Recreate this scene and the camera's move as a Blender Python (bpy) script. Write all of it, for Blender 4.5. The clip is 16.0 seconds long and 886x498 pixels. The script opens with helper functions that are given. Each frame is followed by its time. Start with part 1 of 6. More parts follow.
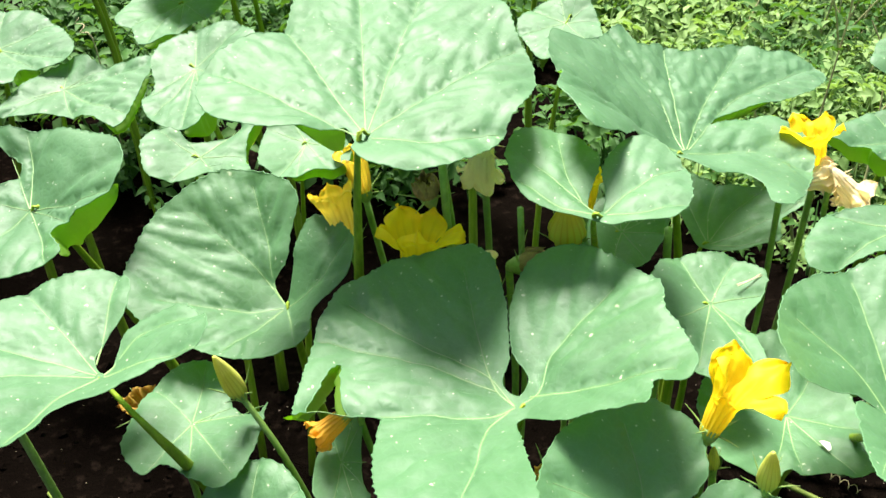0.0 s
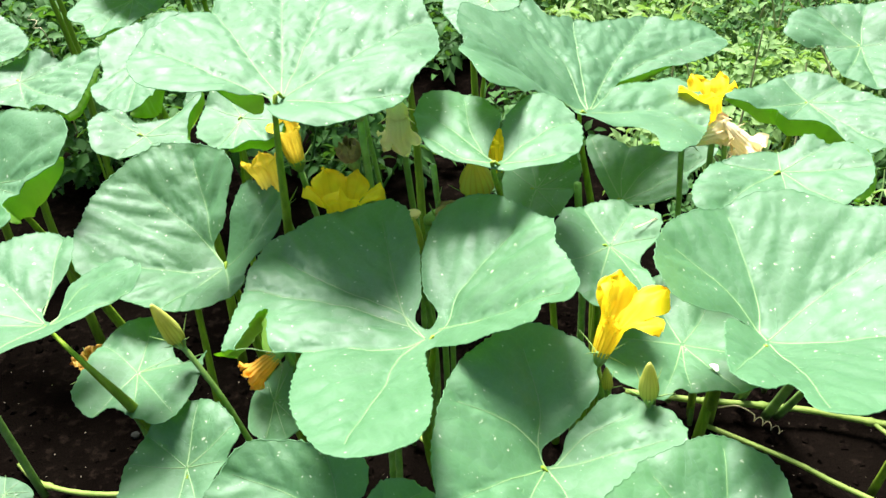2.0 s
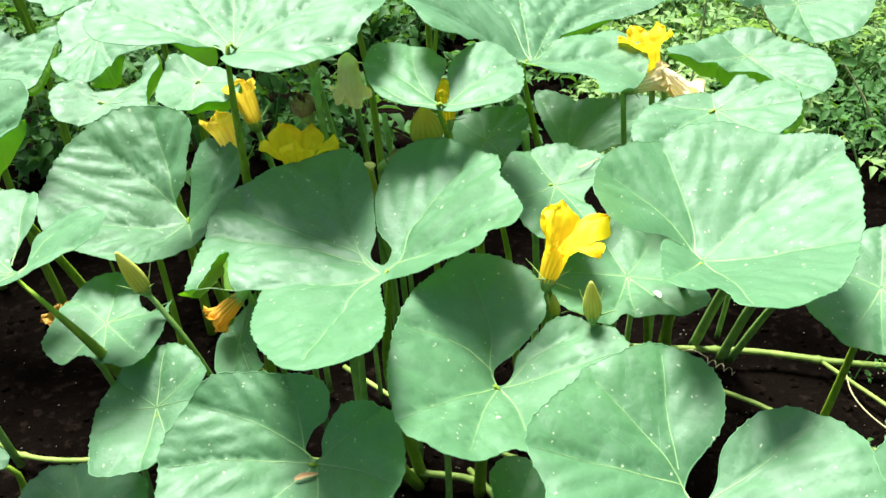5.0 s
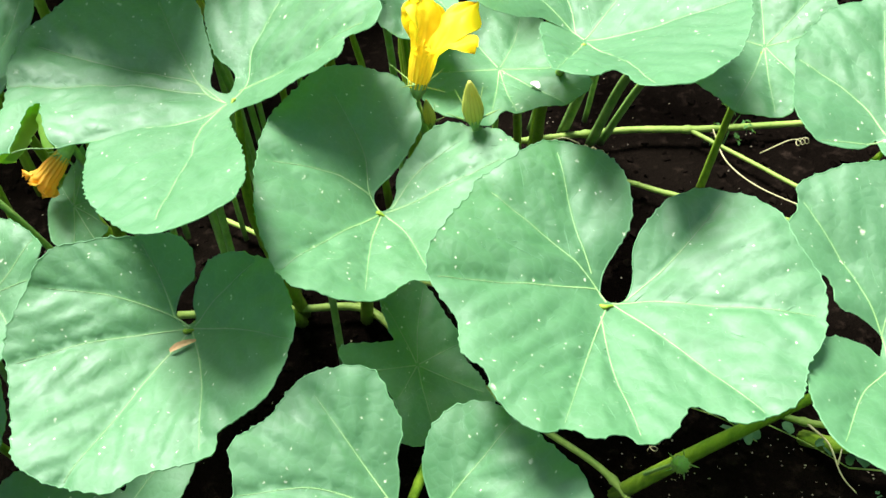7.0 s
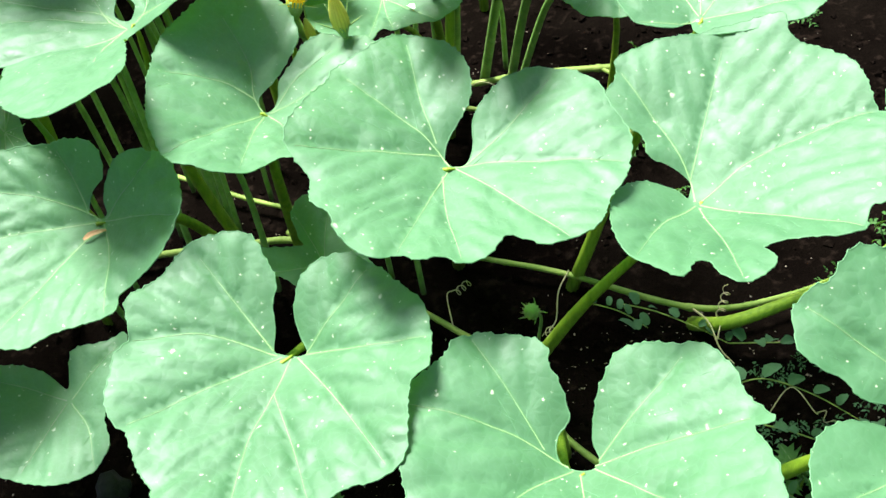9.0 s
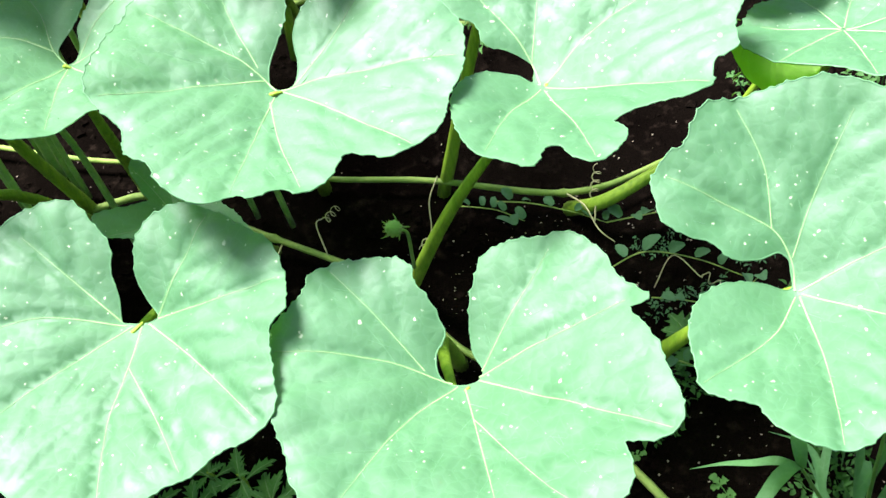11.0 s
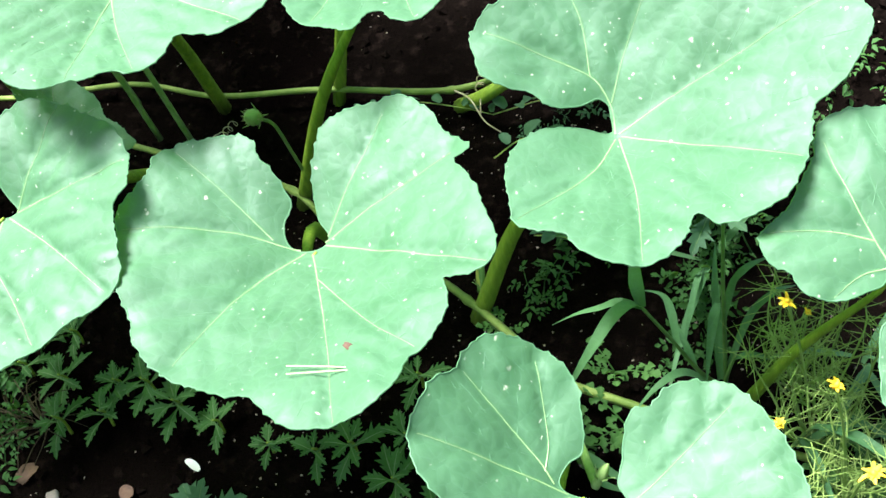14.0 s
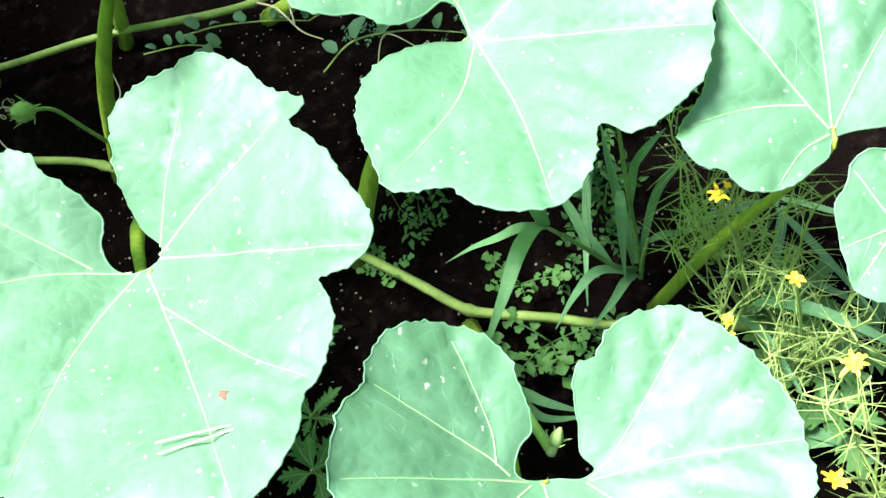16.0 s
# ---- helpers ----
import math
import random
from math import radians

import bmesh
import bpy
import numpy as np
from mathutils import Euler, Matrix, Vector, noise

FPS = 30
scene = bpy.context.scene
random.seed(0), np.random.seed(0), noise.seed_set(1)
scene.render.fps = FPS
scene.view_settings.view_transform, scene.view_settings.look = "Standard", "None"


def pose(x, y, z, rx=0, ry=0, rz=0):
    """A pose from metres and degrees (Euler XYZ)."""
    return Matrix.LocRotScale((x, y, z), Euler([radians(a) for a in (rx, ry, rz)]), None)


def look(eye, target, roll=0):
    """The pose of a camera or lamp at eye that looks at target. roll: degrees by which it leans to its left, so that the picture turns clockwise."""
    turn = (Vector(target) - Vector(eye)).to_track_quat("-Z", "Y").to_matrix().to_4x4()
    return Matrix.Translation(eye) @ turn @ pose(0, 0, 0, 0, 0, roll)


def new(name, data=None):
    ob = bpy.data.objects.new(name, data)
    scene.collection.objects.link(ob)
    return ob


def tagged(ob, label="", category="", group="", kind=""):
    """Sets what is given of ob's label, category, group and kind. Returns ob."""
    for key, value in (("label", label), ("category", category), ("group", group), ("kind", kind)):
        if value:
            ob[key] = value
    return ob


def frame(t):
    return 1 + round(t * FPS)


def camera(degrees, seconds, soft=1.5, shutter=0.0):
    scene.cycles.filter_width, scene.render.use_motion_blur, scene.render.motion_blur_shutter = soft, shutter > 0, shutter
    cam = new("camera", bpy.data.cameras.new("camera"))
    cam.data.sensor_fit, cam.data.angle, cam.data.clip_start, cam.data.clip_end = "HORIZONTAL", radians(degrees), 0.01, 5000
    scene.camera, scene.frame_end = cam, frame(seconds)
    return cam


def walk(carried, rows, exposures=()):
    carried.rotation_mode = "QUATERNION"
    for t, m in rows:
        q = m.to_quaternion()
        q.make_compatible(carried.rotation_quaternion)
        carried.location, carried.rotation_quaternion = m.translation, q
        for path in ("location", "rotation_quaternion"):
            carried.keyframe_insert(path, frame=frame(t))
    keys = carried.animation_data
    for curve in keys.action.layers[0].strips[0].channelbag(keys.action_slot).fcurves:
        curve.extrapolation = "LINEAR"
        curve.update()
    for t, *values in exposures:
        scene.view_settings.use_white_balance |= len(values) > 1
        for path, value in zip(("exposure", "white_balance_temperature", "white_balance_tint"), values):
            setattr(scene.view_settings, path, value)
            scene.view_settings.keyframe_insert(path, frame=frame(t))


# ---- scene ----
from mathutils.geometry import delaunay_2d_cdt

cam = camera(48.7, 16.0)
PATH = [
    (0, (0.088, 0.039, 0.957), (0.021, 1.721, -0.122), -1.4),
    (0.5, (0.09, 0.028, 0.956), (0.017, 1.714, -0.117), -1.8),
    (1, (0.117, 0.009, 0.953), (0.078, 1.693, -0.126), -2.7),
    (1.5, (0.129, -0.017, 0.953), (0.114, 1.665, -0.129), -2.5),
    (2, (0.155, -0.055, 0.955), (0.112, 1.635, -0.114), -3.1),
    (2.5, (0.176, -0.098, 0.948), (0.119, 1.607, -0.097), -3.7),
    (3, (0.185, -0.136, 0.95), (0.064, 1.589, -0.055), -3.9),
    (3.2, (0.193, -0.15, 0.952), (0.031, 1.577, -0.042), -4.3),
    (5.3, (0.159, -0.106, 0.919), (0.189, 1.557, -0.192), -4.7),
    (5.5, (0.146, -0.089, 0.913), (0.179, 1.538, -0.25), -5.2),
    (6, (0.133, -0.059, 0.902), (0.245, 1.469, -0.383), -6.0),
    (6.5, (0.153, -0.043, 0.884), (0.374, 1.382, -0.502), -6.0),
    (7, (0.157, -0.038, 0.879), (0.413, 1.368, -0.52), -6.4),
    (7.5, (0.171, -0.068, 0.877), (0.391, 1.348, -0.518), -7.4),
    (8, (0.203, -0.128, 0.871), (0.442, 1.297, -0.511), -8.1),
    (8.2, (0.213, -0.149, 0.871), (0.457, 1.282, -0.504), -8.6),
    (10.3, (0.262, -0.26, 0.841), (0.501, 1.161, -0.547), -13.6),
    (10.4, (0.272, -0.248, 0.844), (0.518, 1.144, -0.571), -13.8),
    (10.5, (0.265, -0.245, 0.837), (0.536, 1.13, -0.591), -14.2),
    (11, (0.269, -0.195, 0.825), (0.62, 1.055, -0.697), -16.0),
    (11.5, (0.276, -0.149, 0.814), (0.707, 0.99, -0.772), -17.0),
    (12, (0.286, -0.127, 0.8), (0.753, 0.921, -0.837), -17.8),
    (12.5, (0.296, -0.119, 0.794), (0.799, 0.86, -0.875), -17.7),
    (13, (0.307, -0.156, 0.793), (0.824, 0.857, -0.852), -17.7),
    (13.5, (0.312, -0.231, 0.794), (0.748, 0.876, -0.813), -18.5),
    (14, (0.319, -0.299, 0.789), (0.646, 0.881, -0.793), -20.4),
    (14.5, (0.322, -0.334, 0.784), (0.587, 0.896, -0.771), -22.2),
    (15, (0.327, -0.312, 0.763), (0.597, 0.836, -0.852), -23.7),
    (15.5, (0.348, -0.246, 0.744), (0.696, 0.732, -0.965), -24.4),
    (16, (0.369, -0.195, 0.726), (0.733, 0.634, -1.058), -28.3),
]
walk(cam, [(t, look(eye, target, roll)) for t, eye, target, roll in PATH], [(0, 1.58, 6550, 15), (1.5, 1.65, 6200, 15), (3, 1.66, 6120, 16), (5.5, 1.63, 6100, 10), (6, 1.74, 6050, 11), (6.9, 1.64, 6100, 9), (8, 1.70, 6050, 8), (10.5, 1.92, 5950, 17), (12.5, 2.13, 5720, 19), (13.5, 2.05, 5720, 19), (14.3, 1.87, 5680, 20), (15, 2.26, 5620, 25), (16, 2.32, 5620, 25)])

# ---- light: hazy morning sun from behind the plants, open sky ----
world = bpy.data.worlds.new("sky")
scene.world = world
world.use_nodes = True
wn = world.node_tree.nodes
sky = wn.new("ShaderNodeTexSky")
sky.sky_type = 'NISHITA'
sky.sun_disc = False
SUN_AZ, SUN_EL = -24.0, 71.0      # degrees to the right of +y, and above the ground
sky.sun_elevation = radians(SUN_EL)
sky.sun_rotation = radians(SUN_AZ)
sky.dust_density, sky.air_density, sky.ozone_density = 4.0, 0.7, 0.5
world.node_tree.links.new(sky.outputs[0], wn["Background"].inputs[0])
wn["Background"].inputs[1].default_value = 0.075
sun = new("sun", bpy.data.lights.new("sun", 'SUN'))
sun.data.energy, sun.data.angle, sun.data.color = 5.7, radians(20.0), (1.0, 0.97, 0.90)
sd = Vector((math.sin(radians(SUN_AZ)) * math.cos(radians(SUN_EL)), math.cos(radians(SUN_AZ)) * math.cos(radians(SUN_EL)), math.sin(radians(SUN_EL))))
sun.matrix_world = look(sd * 20, (0, 0, 0))


# ---- materials ----
def material(name):
    m = bpy.data.materials.new(name)
    m.use_nodes = True
    nt = m.node_tree
    return m, nt, nt.nodes["Principled BSDF"], nt.nodes["Material Output"]


def node(nt, kind, **values):
    n = nt.nodes.new(kind)
    for key, value in values.items():
        n.inputs[key.replace("_", " ")].default_value = value
    return n


def ramp(nt, source, stops):
    n = nt.nodes.new("ShaderNodeValToRGB")
    e = n.color_ramp.elements
    while len(e) < len(stops):
        e.new(0.5)
    for k, (at, col) in zip(e, stops):
        k.position, k.color = at, (*col, 1) if len(col) == 3 else col
    nt.links.new(source, n.inputs[0])
    return n.outputs[0]


def mixed(nt, fac, a, b, how='MIX'):
    n = nt.nodes.new("ShaderNodeMix")
    n.data_type, n.blend_type = 'RGBA', how
    for slot, v in ((0, fac), (6, a), (7, b)):
        if isinstance(v, (int, float, tuple)):
            n.inputs[slot].default_value = v if isinstance(v, (int, float)) else (*v, 1)
        else:
            nt.links.new(v, n.inputs[slot])
    return n.outputs[2]


def coords(nt):
    return nt.nodes.new("ShaderNodeTexCoord").outputs["Object"]


def tex_noise(nt, co, scale, detail=4.0, rough=0.55):
    n = node(nt, "ShaderNodeTexNoise", Scale=scale, Detail=detail, Roughness=rough)
    nt.links.new(co, n.inputs["Vector"])
    return n.outputs["Fac"]


def cells(nt, co, scale, feature='DISTANCE_TO_EDGE', out="Distance"):
    n = nt.nodes.new("ShaderNodeTexVoronoi")
    n.feature = feature
    n.inputs["Scale"].default_value = scale
    nt.links.new(co, n.inputs["Vector"])
    return n.outputs[out]


def bumped(nt, bsdf, parts):
    prev = None
    for height, strength, dist in parts:
        b = node(nt, "ShaderNodeBump", Strength=strength, Distance=dist)
        nt.links.new(height, b.inputs["Height"])
        if prev:
            nt.links.new(prev, b.inputs["Normal"])
        prev = b.outputs[0]
    nt.links.new(prev, bsdf.inputs["Normal"])
    return prev


def leaf_material(name, dark, pale, through_col, rough=0.42, glow=0.32, specks=True, relief=1.0, sheen=0.0, spec=0.5):
    """A thin plant blade: mottled colour, fine net of veins, some light passes through."""
    m, nt, p, out = material(name)
    co = coords(nt)
    info = nt.nodes.new("ShaderNodeObjectInfo")
    shift = nt.nodes.new("ShaderNodeVectorMath")
    shift.operation = 'ADD'
    nt.links.new(co, shift.inputs[0])
    nt.links.new(info.outputs["Random"], shift.inputs[1])
    co = shift.outputs[0]
    big, mid, fine = tex_noise(nt, co, 13.0, 3.0), tex_noise(nt, co, 55.0, 3.0), tex_noise(nt, co, 260.0, 3.0)
    col = mixed(nt, ramp(nt, big, [(0.3, (0, 0, 0)), (0.7, (1, 1, 1))]), dark, pale)
    col = mixed(nt, ramp(nt, info.outputs["Random"], [(0.0, (0.0, 0.0, 0.0)), (1.0, (0.3, 0.3, 0.3))]), col, pale)
    net = cells(nt, co, 110.0)
    netmask = ramp(nt, net, [(0.0, (0.24, 0.24, 0.24)), (0.08, (0.0, 0.0, 0.0))])
    col = mixed(nt, netmask, col, tuple(min(1, c * 1.35 + 0.01) for c in pale))
    col = mixed(nt, ramp(nt, fine, [(0.35, (0.3, 0.3, 0.3)), (0.7, (0.0, 0.0, 0.0))]), col, dark)
    if specks:
        warp = node(nt, "ShaderNodeTexNoise", Scale=220.0, Detail=2.0)
        nt.links.new(co, warp.inputs["Vector"])
        bend = nt.nodes.new("ShaderNodeVectorMath")
        bend.operation = 'MULTIPLY_ADD'
        bend.inputs[1].default_value = (0.006, 0.006, 0.006)
        nt.links.new(warp.outputs["Color"], bend.inputs[0])
        nt.links.new(co, bend.inputs[2])
        for size, scale, gate_at in ((0.05, 62.0, 0.51), (0.08, 130.0, 0.50), (0.028, 30.0, 0.53)):
            sp = cells(nt, bend.outputs[0], scale, 'F1')
            gate = ramp(nt, tex_noise(nt, co, scale * 0.45, 2.0), [(gate_at, (0, 0, 0)), (gate_at + 0.05, (1, 1, 1))])
            dot = ramp(nt, sp, [(0.0, (1, 1, 1)), (size, (0.8, 0.8, 0.8)), (size + 0.05, (0, 0, 0))])
            col = mixed(nt, mixed(nt, 1.0, dot, gate, 'MULTIPLY'), col, (0.55, 0.60, 0.38))
    nt.links.new(col, p.inputs["Base Color"])
    nt.links.new(ramp(nt, mid, [(0.3, (rough - 0.08,) * 3), (0.7, (rough + 0.1,) * 3)]), p.inputs["Roughness"])
    p.inputs["Specular IOR Level"].default_value = spec
    p.inputs["Sheen Weight"].default_value = sheen
    p.inputs["Sheen Roughness"].default_value = 0.4
    normal = bumped(nt, p, [(mid, 0.26 * relief, 0.0022), (net, 0.42 * relief, 0.0010), (fine, 0.25 * relief, 0.0006)])
    tr = nt.nodes.new("ShaderNodeBsdfTranslucent")
    tr.inputs["Color"].default_value = (*through_col, 1)
    nt.links.new(normal, tr.inputs["Normal"])
    mx = nt.nodes.new("ShaderNodeMixShader")
    mx.inputs[0].default_value = glow
    nt.links.new(p.outputs[0], mx.inputs[1])
    nt.links.new(tr.outputs[0], mx.inputs[2])
    nt.links.new(mx.outputs[0], out.inputs["Surface"])
    return m


def plain_material(name, a, b, rough=0.6, scale=40.0, bump=0.3, dist=0.003, spec=0.4, stretch=None):
    m, nt, p, out = material(name)
    co = coords(nt)
    if stretch:
        mp = nt.nodes.new("ShaderNodeMapping")
        mp.inputs["Scale"].default_value = stretch
        nt.links.new(co, mp.inputs["Vector"])
        co = mp.outputs[0]
    big, fine = tex_noise(nt, co, scale, 4.0), tex_noise(nt, co, scale * 7, 3.0)
    info = nt.nodes.new("ShaderNodeObjectInfo")
    col = mixed(nt, ramp(nt, big, [(0.3, (0, 0, 0)), (0.7, (1, 1, 1))]), a, b)
    col = mixed(nt, ramp(nt, fine, [(0.3, (0.3, 0.3, 0.3)), (0.6, (0, 0, 0))]), col, tuple(c * 0.6 for c in a))
    nt.links.new(col, p.inputs["Base Color"])
    p.inputs["Roughness"].default_value = rough
    p.inputs["Specular IOR Level"].default_value = spec
    bumped(nt, p, [(big, bump, dist), (fine, bump, dist * 0.3)])
    return m


M_BLADE = leaf_material("pumpkin_leaf_blade", (0.032, 0.120, 0.035), (0.066, 0.178, 0.070), (0.24, 0.58, 0.035), rough=0.65, glow=0.30, sheen=0.02, spec=0.80)
M_UNDER = leaf_material("leaf_underside", (0.11, 0.22, 0.03), (0.17, 0.30, 0.05), (0.40, 0.66, 0.03), rough=0.6, glow=0.6, specks=False, spec=0.3)
M_VEIN = plain_material("leaf_vein", (0.15, 0.28, 0.085), (0.23, 0.36, 0.13), 0.55, 60, 0.2, 0.001)
M_MINOR = leaf_material("minor_vein", (0.062, 0.175, 0.066), (0.105, 0.245, 0.108), (0.24, 0.50, 0.025), rough=0.62, glow=0.3, specks=False, spec=0.6)
M_STALK = plain_material("leaf_stalk", (0.13, 0.22, 0.012), (0.25, 0.36, 0.024), 0.55, 30, 0.35, 0.003, 0.25, stretch=(6, 6, 0.6))


def part(name, bm, mat, parent, label=""):
    """Links a bmesh as one mesh object under a thing or a part."""
    me = bpy.data.meshes.new(name)
    if isinstance(bm, tuple):
        me.from_pydata(*bm)
    else:
        bm.to_mesh(me)
        bm.free()
    me.materials.append(mat)
    me.polygons.foreach_set("use_smooth", [True] * len(me.polygons))
    ob = new(name, me)
    if parent is not None:
        ob.parent = parent
    if label:
        tagged(ob, label)
    return ob


def thing(name, place, label, category, group=""):
    ob = new(name)
    ob.empty_display_size = 0.02
    ob.matrix_world = Matrix.Translation(place)
    return tagged(ob, label, category, group)


def spline(points, n):
    """A smooth run of n+1 points through the given ones."""
    p = [Vector(q) for q in points]
    p = [p[0] * 2 - p[1]] + p + [p[-1] * 2 - p[-2]]
    out, seg = [], len(p) - 3
    for i in range(n + 1):
        f = i / n * seg
        k = min(int(f), seg - 1)
        t = f - k
        a, b, c, d = p[k:k + 4]
        out.append(0.5 * (2 * b + (c - a) * t + (2 * a - 5 * b + 4 * c - d) * t * t + (3 * b - a - 3 * c + d) * t ** 3))
    return out


def tube(points, radii, sides=10, ridges=0.0, rings=None, closed=True, wobble=0.0, seed=0):
    """Vertices and faces of a tapered tube along a smooth line; radii are spread along it."""
    rnd = random.Random(seed)
    n = rings or max(8, 4 * (len(points) - 1))
    line = spline(points, n) if len(points) > 2 else [Vector(points[0]).lerp(Vector(points[1]), i / n) for i in range(n + 1)]
    verts, faces = [], []
    side = None
    for i, c in enumerate(line):
        along = (line[min(i + 1, n)] - line[max(i - 1, 0)]).normalized()
        if side is None:
            side = along.orthogonal().normalized()
        side = (side - along * side.dot(along)).normalized()
        other = along.cross(side)
        f = i / n * (len(radii) - 1)
        k = min(int(f), len(radii) - 2)
        r = radii[k] + (radii[k + 1] - radii[k]) * (f - k)
        r *= 1 + wobble * rnd.uniform(-1, 1)
        for s in range(sides):
            a = 2 * math.pi * s / sides
            q = r * (1 + ridges * (1 if s % 2 else -1))
            verts.append(tuple(c + side * math.cos(a) * q + other * math.sin(a) * q))
    for i in range(n):
        for s in range(sides):
            t = (s + 1) % sides
            faces.append((i * sides + s, i * sides + t, (i + 1) * sides + t, (i + 1) * sides + s))
    if closed:
        faces.append(tuple(range(sides - 1, -1, -1)))
        faces.append(tuple(n * sides + s for s in range(sides)))
    return verts, [], faces


def joined(*meshes):
    verts, faces = [], []
    for v, _, f in meshes:
        k = len(verts)
        verts += list(v)
        faces += [tuple(i + k for i in face) for face in f]
    return verts, [], faces


def moved(mesh, m):
    return [tuple(m @ Vector(v)) for v in mesh[0]], [], mesh[2]


# ---- the ground ----
def soil_height(x, y):
    v = Vector((x, y, 0))
    return 0.012 * noise.noise(v * 3.1) + 0.007 * noise.noise(v * 11.0) + 0.004 * abs(noise.noise(v * 38.0)) - 0.012


def soil_material():
    m, nt, p, out = material("garden_soil")
    co = coords(nt)
    big, mid, fine = tex_noise(nt, co, 5.0), tex_noise(nt, co, 60.0, 5.0), tex_noise(nt, co, 400.0, 3.0)
    # near black: the shade under the leaves is put into the dark soil's colour
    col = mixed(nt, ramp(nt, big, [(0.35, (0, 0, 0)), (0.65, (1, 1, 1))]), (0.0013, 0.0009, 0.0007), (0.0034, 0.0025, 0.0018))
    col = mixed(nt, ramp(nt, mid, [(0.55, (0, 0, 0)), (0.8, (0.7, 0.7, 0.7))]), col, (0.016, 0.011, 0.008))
    nt.links.new(col, p.inputs["Base Color"])
    p.inputs["Roughness"].default_value = 1.0
    p.inputs["Specular IOR Level"].default_value = 0.0
    bumped(nt, p, [(mid, 0.8, 0.012), (fine, 0.7, 0.003)])
    return m


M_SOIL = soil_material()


def make_ground():
    xs = np.concatenate([[-60, -15, -5, -2.5], np.arange(-1.4, 1.9, 0.022), [2.8, 5, 15, 60]])
    ys = np.concatenate([[-60, -15, -5, -2], np.arange(-0.8, 2.2, 0.022), [2.8, 4, 8, 20, 60]])
    verts = [(float(x), float(y), soil_height(x, y)) for y in ys for x in xs]
    w = len(xs)
    faces = [(j * w + i, j * w + i + 1, (j + 1) * w + i + 1, (j + 1) * w + i) for j in range(len(ys) - 1) for i in range(w - 1)]
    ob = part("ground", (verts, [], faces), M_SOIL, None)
    tagged(ob, "dark crumbly garden soil with fine clods, under-leaf shade in its colour", "ground", kind="structure")


make_ground()


# ---- pumpkin leaves ----
def away(points, line):
    """Distance of each point from a run of segments (two arrays of ends), all in a leaf's plane."""
    a, b = line
    ab = b - a
    ap = points[:, None, :] - a[None]
    t = np.clip((ap * ab).sum(2) / np.maximum(1e-12, (ab * ab).sum(1)), 0, 1)
    return np.sqrt((((ap - t[..., None] * ab) ** 2).sum(2)).min(1))


def segments(lines):
    return np.concatenate([l[:-1] for l in lines]), np.concatenate([l[1:] for l in lines])


def polar(points):
    return np.array([(math.sin(radians(a)) * r / 100, math.cos(radians(a)) * r / 100) for a, r in points])


def eased(points, step, closed):
    """A smooth run through the points at even steps, and the share of the way at each."""
    n = len(points)
    get = lambda i: points[i % n] if closed else points[min(max(i, 0), n - 1)]
    out, share = [], []
    last = n if closed else n - 1
    for i in range(last):
        p, a, b, q = get(i - 1), get(i), get(i + 1), get(i + 2)
        la, lb, lc = np.linalg.norm(a - p), np.linalg.norm(b - a), np.linalg.norm(q - b)
        ta = (b - p) / max(1e-6, la + lb) * min(lb, 2 * la if la else lb)
        tb = (q - a) / max(1e-6, lb + lc) * min(lb, 2 * lc if lc else lb)
        m = max(1, int(round(lb / step)))
        for k in range(m):
            t = k / m
            out.append((2 * t ** 3 - 3 * t * t + 1) * a + (t ** 3 - 2 * t * t + t) * ta + (3 * t * t - 2 * t ** 3) * b + (t ** 3 - t * t) * tb)
            share.append((i + t) / last)
    if not closed:
        out.append(points[-1])
        share.append(1.0)
    return np.array(out), np.array(share)


def within(points, ring):
    """Which points lie inside a closed ring."""
    x, y = points[:, 0][:, None], points[:, 1][:, None]
    a, b = ring, np.roll(ring, -1, 0)
    cross = ((a[:, 1] > y) != (b[:, 1] > y)) & (x < (b[:, 0] - a[:, 0]) * (y - a[:, 1]) / np.where(a[:, 1] == b[:, 1], 1e-12, b[:, 1] - a[:, 1]) + a[:, 0])
    return cross.sum(1) % 2 == 1


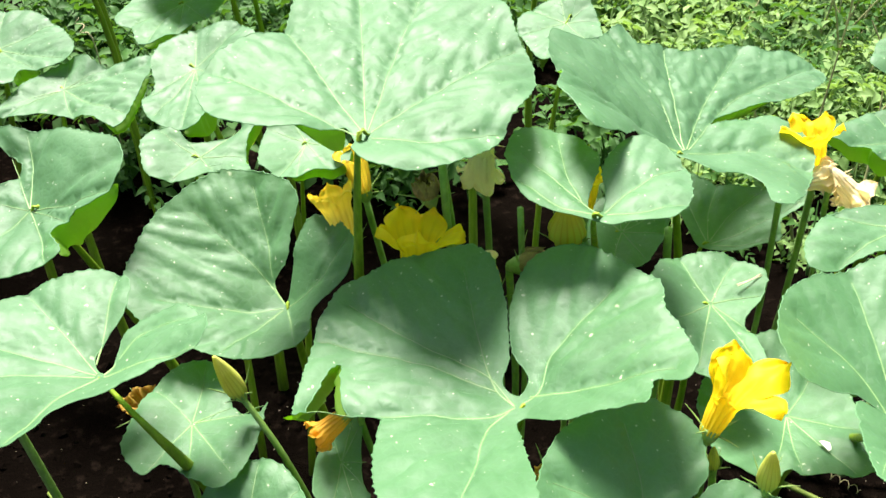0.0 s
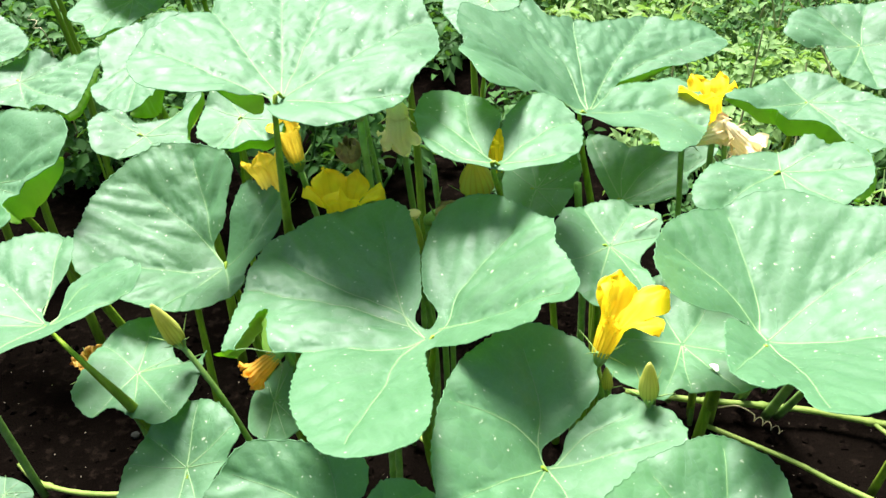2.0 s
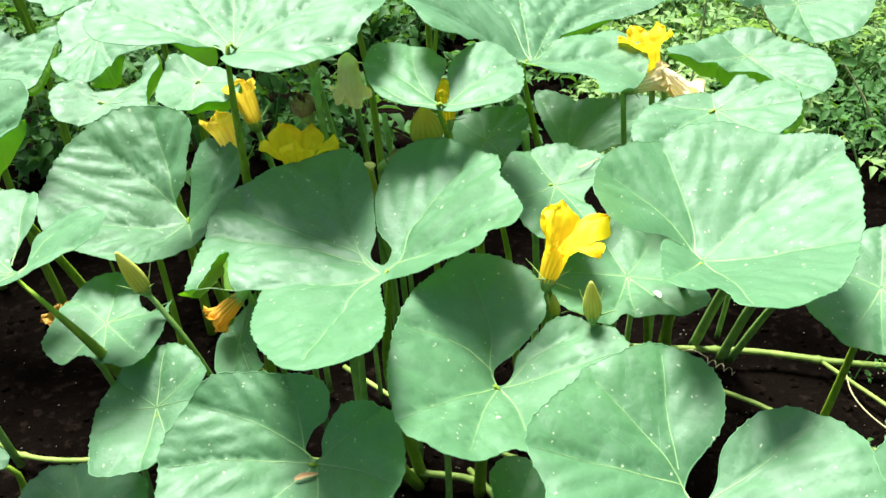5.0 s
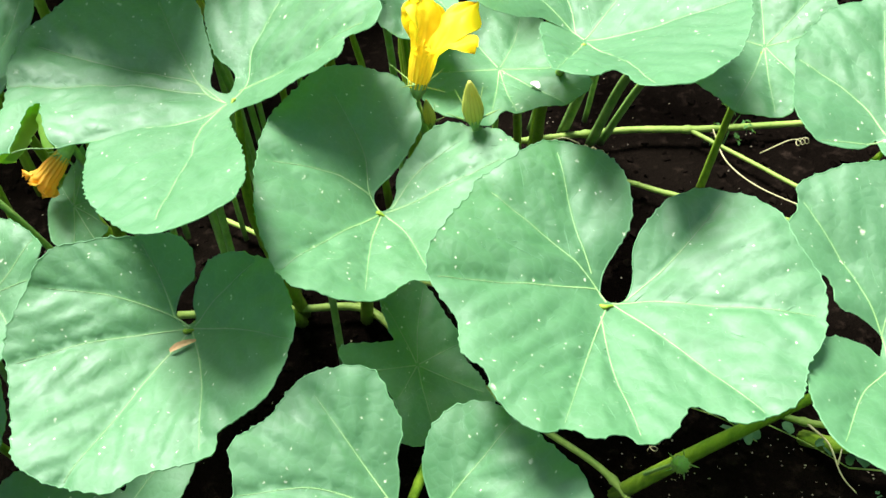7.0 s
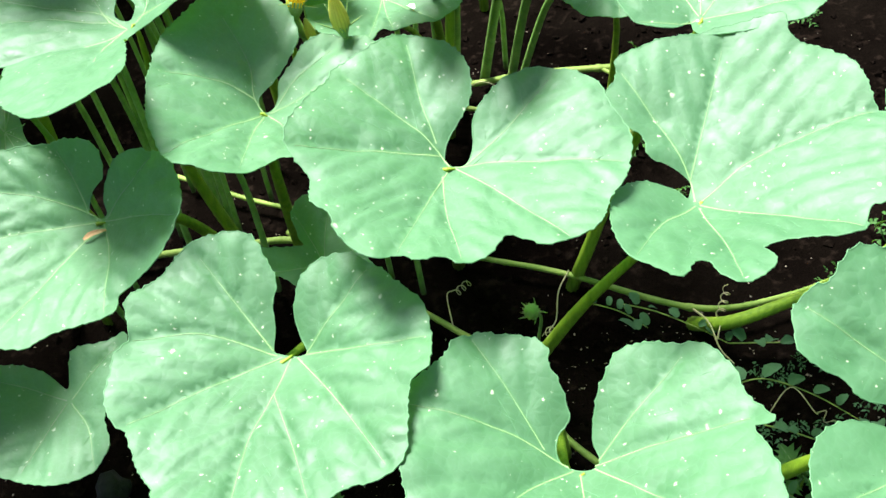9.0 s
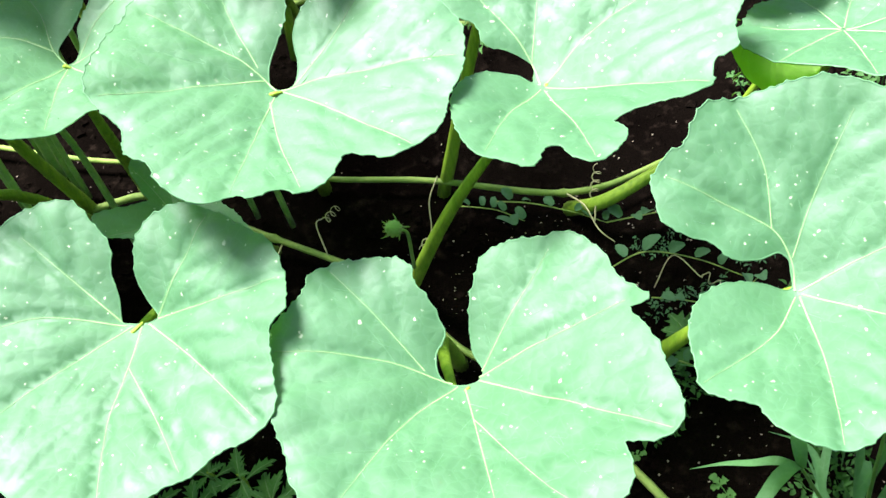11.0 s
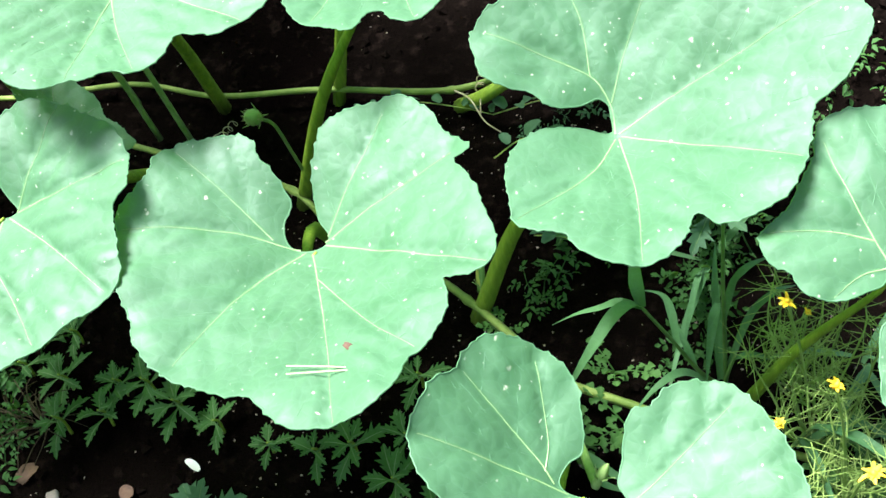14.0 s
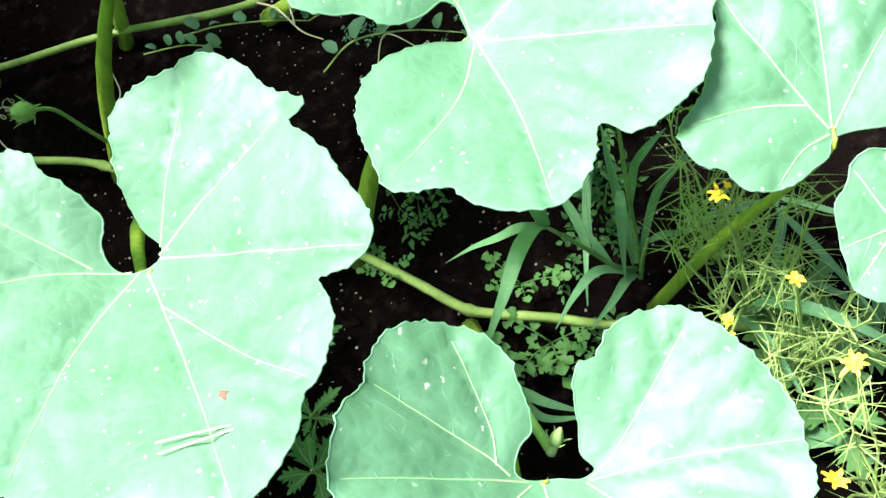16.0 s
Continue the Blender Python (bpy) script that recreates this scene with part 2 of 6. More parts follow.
class Blade:
    """The shape of one lobed leaf in its own plane: stalk at the origin, notch towards -y."""

    def __init__(self, outline, veins, form, seed, crinkle=1.0):
        self.cup, self.bend, self.twist = form
        self.seed, self.crinkle = seed, crinkle
        rnd = random.Random(seed)
        ring, self.share = eased(polar(outline), 0.0026, True)
        n = len(ring)
        side = np.roll(ring, -1, 0) - np.roll(ring, 1, 0)
        side = np.stack([side[:, 1], -side[:, 0]], 1) / np.maximum(1e-9, np.linalg.norm(side, axis=1))[:, None]
        if (ring[:, 0] * np.roll(ring[:, 1], -1) - ring[:, 1] * np.roll(ring[:, 0], -1)).sum() < 0:
            side = -side
        tooth = np.array([(0.0007 if i % 4 == 0 else -0.0002) + rnd.uniform(-0.0005, 0.0005) + 0.0013 * noise.noise(Vector((i * 0.13, seed * 0.7, 0))) for i in range(n)])
        calm = np.clip((np.linalg.norm(ring, axis=1) - 0.02) / 0.03, 0, 1)
        self.ring = ring + side * (tooth * calm)[:, None]
        self.edge = (self.ring, np.roll(self.ring, -1, 0))
        self.reach = np.linalg.norm(self.ring, axis=1).max()
        if not veins:
            k = len(outline)
            veins = []
            for f, big in ((0.07, 1), (0.2, 1), (0.35, 1), (0.5, 1), (0.65, 1), (0.8, 1), (0.93, 1)):
                x = f * (k - 2) + 1
                (a0, r0), (a1, r1) = outline[int(x)], outline[(int(x) + 1) % k]
                a, r = a0 + ((a1 - a0 + 180) % 360 - 180) * (x % 1), (r0 + (r1 - r0) * (x % 1)) * 0.94
                veins.append(((a, r * 0.03), (a + 4 * rnd.uniform(-1, 1), r * 0.5), (a, r)))
        self.main = [eased(polar(v), 0.0045, False)[0] for v in veins]
        self.ribs_at = segments(self.main)
        self.off = Vector((rnd.uniform(0, 50), rnd.uniform(0, 50), rnd.uniform(0, 50)))
        self.twigs = self.branch(rnd)
        self.twigs_at = segments(self.twigs) if self.twigs else self.ribs_at

    def branch(self, rnd):
        """Side veins: they leave each main vein forward, bend along it and stop short of the next."""
        out = []
        for v, line in enumerate(self.main):
            others = segments([l for k, l in enumerate(self.main) if k != v])
            i, turn = rnd.randint(3, 5), 1
            while i < len(line) - 2:
                p, d = line[i].copy(), line[i + 1] - line[i - 1]
                a = math.atan2(d[1], d[0]) + turn * radians(rnd.uniform(40, 58))
                run = [p.copy()]
                for k in range(22):
                    a -= turn * 0.028
                    p = p + 0.0045 * np.array([math.cos(a), math.sin(a)])
                    if not within(p[None], self.ring)[0] or away(p[None], self.edge)[0] < 0.004 or (k > 2 and away(p[None], others)[0] < 0.006):
                        break
                    run.append(p.copy())
                if len(run) > 3:
                    out.append(np.array(run))
                turn = -turn
                i += rnd.randint(2, 4)
        return out

    def heights(self, pts):
        pts = np.asarray(pts, float).reshape(-1, 2)
        u, v = pts[:, 0], pts[:, 1]
        r = np.hypot(u, v)
        h = self.cup * r * r / (r + 0.03) + self.bend * (u * u - v * v) + 2 * self.twist * u * v
        near, twig, rim = away(pts, self.ribs_at), away(pts, self.twigs_at), away(pts, self.edge)
        grow = np.clip(r / 0.05, 0, 1)
        h += grow * (0.0066 * (1 - np.exp(-near / 0.018)) + 0.0030 * self.crinkle * (1 - np.exp(-np.minimum(twig, near) / 0.005)))
        h -= 0.0040 * np.exp(-rim / 0.010)
        small = np.empty((len(pts), 4))
        for i, (x, y) in enumerate(pts):
            q = Vector((x, y, 0)) + self.off
            small[i] = noise.noise(q * 13), noise.noise(q * 34), noise.noise(q * 80), noise.noise(q * 21)
        crease = np.exp(-near / 0.022)
        h += grow * (0.0026 * small[:, 0] + (0.0013 + 0.0016 * crease) * self.crinkle * small[:, 1] + 0.0008 * small[:, 2])
        h += 0.0062 * np.exp(-rim / 0.016) * small[:, 3] * grow
        return h

    def mesh(self):
        """The blade as triangles: its margin, the lines of the main veins, an even net between them."""
        s = 0.0046
        m = int(self.reach / s) + 2
        net = np.array([((i + 0.5 * (j % 2)) * s, j * s * 0.866) for j in range(-int(m * 1.2), int(m * 1.2) + 1) for i in range(-m, m + 1)])
        ribs = np.concatenate(self.main)
        net = net[(away(net, self.edge) > 0.0022)]
        net = net[within(net, self.ring) & (away(net, self.ribs_at) > 0.0026)]
        ribs = ribs[within(ribs, self.ring) & (away(ribs, self.edge) > 0.002)]
        pts = np.concatenate([self.ring, ribs, net])
        n = len(self.ring)
        flat = [Vector((float(x), float(y))) for x, y in pts]
        vs, _, fs, _, _, _ = delaunay_2d_cdt(flat, [], [list(range(n))], 1, 1e-6)
        at = np.array([(v.x, v.y) for v in vs])
        h = self.heights(at)
        faces = []
        for f in fs:
            a, b, c = (at[i] for i in f[:3])
            up = (b[0] - a[0]) * (c[1] - a[1]) - (b[1] - a[1]) * (c[0] - a[0]) > 0
            faces.append(tuple(f) if up else tuple(reversed(f)))
        return [(float(x), float(y), float(z)) for (x, y), z in zip(at, h)], [], faces

    def over(self, u, v):
        return float(self.heights([(u, v)])[0])

    def strip(self, line, w0, w1, lift):
        """A raised rib over the blade along a line of its plane."""
        h = self.heights(line)
        verts, faces = [], []
        n = len(line) - 1
        for i, (x, y) in enumerate(line):
            d = line[min(i + 1, n)] - line[max(i - 1, 0)]
            d = d / max(1e-9, np.linalg.norm(d))
            w = w0 + (w1 - w0) * (i / n) ** 0.7
            for k, up in ((-1, -0.0003), (-0.45, lift), (0.45, lift), (1, -0.0003)):
                verts.append((float(x + d[1] * w * k), float(y - d[0] * w * k), float(h[i] + up)))
        for i in range(n):
            for k in range(3):
                faces.append((4 * i + k, 4 * i + 1 + k, 4 * i + 5 + k, 4 * i + 4 + k))
        return verts, [], faces

    def hem(self, f0, f1, drop, inward):
        """The margin between two shares of the way round, rolled under so that its back shows."""
        pick = np.where((self.share >= f0) & (self.share <= f1))[0]
        h = self.heights(self.ring[pick])
        verts, faces, rows, cols = [], [], 6, len(pick) - 1
        for i, k in enumerate(pick):
            u, v = self.ring[k]
            deep = drop * max(0.0, math.sin(math.pi * i / cols)) ** 0.6
            for j in range(rows + 1):
                t = j / rows
                w = 1 - inward * t * t * deep / max(0.03, math.hypot(u, v)) + 0.05 * math.sin(math.pi * t)
                verts.append((float(u * w), float(v * w), float(h[i] - 0.0008 - deep * t)))
        w = rows + 1
        for i in range(cols):
            for k in range(rows):
                faces.append((i * w + k, i * w + k + 1, (i + 1) * w + k + 1, (i + 1) * w + k))
        return verts, [], faces

    def ribs(self):
        """The main veins, and apart from them the fine side veins with the thickened margin."""
        main = [self.strip(l, 0.00085 if l[0] @ l[0] < 0.0004 else 0.0006, 0.0002, 0.0006) for l in self.main]
        fine = [self.strip(l, 0.00055, 0.00022, 0.0004) for l in self.twigs]
        fine.append(self.strip(np.concatenate([self.ring, self.ring[:1]]) * 0.997, 0.0006, 0.0006, 0.0004))
        return joined(*main), joined(*fine)


def simple(radii, sinus, gap):
    """The outline of a leaf from its reach at even turns, beginning and ending at the notch."""
    n = len(radii) - 1
    return [(sinus, 0.9)] + [(sinus + gap + (360 - 2 * gap) * i / n, max(1.2, r)) for i, r in enumerate(radii)]


def frame_of(place, slope, heading):
    n = Vector((-slope[0], -slope[1], 1)).normalized()
    y = Vector((-math.sin(radians(heading)), math.cos(radians(heading)), 0))
    y = (y - n * y.dot(n)).normalized()
    x = y.cross(n)
    return Matrix.Translation(place) @ Matrix((x, y, n)).transposed().to_4x4()


FOOT = {'A': (-0.075, 0.92), 'C': (0.13, 0.80), 'D': (0.20, 0.766), 'E': (0.124, 0.788), 'B': (-0.06, 0.93), 'F': (-0.10, 0.76), 'G': (0.49, 0.985), 'H': (0.315, 0.96),
        'AB': (0.50, 0.562), 'AA': (0.663, 0.836), 'Kb': (0.468, 1.0), 'L1': (0.386, 0.656), 'L2': (0.394, 0.452), 'L3': (0.467, 0.202), 'L4': (0.405, 0.345),
        'L5': (0.298, 0.606), 'L6': (0.48, 0.083), 'L7': (0.578, -0.024), 'L8': (0.70, -0.19), 'AE': (0.80, 0.31), 'AC': (0.606, 0.456), 'Z': (0.235, 0.72), 'M': (0.23, 1.06), 'Q': (-0.20, 0.87), 'O3': (-0.24, 1.02), 'U': (-0.15, 0.87)}
# margins that are rolled under: from, to, drop, inward
HEMS = {'A': [(0.035, 0.090, 0.020, 0.5)], 'C': [(0.292, 0.335, 0.017, 0.0)], 'T1': [(0.69, 0.86, 0.045, 0.2)], 'O1': [(0.86, 0.99, 0.03, 0.3)], 'O3': [(0.11, 0.34, 0.05, 0.5)],
        'O4': [(0.47, 0.66, 0.03, 0.3)], 'O5': [(0.5, 0.78, 0.02, 0.4)], 'P': [(0.38, 0.56, 0.04, 0.3)], 'O6': [(0.57, 0.74, 0.02, 0.3)], 'O2': [(0.42, 0.58, 0.02, 0.4)],
        'N2': [(0.58, 0.95, 0.035, 0.3)], 'N': [(0.45, 0.6, 0.02, 0.3)], 'H': [(0.62, 0.74, 0.022, 0.3)], 'AE': [(0.43, 0.60, 0.034, 0.2)]}
ROUTE = {'F': [(-0.144, 0.66, 0.285), (-0.153, 0.62, 0.374), (-0.174, 0.61, 0.425)],
         'AC': [(0.622, 0.412, 0.030), (0.665, 0.395, 0.052), (0.72, 0.378, 0.085), (0.775, 0.358, 0.15), (0.78, 0.34, 0.26)]}
THICK = {'A': 0.0064, 'C': 0.0062, 'AC': 0.0066, 'L8': 0.0070, 'L3': 0.0066, 'L4': 0.0064, 'L1': 0.0064, 'L2': 0.0060}
# leaves with a more puckered surface
CRINKLE = {'A': 1.4, 'B': 2.0, 'C': 1.3, 'H': 1.5, 'O2': 1.5, 'O3': 1.5, 'E': 1.4, 'L5': 1.4}
BLADES = {}


def pumpkin_leaf(code, place, slope, heading, form, outline, veins=(), label="large lobed green pumpkin leaf with pale veins"):
    seed = sum(ord(c) * (i + 3) for i, c in enumerate(code))
    foot, thick = FOOT.get(code), THICK.get(code, 0.0060 if max(r for _, r in outline) > 11 else 0.0042)
    rnd = random.Random(seed)
    place = Vector(place)
    if foot is None:
        foot = (place.x + rnd.uniform(-0.07, 0.07), place.y + rnd.uniform(0.0, 0.12))
    base = Vector((foot[0], foot[1], 0.0))
    root = thing("pumpkin_leaf", base, label, "leaf", "leaves of the pumpkin plants")
    blade = Blade(outline, veins, form, seed, CRINKLE.get(code, 1.0))
    m = frame_of(place, slope, heading)
    BLADES[code] = (m, blade)
    ob = part("blade", blade.mesh(), M_BLADE, root)
    ob.matrix_parent_inverse = Matrix.Identity(4)
    ob.matrix_basis = Matrix.Translation(-base) @ m
    ribs, twigs = blade.ribs()
    part("venation", ribs, M_VEIN, ob, "pale raised leaf veins")
    part("fine_venation", twigs, M_MINOR, ob, "thin green side veins")
    for f0, f1, drop, inward in HEMS.get(code, []):
        part("rolled_margin", blade.hem(f0, f1, drop, inward), M_UNDER, ob, "bright yellow-green leaf underside")
    notch = polar(outline[:1])[0]
    side = Vector((float(notch[0]), float(notch[1]), 0)).normalized()
    top = m @ (side * -0.003 + Vector((0, 0, -0.0022))) - base
    near = m @ (side * 0.009 + Vector((0, 0, -0.017))) - base
    mid = top * 0.5 + Vector((rnd.uniform(-0.02, 0.02), rnd.uniform(-0.01, 0.03), 0.02))
    way = [Vector(p) - base for p in ROUTE.get(code, [])] or [mid]
    part("petiole", tube([Vector((0, 0, -0.01))] + way + [near, top], [thick * 1.25, thick * 0.9, thick * 0.38, thick * 0.14], 20, 0.07), M_STALK, root, "thick ribbed leaf stalk")
    return root


pumpkin_leaf('C', (0.121, 0.619, 0.439), (0.23, 0.02), -179, (0.36, 0.04, 0.06),
             ((-176, 1.1), (155, 2.6), (177, 4.4), (180, 7.2), (-180, 9.9), (178, 14.0), (173, 16.1), (165, 16.8), (154, 17.7), (142, 17.6), (132, 18.5), (124, 18.0), (113, 17.2), (96, 16.4), (82, 16.7), (105, 14.1), (85, 13.0), (81, 10.5), (56, 12.4), (37, 15.2), (24, 17.9), (15, 19.4), (7, 19.7), (0, 19.5), (-4, 17.5), (-6, 13.1), (-3, 6.0), (7, 2.2), (-18, 1.7), (-41, 5.7), (-52, 8.1), (-57, 10.3), (-57, 11.5), (-71, 11.2), (-68, 13.6), (-75, 14.2), (-93, 13.3), (-103, 12.9), (-115, 14.2), (-125, 14.1), (-137, 14.2), (-150, 14.8), (-160, 14.5), (-169, 13.0), (-175, 10.3), (-178, 7.7), (-179, 4.8), (-155, 2.6)),
             [((100, 0.3), (139, 2.5), (158, 6.8), (167, 14.3)), ((100, 0.3), (145, 4.0), (130, 10.7), (129, 17.0)), ((139, 2.2), (120, 8.3), (113, 16.7)), ((69, 0.3), (62, 2.8), (81, 7.7), (85, 15.8)), ((67, 0.6), (41, 3.7), (19, 10.5), (16, 17.5)), ((-123, 0.3), (-116, 2.0), (-140, 5.0), (-131, 12.2)), ((-128, 1.2), (-80, 6.2), (-76, 12.5))])
pumpkin_leaf('D', (0.215, 0.519, 0.379), (-0.15, 0.18), 151, (0.48, 0.04, 0.02),
             ((133, 0.4), (140, 1.8), (174, 3.2), (-175, 5.4), (-174, 7.3), (177, 9.1), (167, 10.4), (153, 11.2), (137, 11.6), (121, 10.7), (107, 10.4), (92, 9.9), (72, 9.5), (49, 10.0), (34, 10.7), (20, 11.8), (13, 12.4), (6, 12.2), (-3, 12.0), (-14, 11.1), (-23, 9.6), (-30, 9.1), (-36, 9.6), (-53, 8.7), (-81, 8.1), (-107, 9.3), (-125, 10.6), (-142, 10.0), (-158, 8.7), (-168, 7.2), (-170, 5.3), (-177, 3.3), (-166, 2.1), (-154, 0.8)),
             [((130, 0.2), (132, 2.0), (145, 5.0), (139, 9.7)), ((130, 1.9), (107, 4.4), (87, 8.6)), ((50, 0.2), (26, 5.0), (23, 11.0)), ((2, 0.3), (-4, 4.0), (-9, 9.9)), ((-142, 0.3), (-123, 3.6), (-125, 9.3)), ((-76, 0.2), (-49, 3.6), (-39, 8.1)), ((-142, 0.8), (-158, 4.0), (-150, 8.1))])
pumpkin_leaf('E', (0.055, 0.484, 0.342), (0.25, 0.45), 159, (0.58, 0.07, 0.02),
             ((117, 0.6), (123, 1.6), (164, 2.7), (-172, 3.6), (-172, 5.1), (180, 6.1), (166, 6.6), (144, 7.6), (126, 9.4), (117, 10.5), (106, 10.7), (94, 10.8), (82, 11.4), (72, 11.6), (59, 11.7), (46, 12.7), (36, 13.4), (26, 13.4), (15, 12.9), (6, 12.6), (-1, 11.4), (-12, 11.0), (-27, 11.0), (-30, 9.6), (-42, 9.9), (-54, 10.6), (-69, 10.2), (-83, 10.0), (-97, 9.1), (-112, 8.5), (-123, 7.8), (-140, 6.2), (-156, 4.9), (-168, 3.2), (-175, 1.8), (-154, 0.7)),
             [((123, 0.2), (121, 1.8), (110, 5.6), (102, 10.1)), ((103, 0.2), (75, 6.8), (71, 11.1)), ((33, 0.3), (26, 4.4), (23, 10.1), (23, 12.9)), ((-30, 0.3), (-26, 5.4), (-21, 10.2)), ((-90, 0.2), (-83, 4.8), (-78, 9.6)), ((-130, 0.3), (-133, 3.3), (-126, 6.9)), ((122, 1.6), (148, 4.1), (150, 6.7))])
pumpkin_leaf('B', (-0.093, 0.790, 0.410), (0.24, 0.35), 170, (0.57, -0.07, 0.01),
             ((154, 0.6), (147, 3.0), (177, 4.1), (-178, 6.2), (-174, 9.4), (178, 11.2), (167, 12.3), (152, 13.9), (141, 13.9), (125, 14.1), (110, 14.2), (96, 13.7), (83, 13.4), (70, 12.5), (55, 10.9), (44, 9.6), (23, 8.2), (-8, 8.1), (-25, 7.9), (-42, 7.0), (-67, 4.0), (-88, 5.9), (-99, 7.4), (-124, 8.7), (-143, 8.8), (-162, 8.0), (-170, 5.6), (-172, 3.1), (-176, 1.2)),
             [((151, 0.4), (145, 2.9), (158, 5.8), (160, 11.8)), ((145, 0.9), (137, 4.9), (130, 12.3)), ((85, 0.3), (72, 3.6), (79, 10.9)), ((45, 0.4), (28, 4.3), (28, 7.6)), ((-121, 0.2), (-116, 4.0), (-131, 8.3)), ((-30, 0.4), (-29, 7.2))])
pumpkin_leaf('F', (-0.206, 0.619, 0.471), (0.16, 0.02), 169, (0.37, 0.02, 0.01),
             ((145, 0.7), (145, 2.1), (164, 3.5), (179, 6.0), (176, 8.6), (166, 9.7), (155, 10.4), (144, 10.3), (128, 11.1), (114, 11.5), (104, 12.9), (88, 13.0), (64, 11.9), (27, 11.3), (3, 12.8), (-2, 11.4), (-2, 7.9), (0, 6.0), (-12, 4.5), (-49, 4.7), (-76, 5.9), (-91, 6.7), (-92, 8.3), (-98, 9.4), (-106, 9.8), (-120, 9.0), (-136, 8.1), (-149, 6.3), (-167, 4.0), (-161, 2.2), (-119, 0.8)),
             [((136, 0.3), (126, 5.7), (125, 10.9)), ((103, 0.2), (94, 4.5), (92, 10.9)), ((27, 0.3), (72, 4.6), (60, 11.4)), ((-31, 0.5), (17, 3.8), (2, 10.4)), ((-109, 0.4), (-147, 4.3), (-121, 8.8)), ((144, 1.5), (164, 5.7), (166, 9.2)), ((-70, 0.7), (-93, 4.7), (-96, 8.8))])
pumpkin_leaf('G', (0.403, 0.585, 0.447), (-0.14, 0.04), -87, (0.50, -0.02, 0.03),
             ((-112, 1.6), (-146, 3.7), (-168, 6.0), (-170, 8.6), (-156, 10.6), (-130, 11.9), (-114, 12.2), (-103, 12.3), (-88, 13.4), (-75, 14.2), (-63, 14.6), (-51, 14.7), (-40, 16.2), (-31, 17.1), (-26, 15.8), (-19, 15.1), (-7, 13.7), (12, 12.2), (36, 11.6), (62, 12.6), (81, 14.0), (97, 15.8), (103, 15.2), (104, 11.5), (108, 11.0), (118, 13.7), (125, 13.0), (137, 8.6), (175, 4.3), (-153, 3.5)),
             [((-105, 0.2), (-112, 2.0), (-121, 5.3), (-133, 10.2)), ((-109, 1.1), (-90, 3.8), (-95, 11.9)), ((-94, 0.2), (-37, 5.0), (-29, 16.0)), ((-31, 0.1), (18, 5.4), (18, 11.5)), ((90, 0.3), (91, 5.9), (98, 13.8)), ((137, 0.4), (129, 6.3), (128, 11.1))])
pumpkin_leaf('H', (0.293, 0.900, 0.515), (-0.43, 0.01), -15, (0.25, 0.02, 0.06),
             ((-166, 4.2), (-126, 1.9), (-133, 6.6), (-151, 17.2), (-149, 20.5), (-138, 19.4), (-131, 18.8), (-108, 15.4), (-102, 16.5), (-81, 17.4), (-72, 15.7), (-51, 16.0), (-37, 18.3), (-32, 16.0), (-20, 17.6), (-12, 17.5), (-2, 20.3), (5, 24.3), (13, 25.6), (18, 28.4), (24, 29.3), (28, 28.0), (30, 24.1), (28, 19.1), (23, 14.4), (15, 9.9), (14, 7.4), (26, 10.8), (33, 14.4), (44, 14.9), (58, 14.1), (70, 13.3), (99, 11.5), (131, 12.2), (138, 11.4), (124, 8.4), (122, 5.9), (160, 6.0)),
             [((-25, 0.5), (-36, 9.1), (-44, 16.4)), ((-9, 0.7), (-19, 8.4), (-18, 17.3)), ((4, 0.9), (4, 11.1), (7, 24.1)), ((14, 1.0), (15, 13.8), (24, 28.5)), ((54, 0.4), (53, 7.9), (70, 13.0)), ((-112, 0.5), (-106, 7.8), (-107, 15.7))])
pumpkin_leaf('M', (0.189, 0.722, 0.553), (-0.04, 0.01), 178, (0.15, -0.00, -0.00),
             ((154, 0.6), (143, 1.6), (169, 3.4), (-178, 6.2), (-179, 8.6), (172, 11.1), (161, 12.4), (147, 12.2), (133, 10.7), (122, 8.9), (101, 6.4), (91, 4.3), (83, 2.5), (38, 1.0), (-33, 1.6), (-70, 2.2), (-77, 3.9), (-76, 5.4), (-91, 6.6), (-109, 8.0), (-124, 9.2), (-141, 10.6), (-154, 11.4), (-164, 10.4), (-172, 7.5), (-175, 5.4), (-168, 2.7), (-159, 0.9)),
             [((154, 0.4), (139, 3.5), (139, 10.0)), ((142, 2.3), (155, 6.4), (164, 11.3)), ((-138, 0.4), (-138, 5.1), (-132, 9.6)), ((-84, 0.5), (-96, 4.0), (-101, 7.1)), ((72, 0.4), (100, 3.4), (117, 7.3))])
pumpkin_leaf('Ka', (0.298, 0.756, 0.438), (-0.08, 0.20), -93, (0.19, -0.00, -0.00),
             ((-170, 5.7), (-138, 5.8), (-106, 5.8), (-70, 6.0), (-35, 6.3), (-13, 4.8), (36, 3.3), (57, 5.9), (68, 8.5), (88, 10.0), (109, 8.9), (135, 7.0), (167, 5.8)))
pumpkin_leaf('Kb', (0.362, 0.695, 0.360), (-0.04, 0.08), -55, (0.14, 0.00, -0.00),
             ((171, 9.9), (-176, 9.6), (-144, 8.0), (-105, 7.7), (-69, 8.8), (-49, 9.6), (-27, 8.0), (-6, 7.4), (32, 6.1), (71, 8.6), (86, 8.8), (99, 8.2), (113, 7.3), (130, 7.5), (139, 7.2), (149, 9.1), (159, 9.5)))
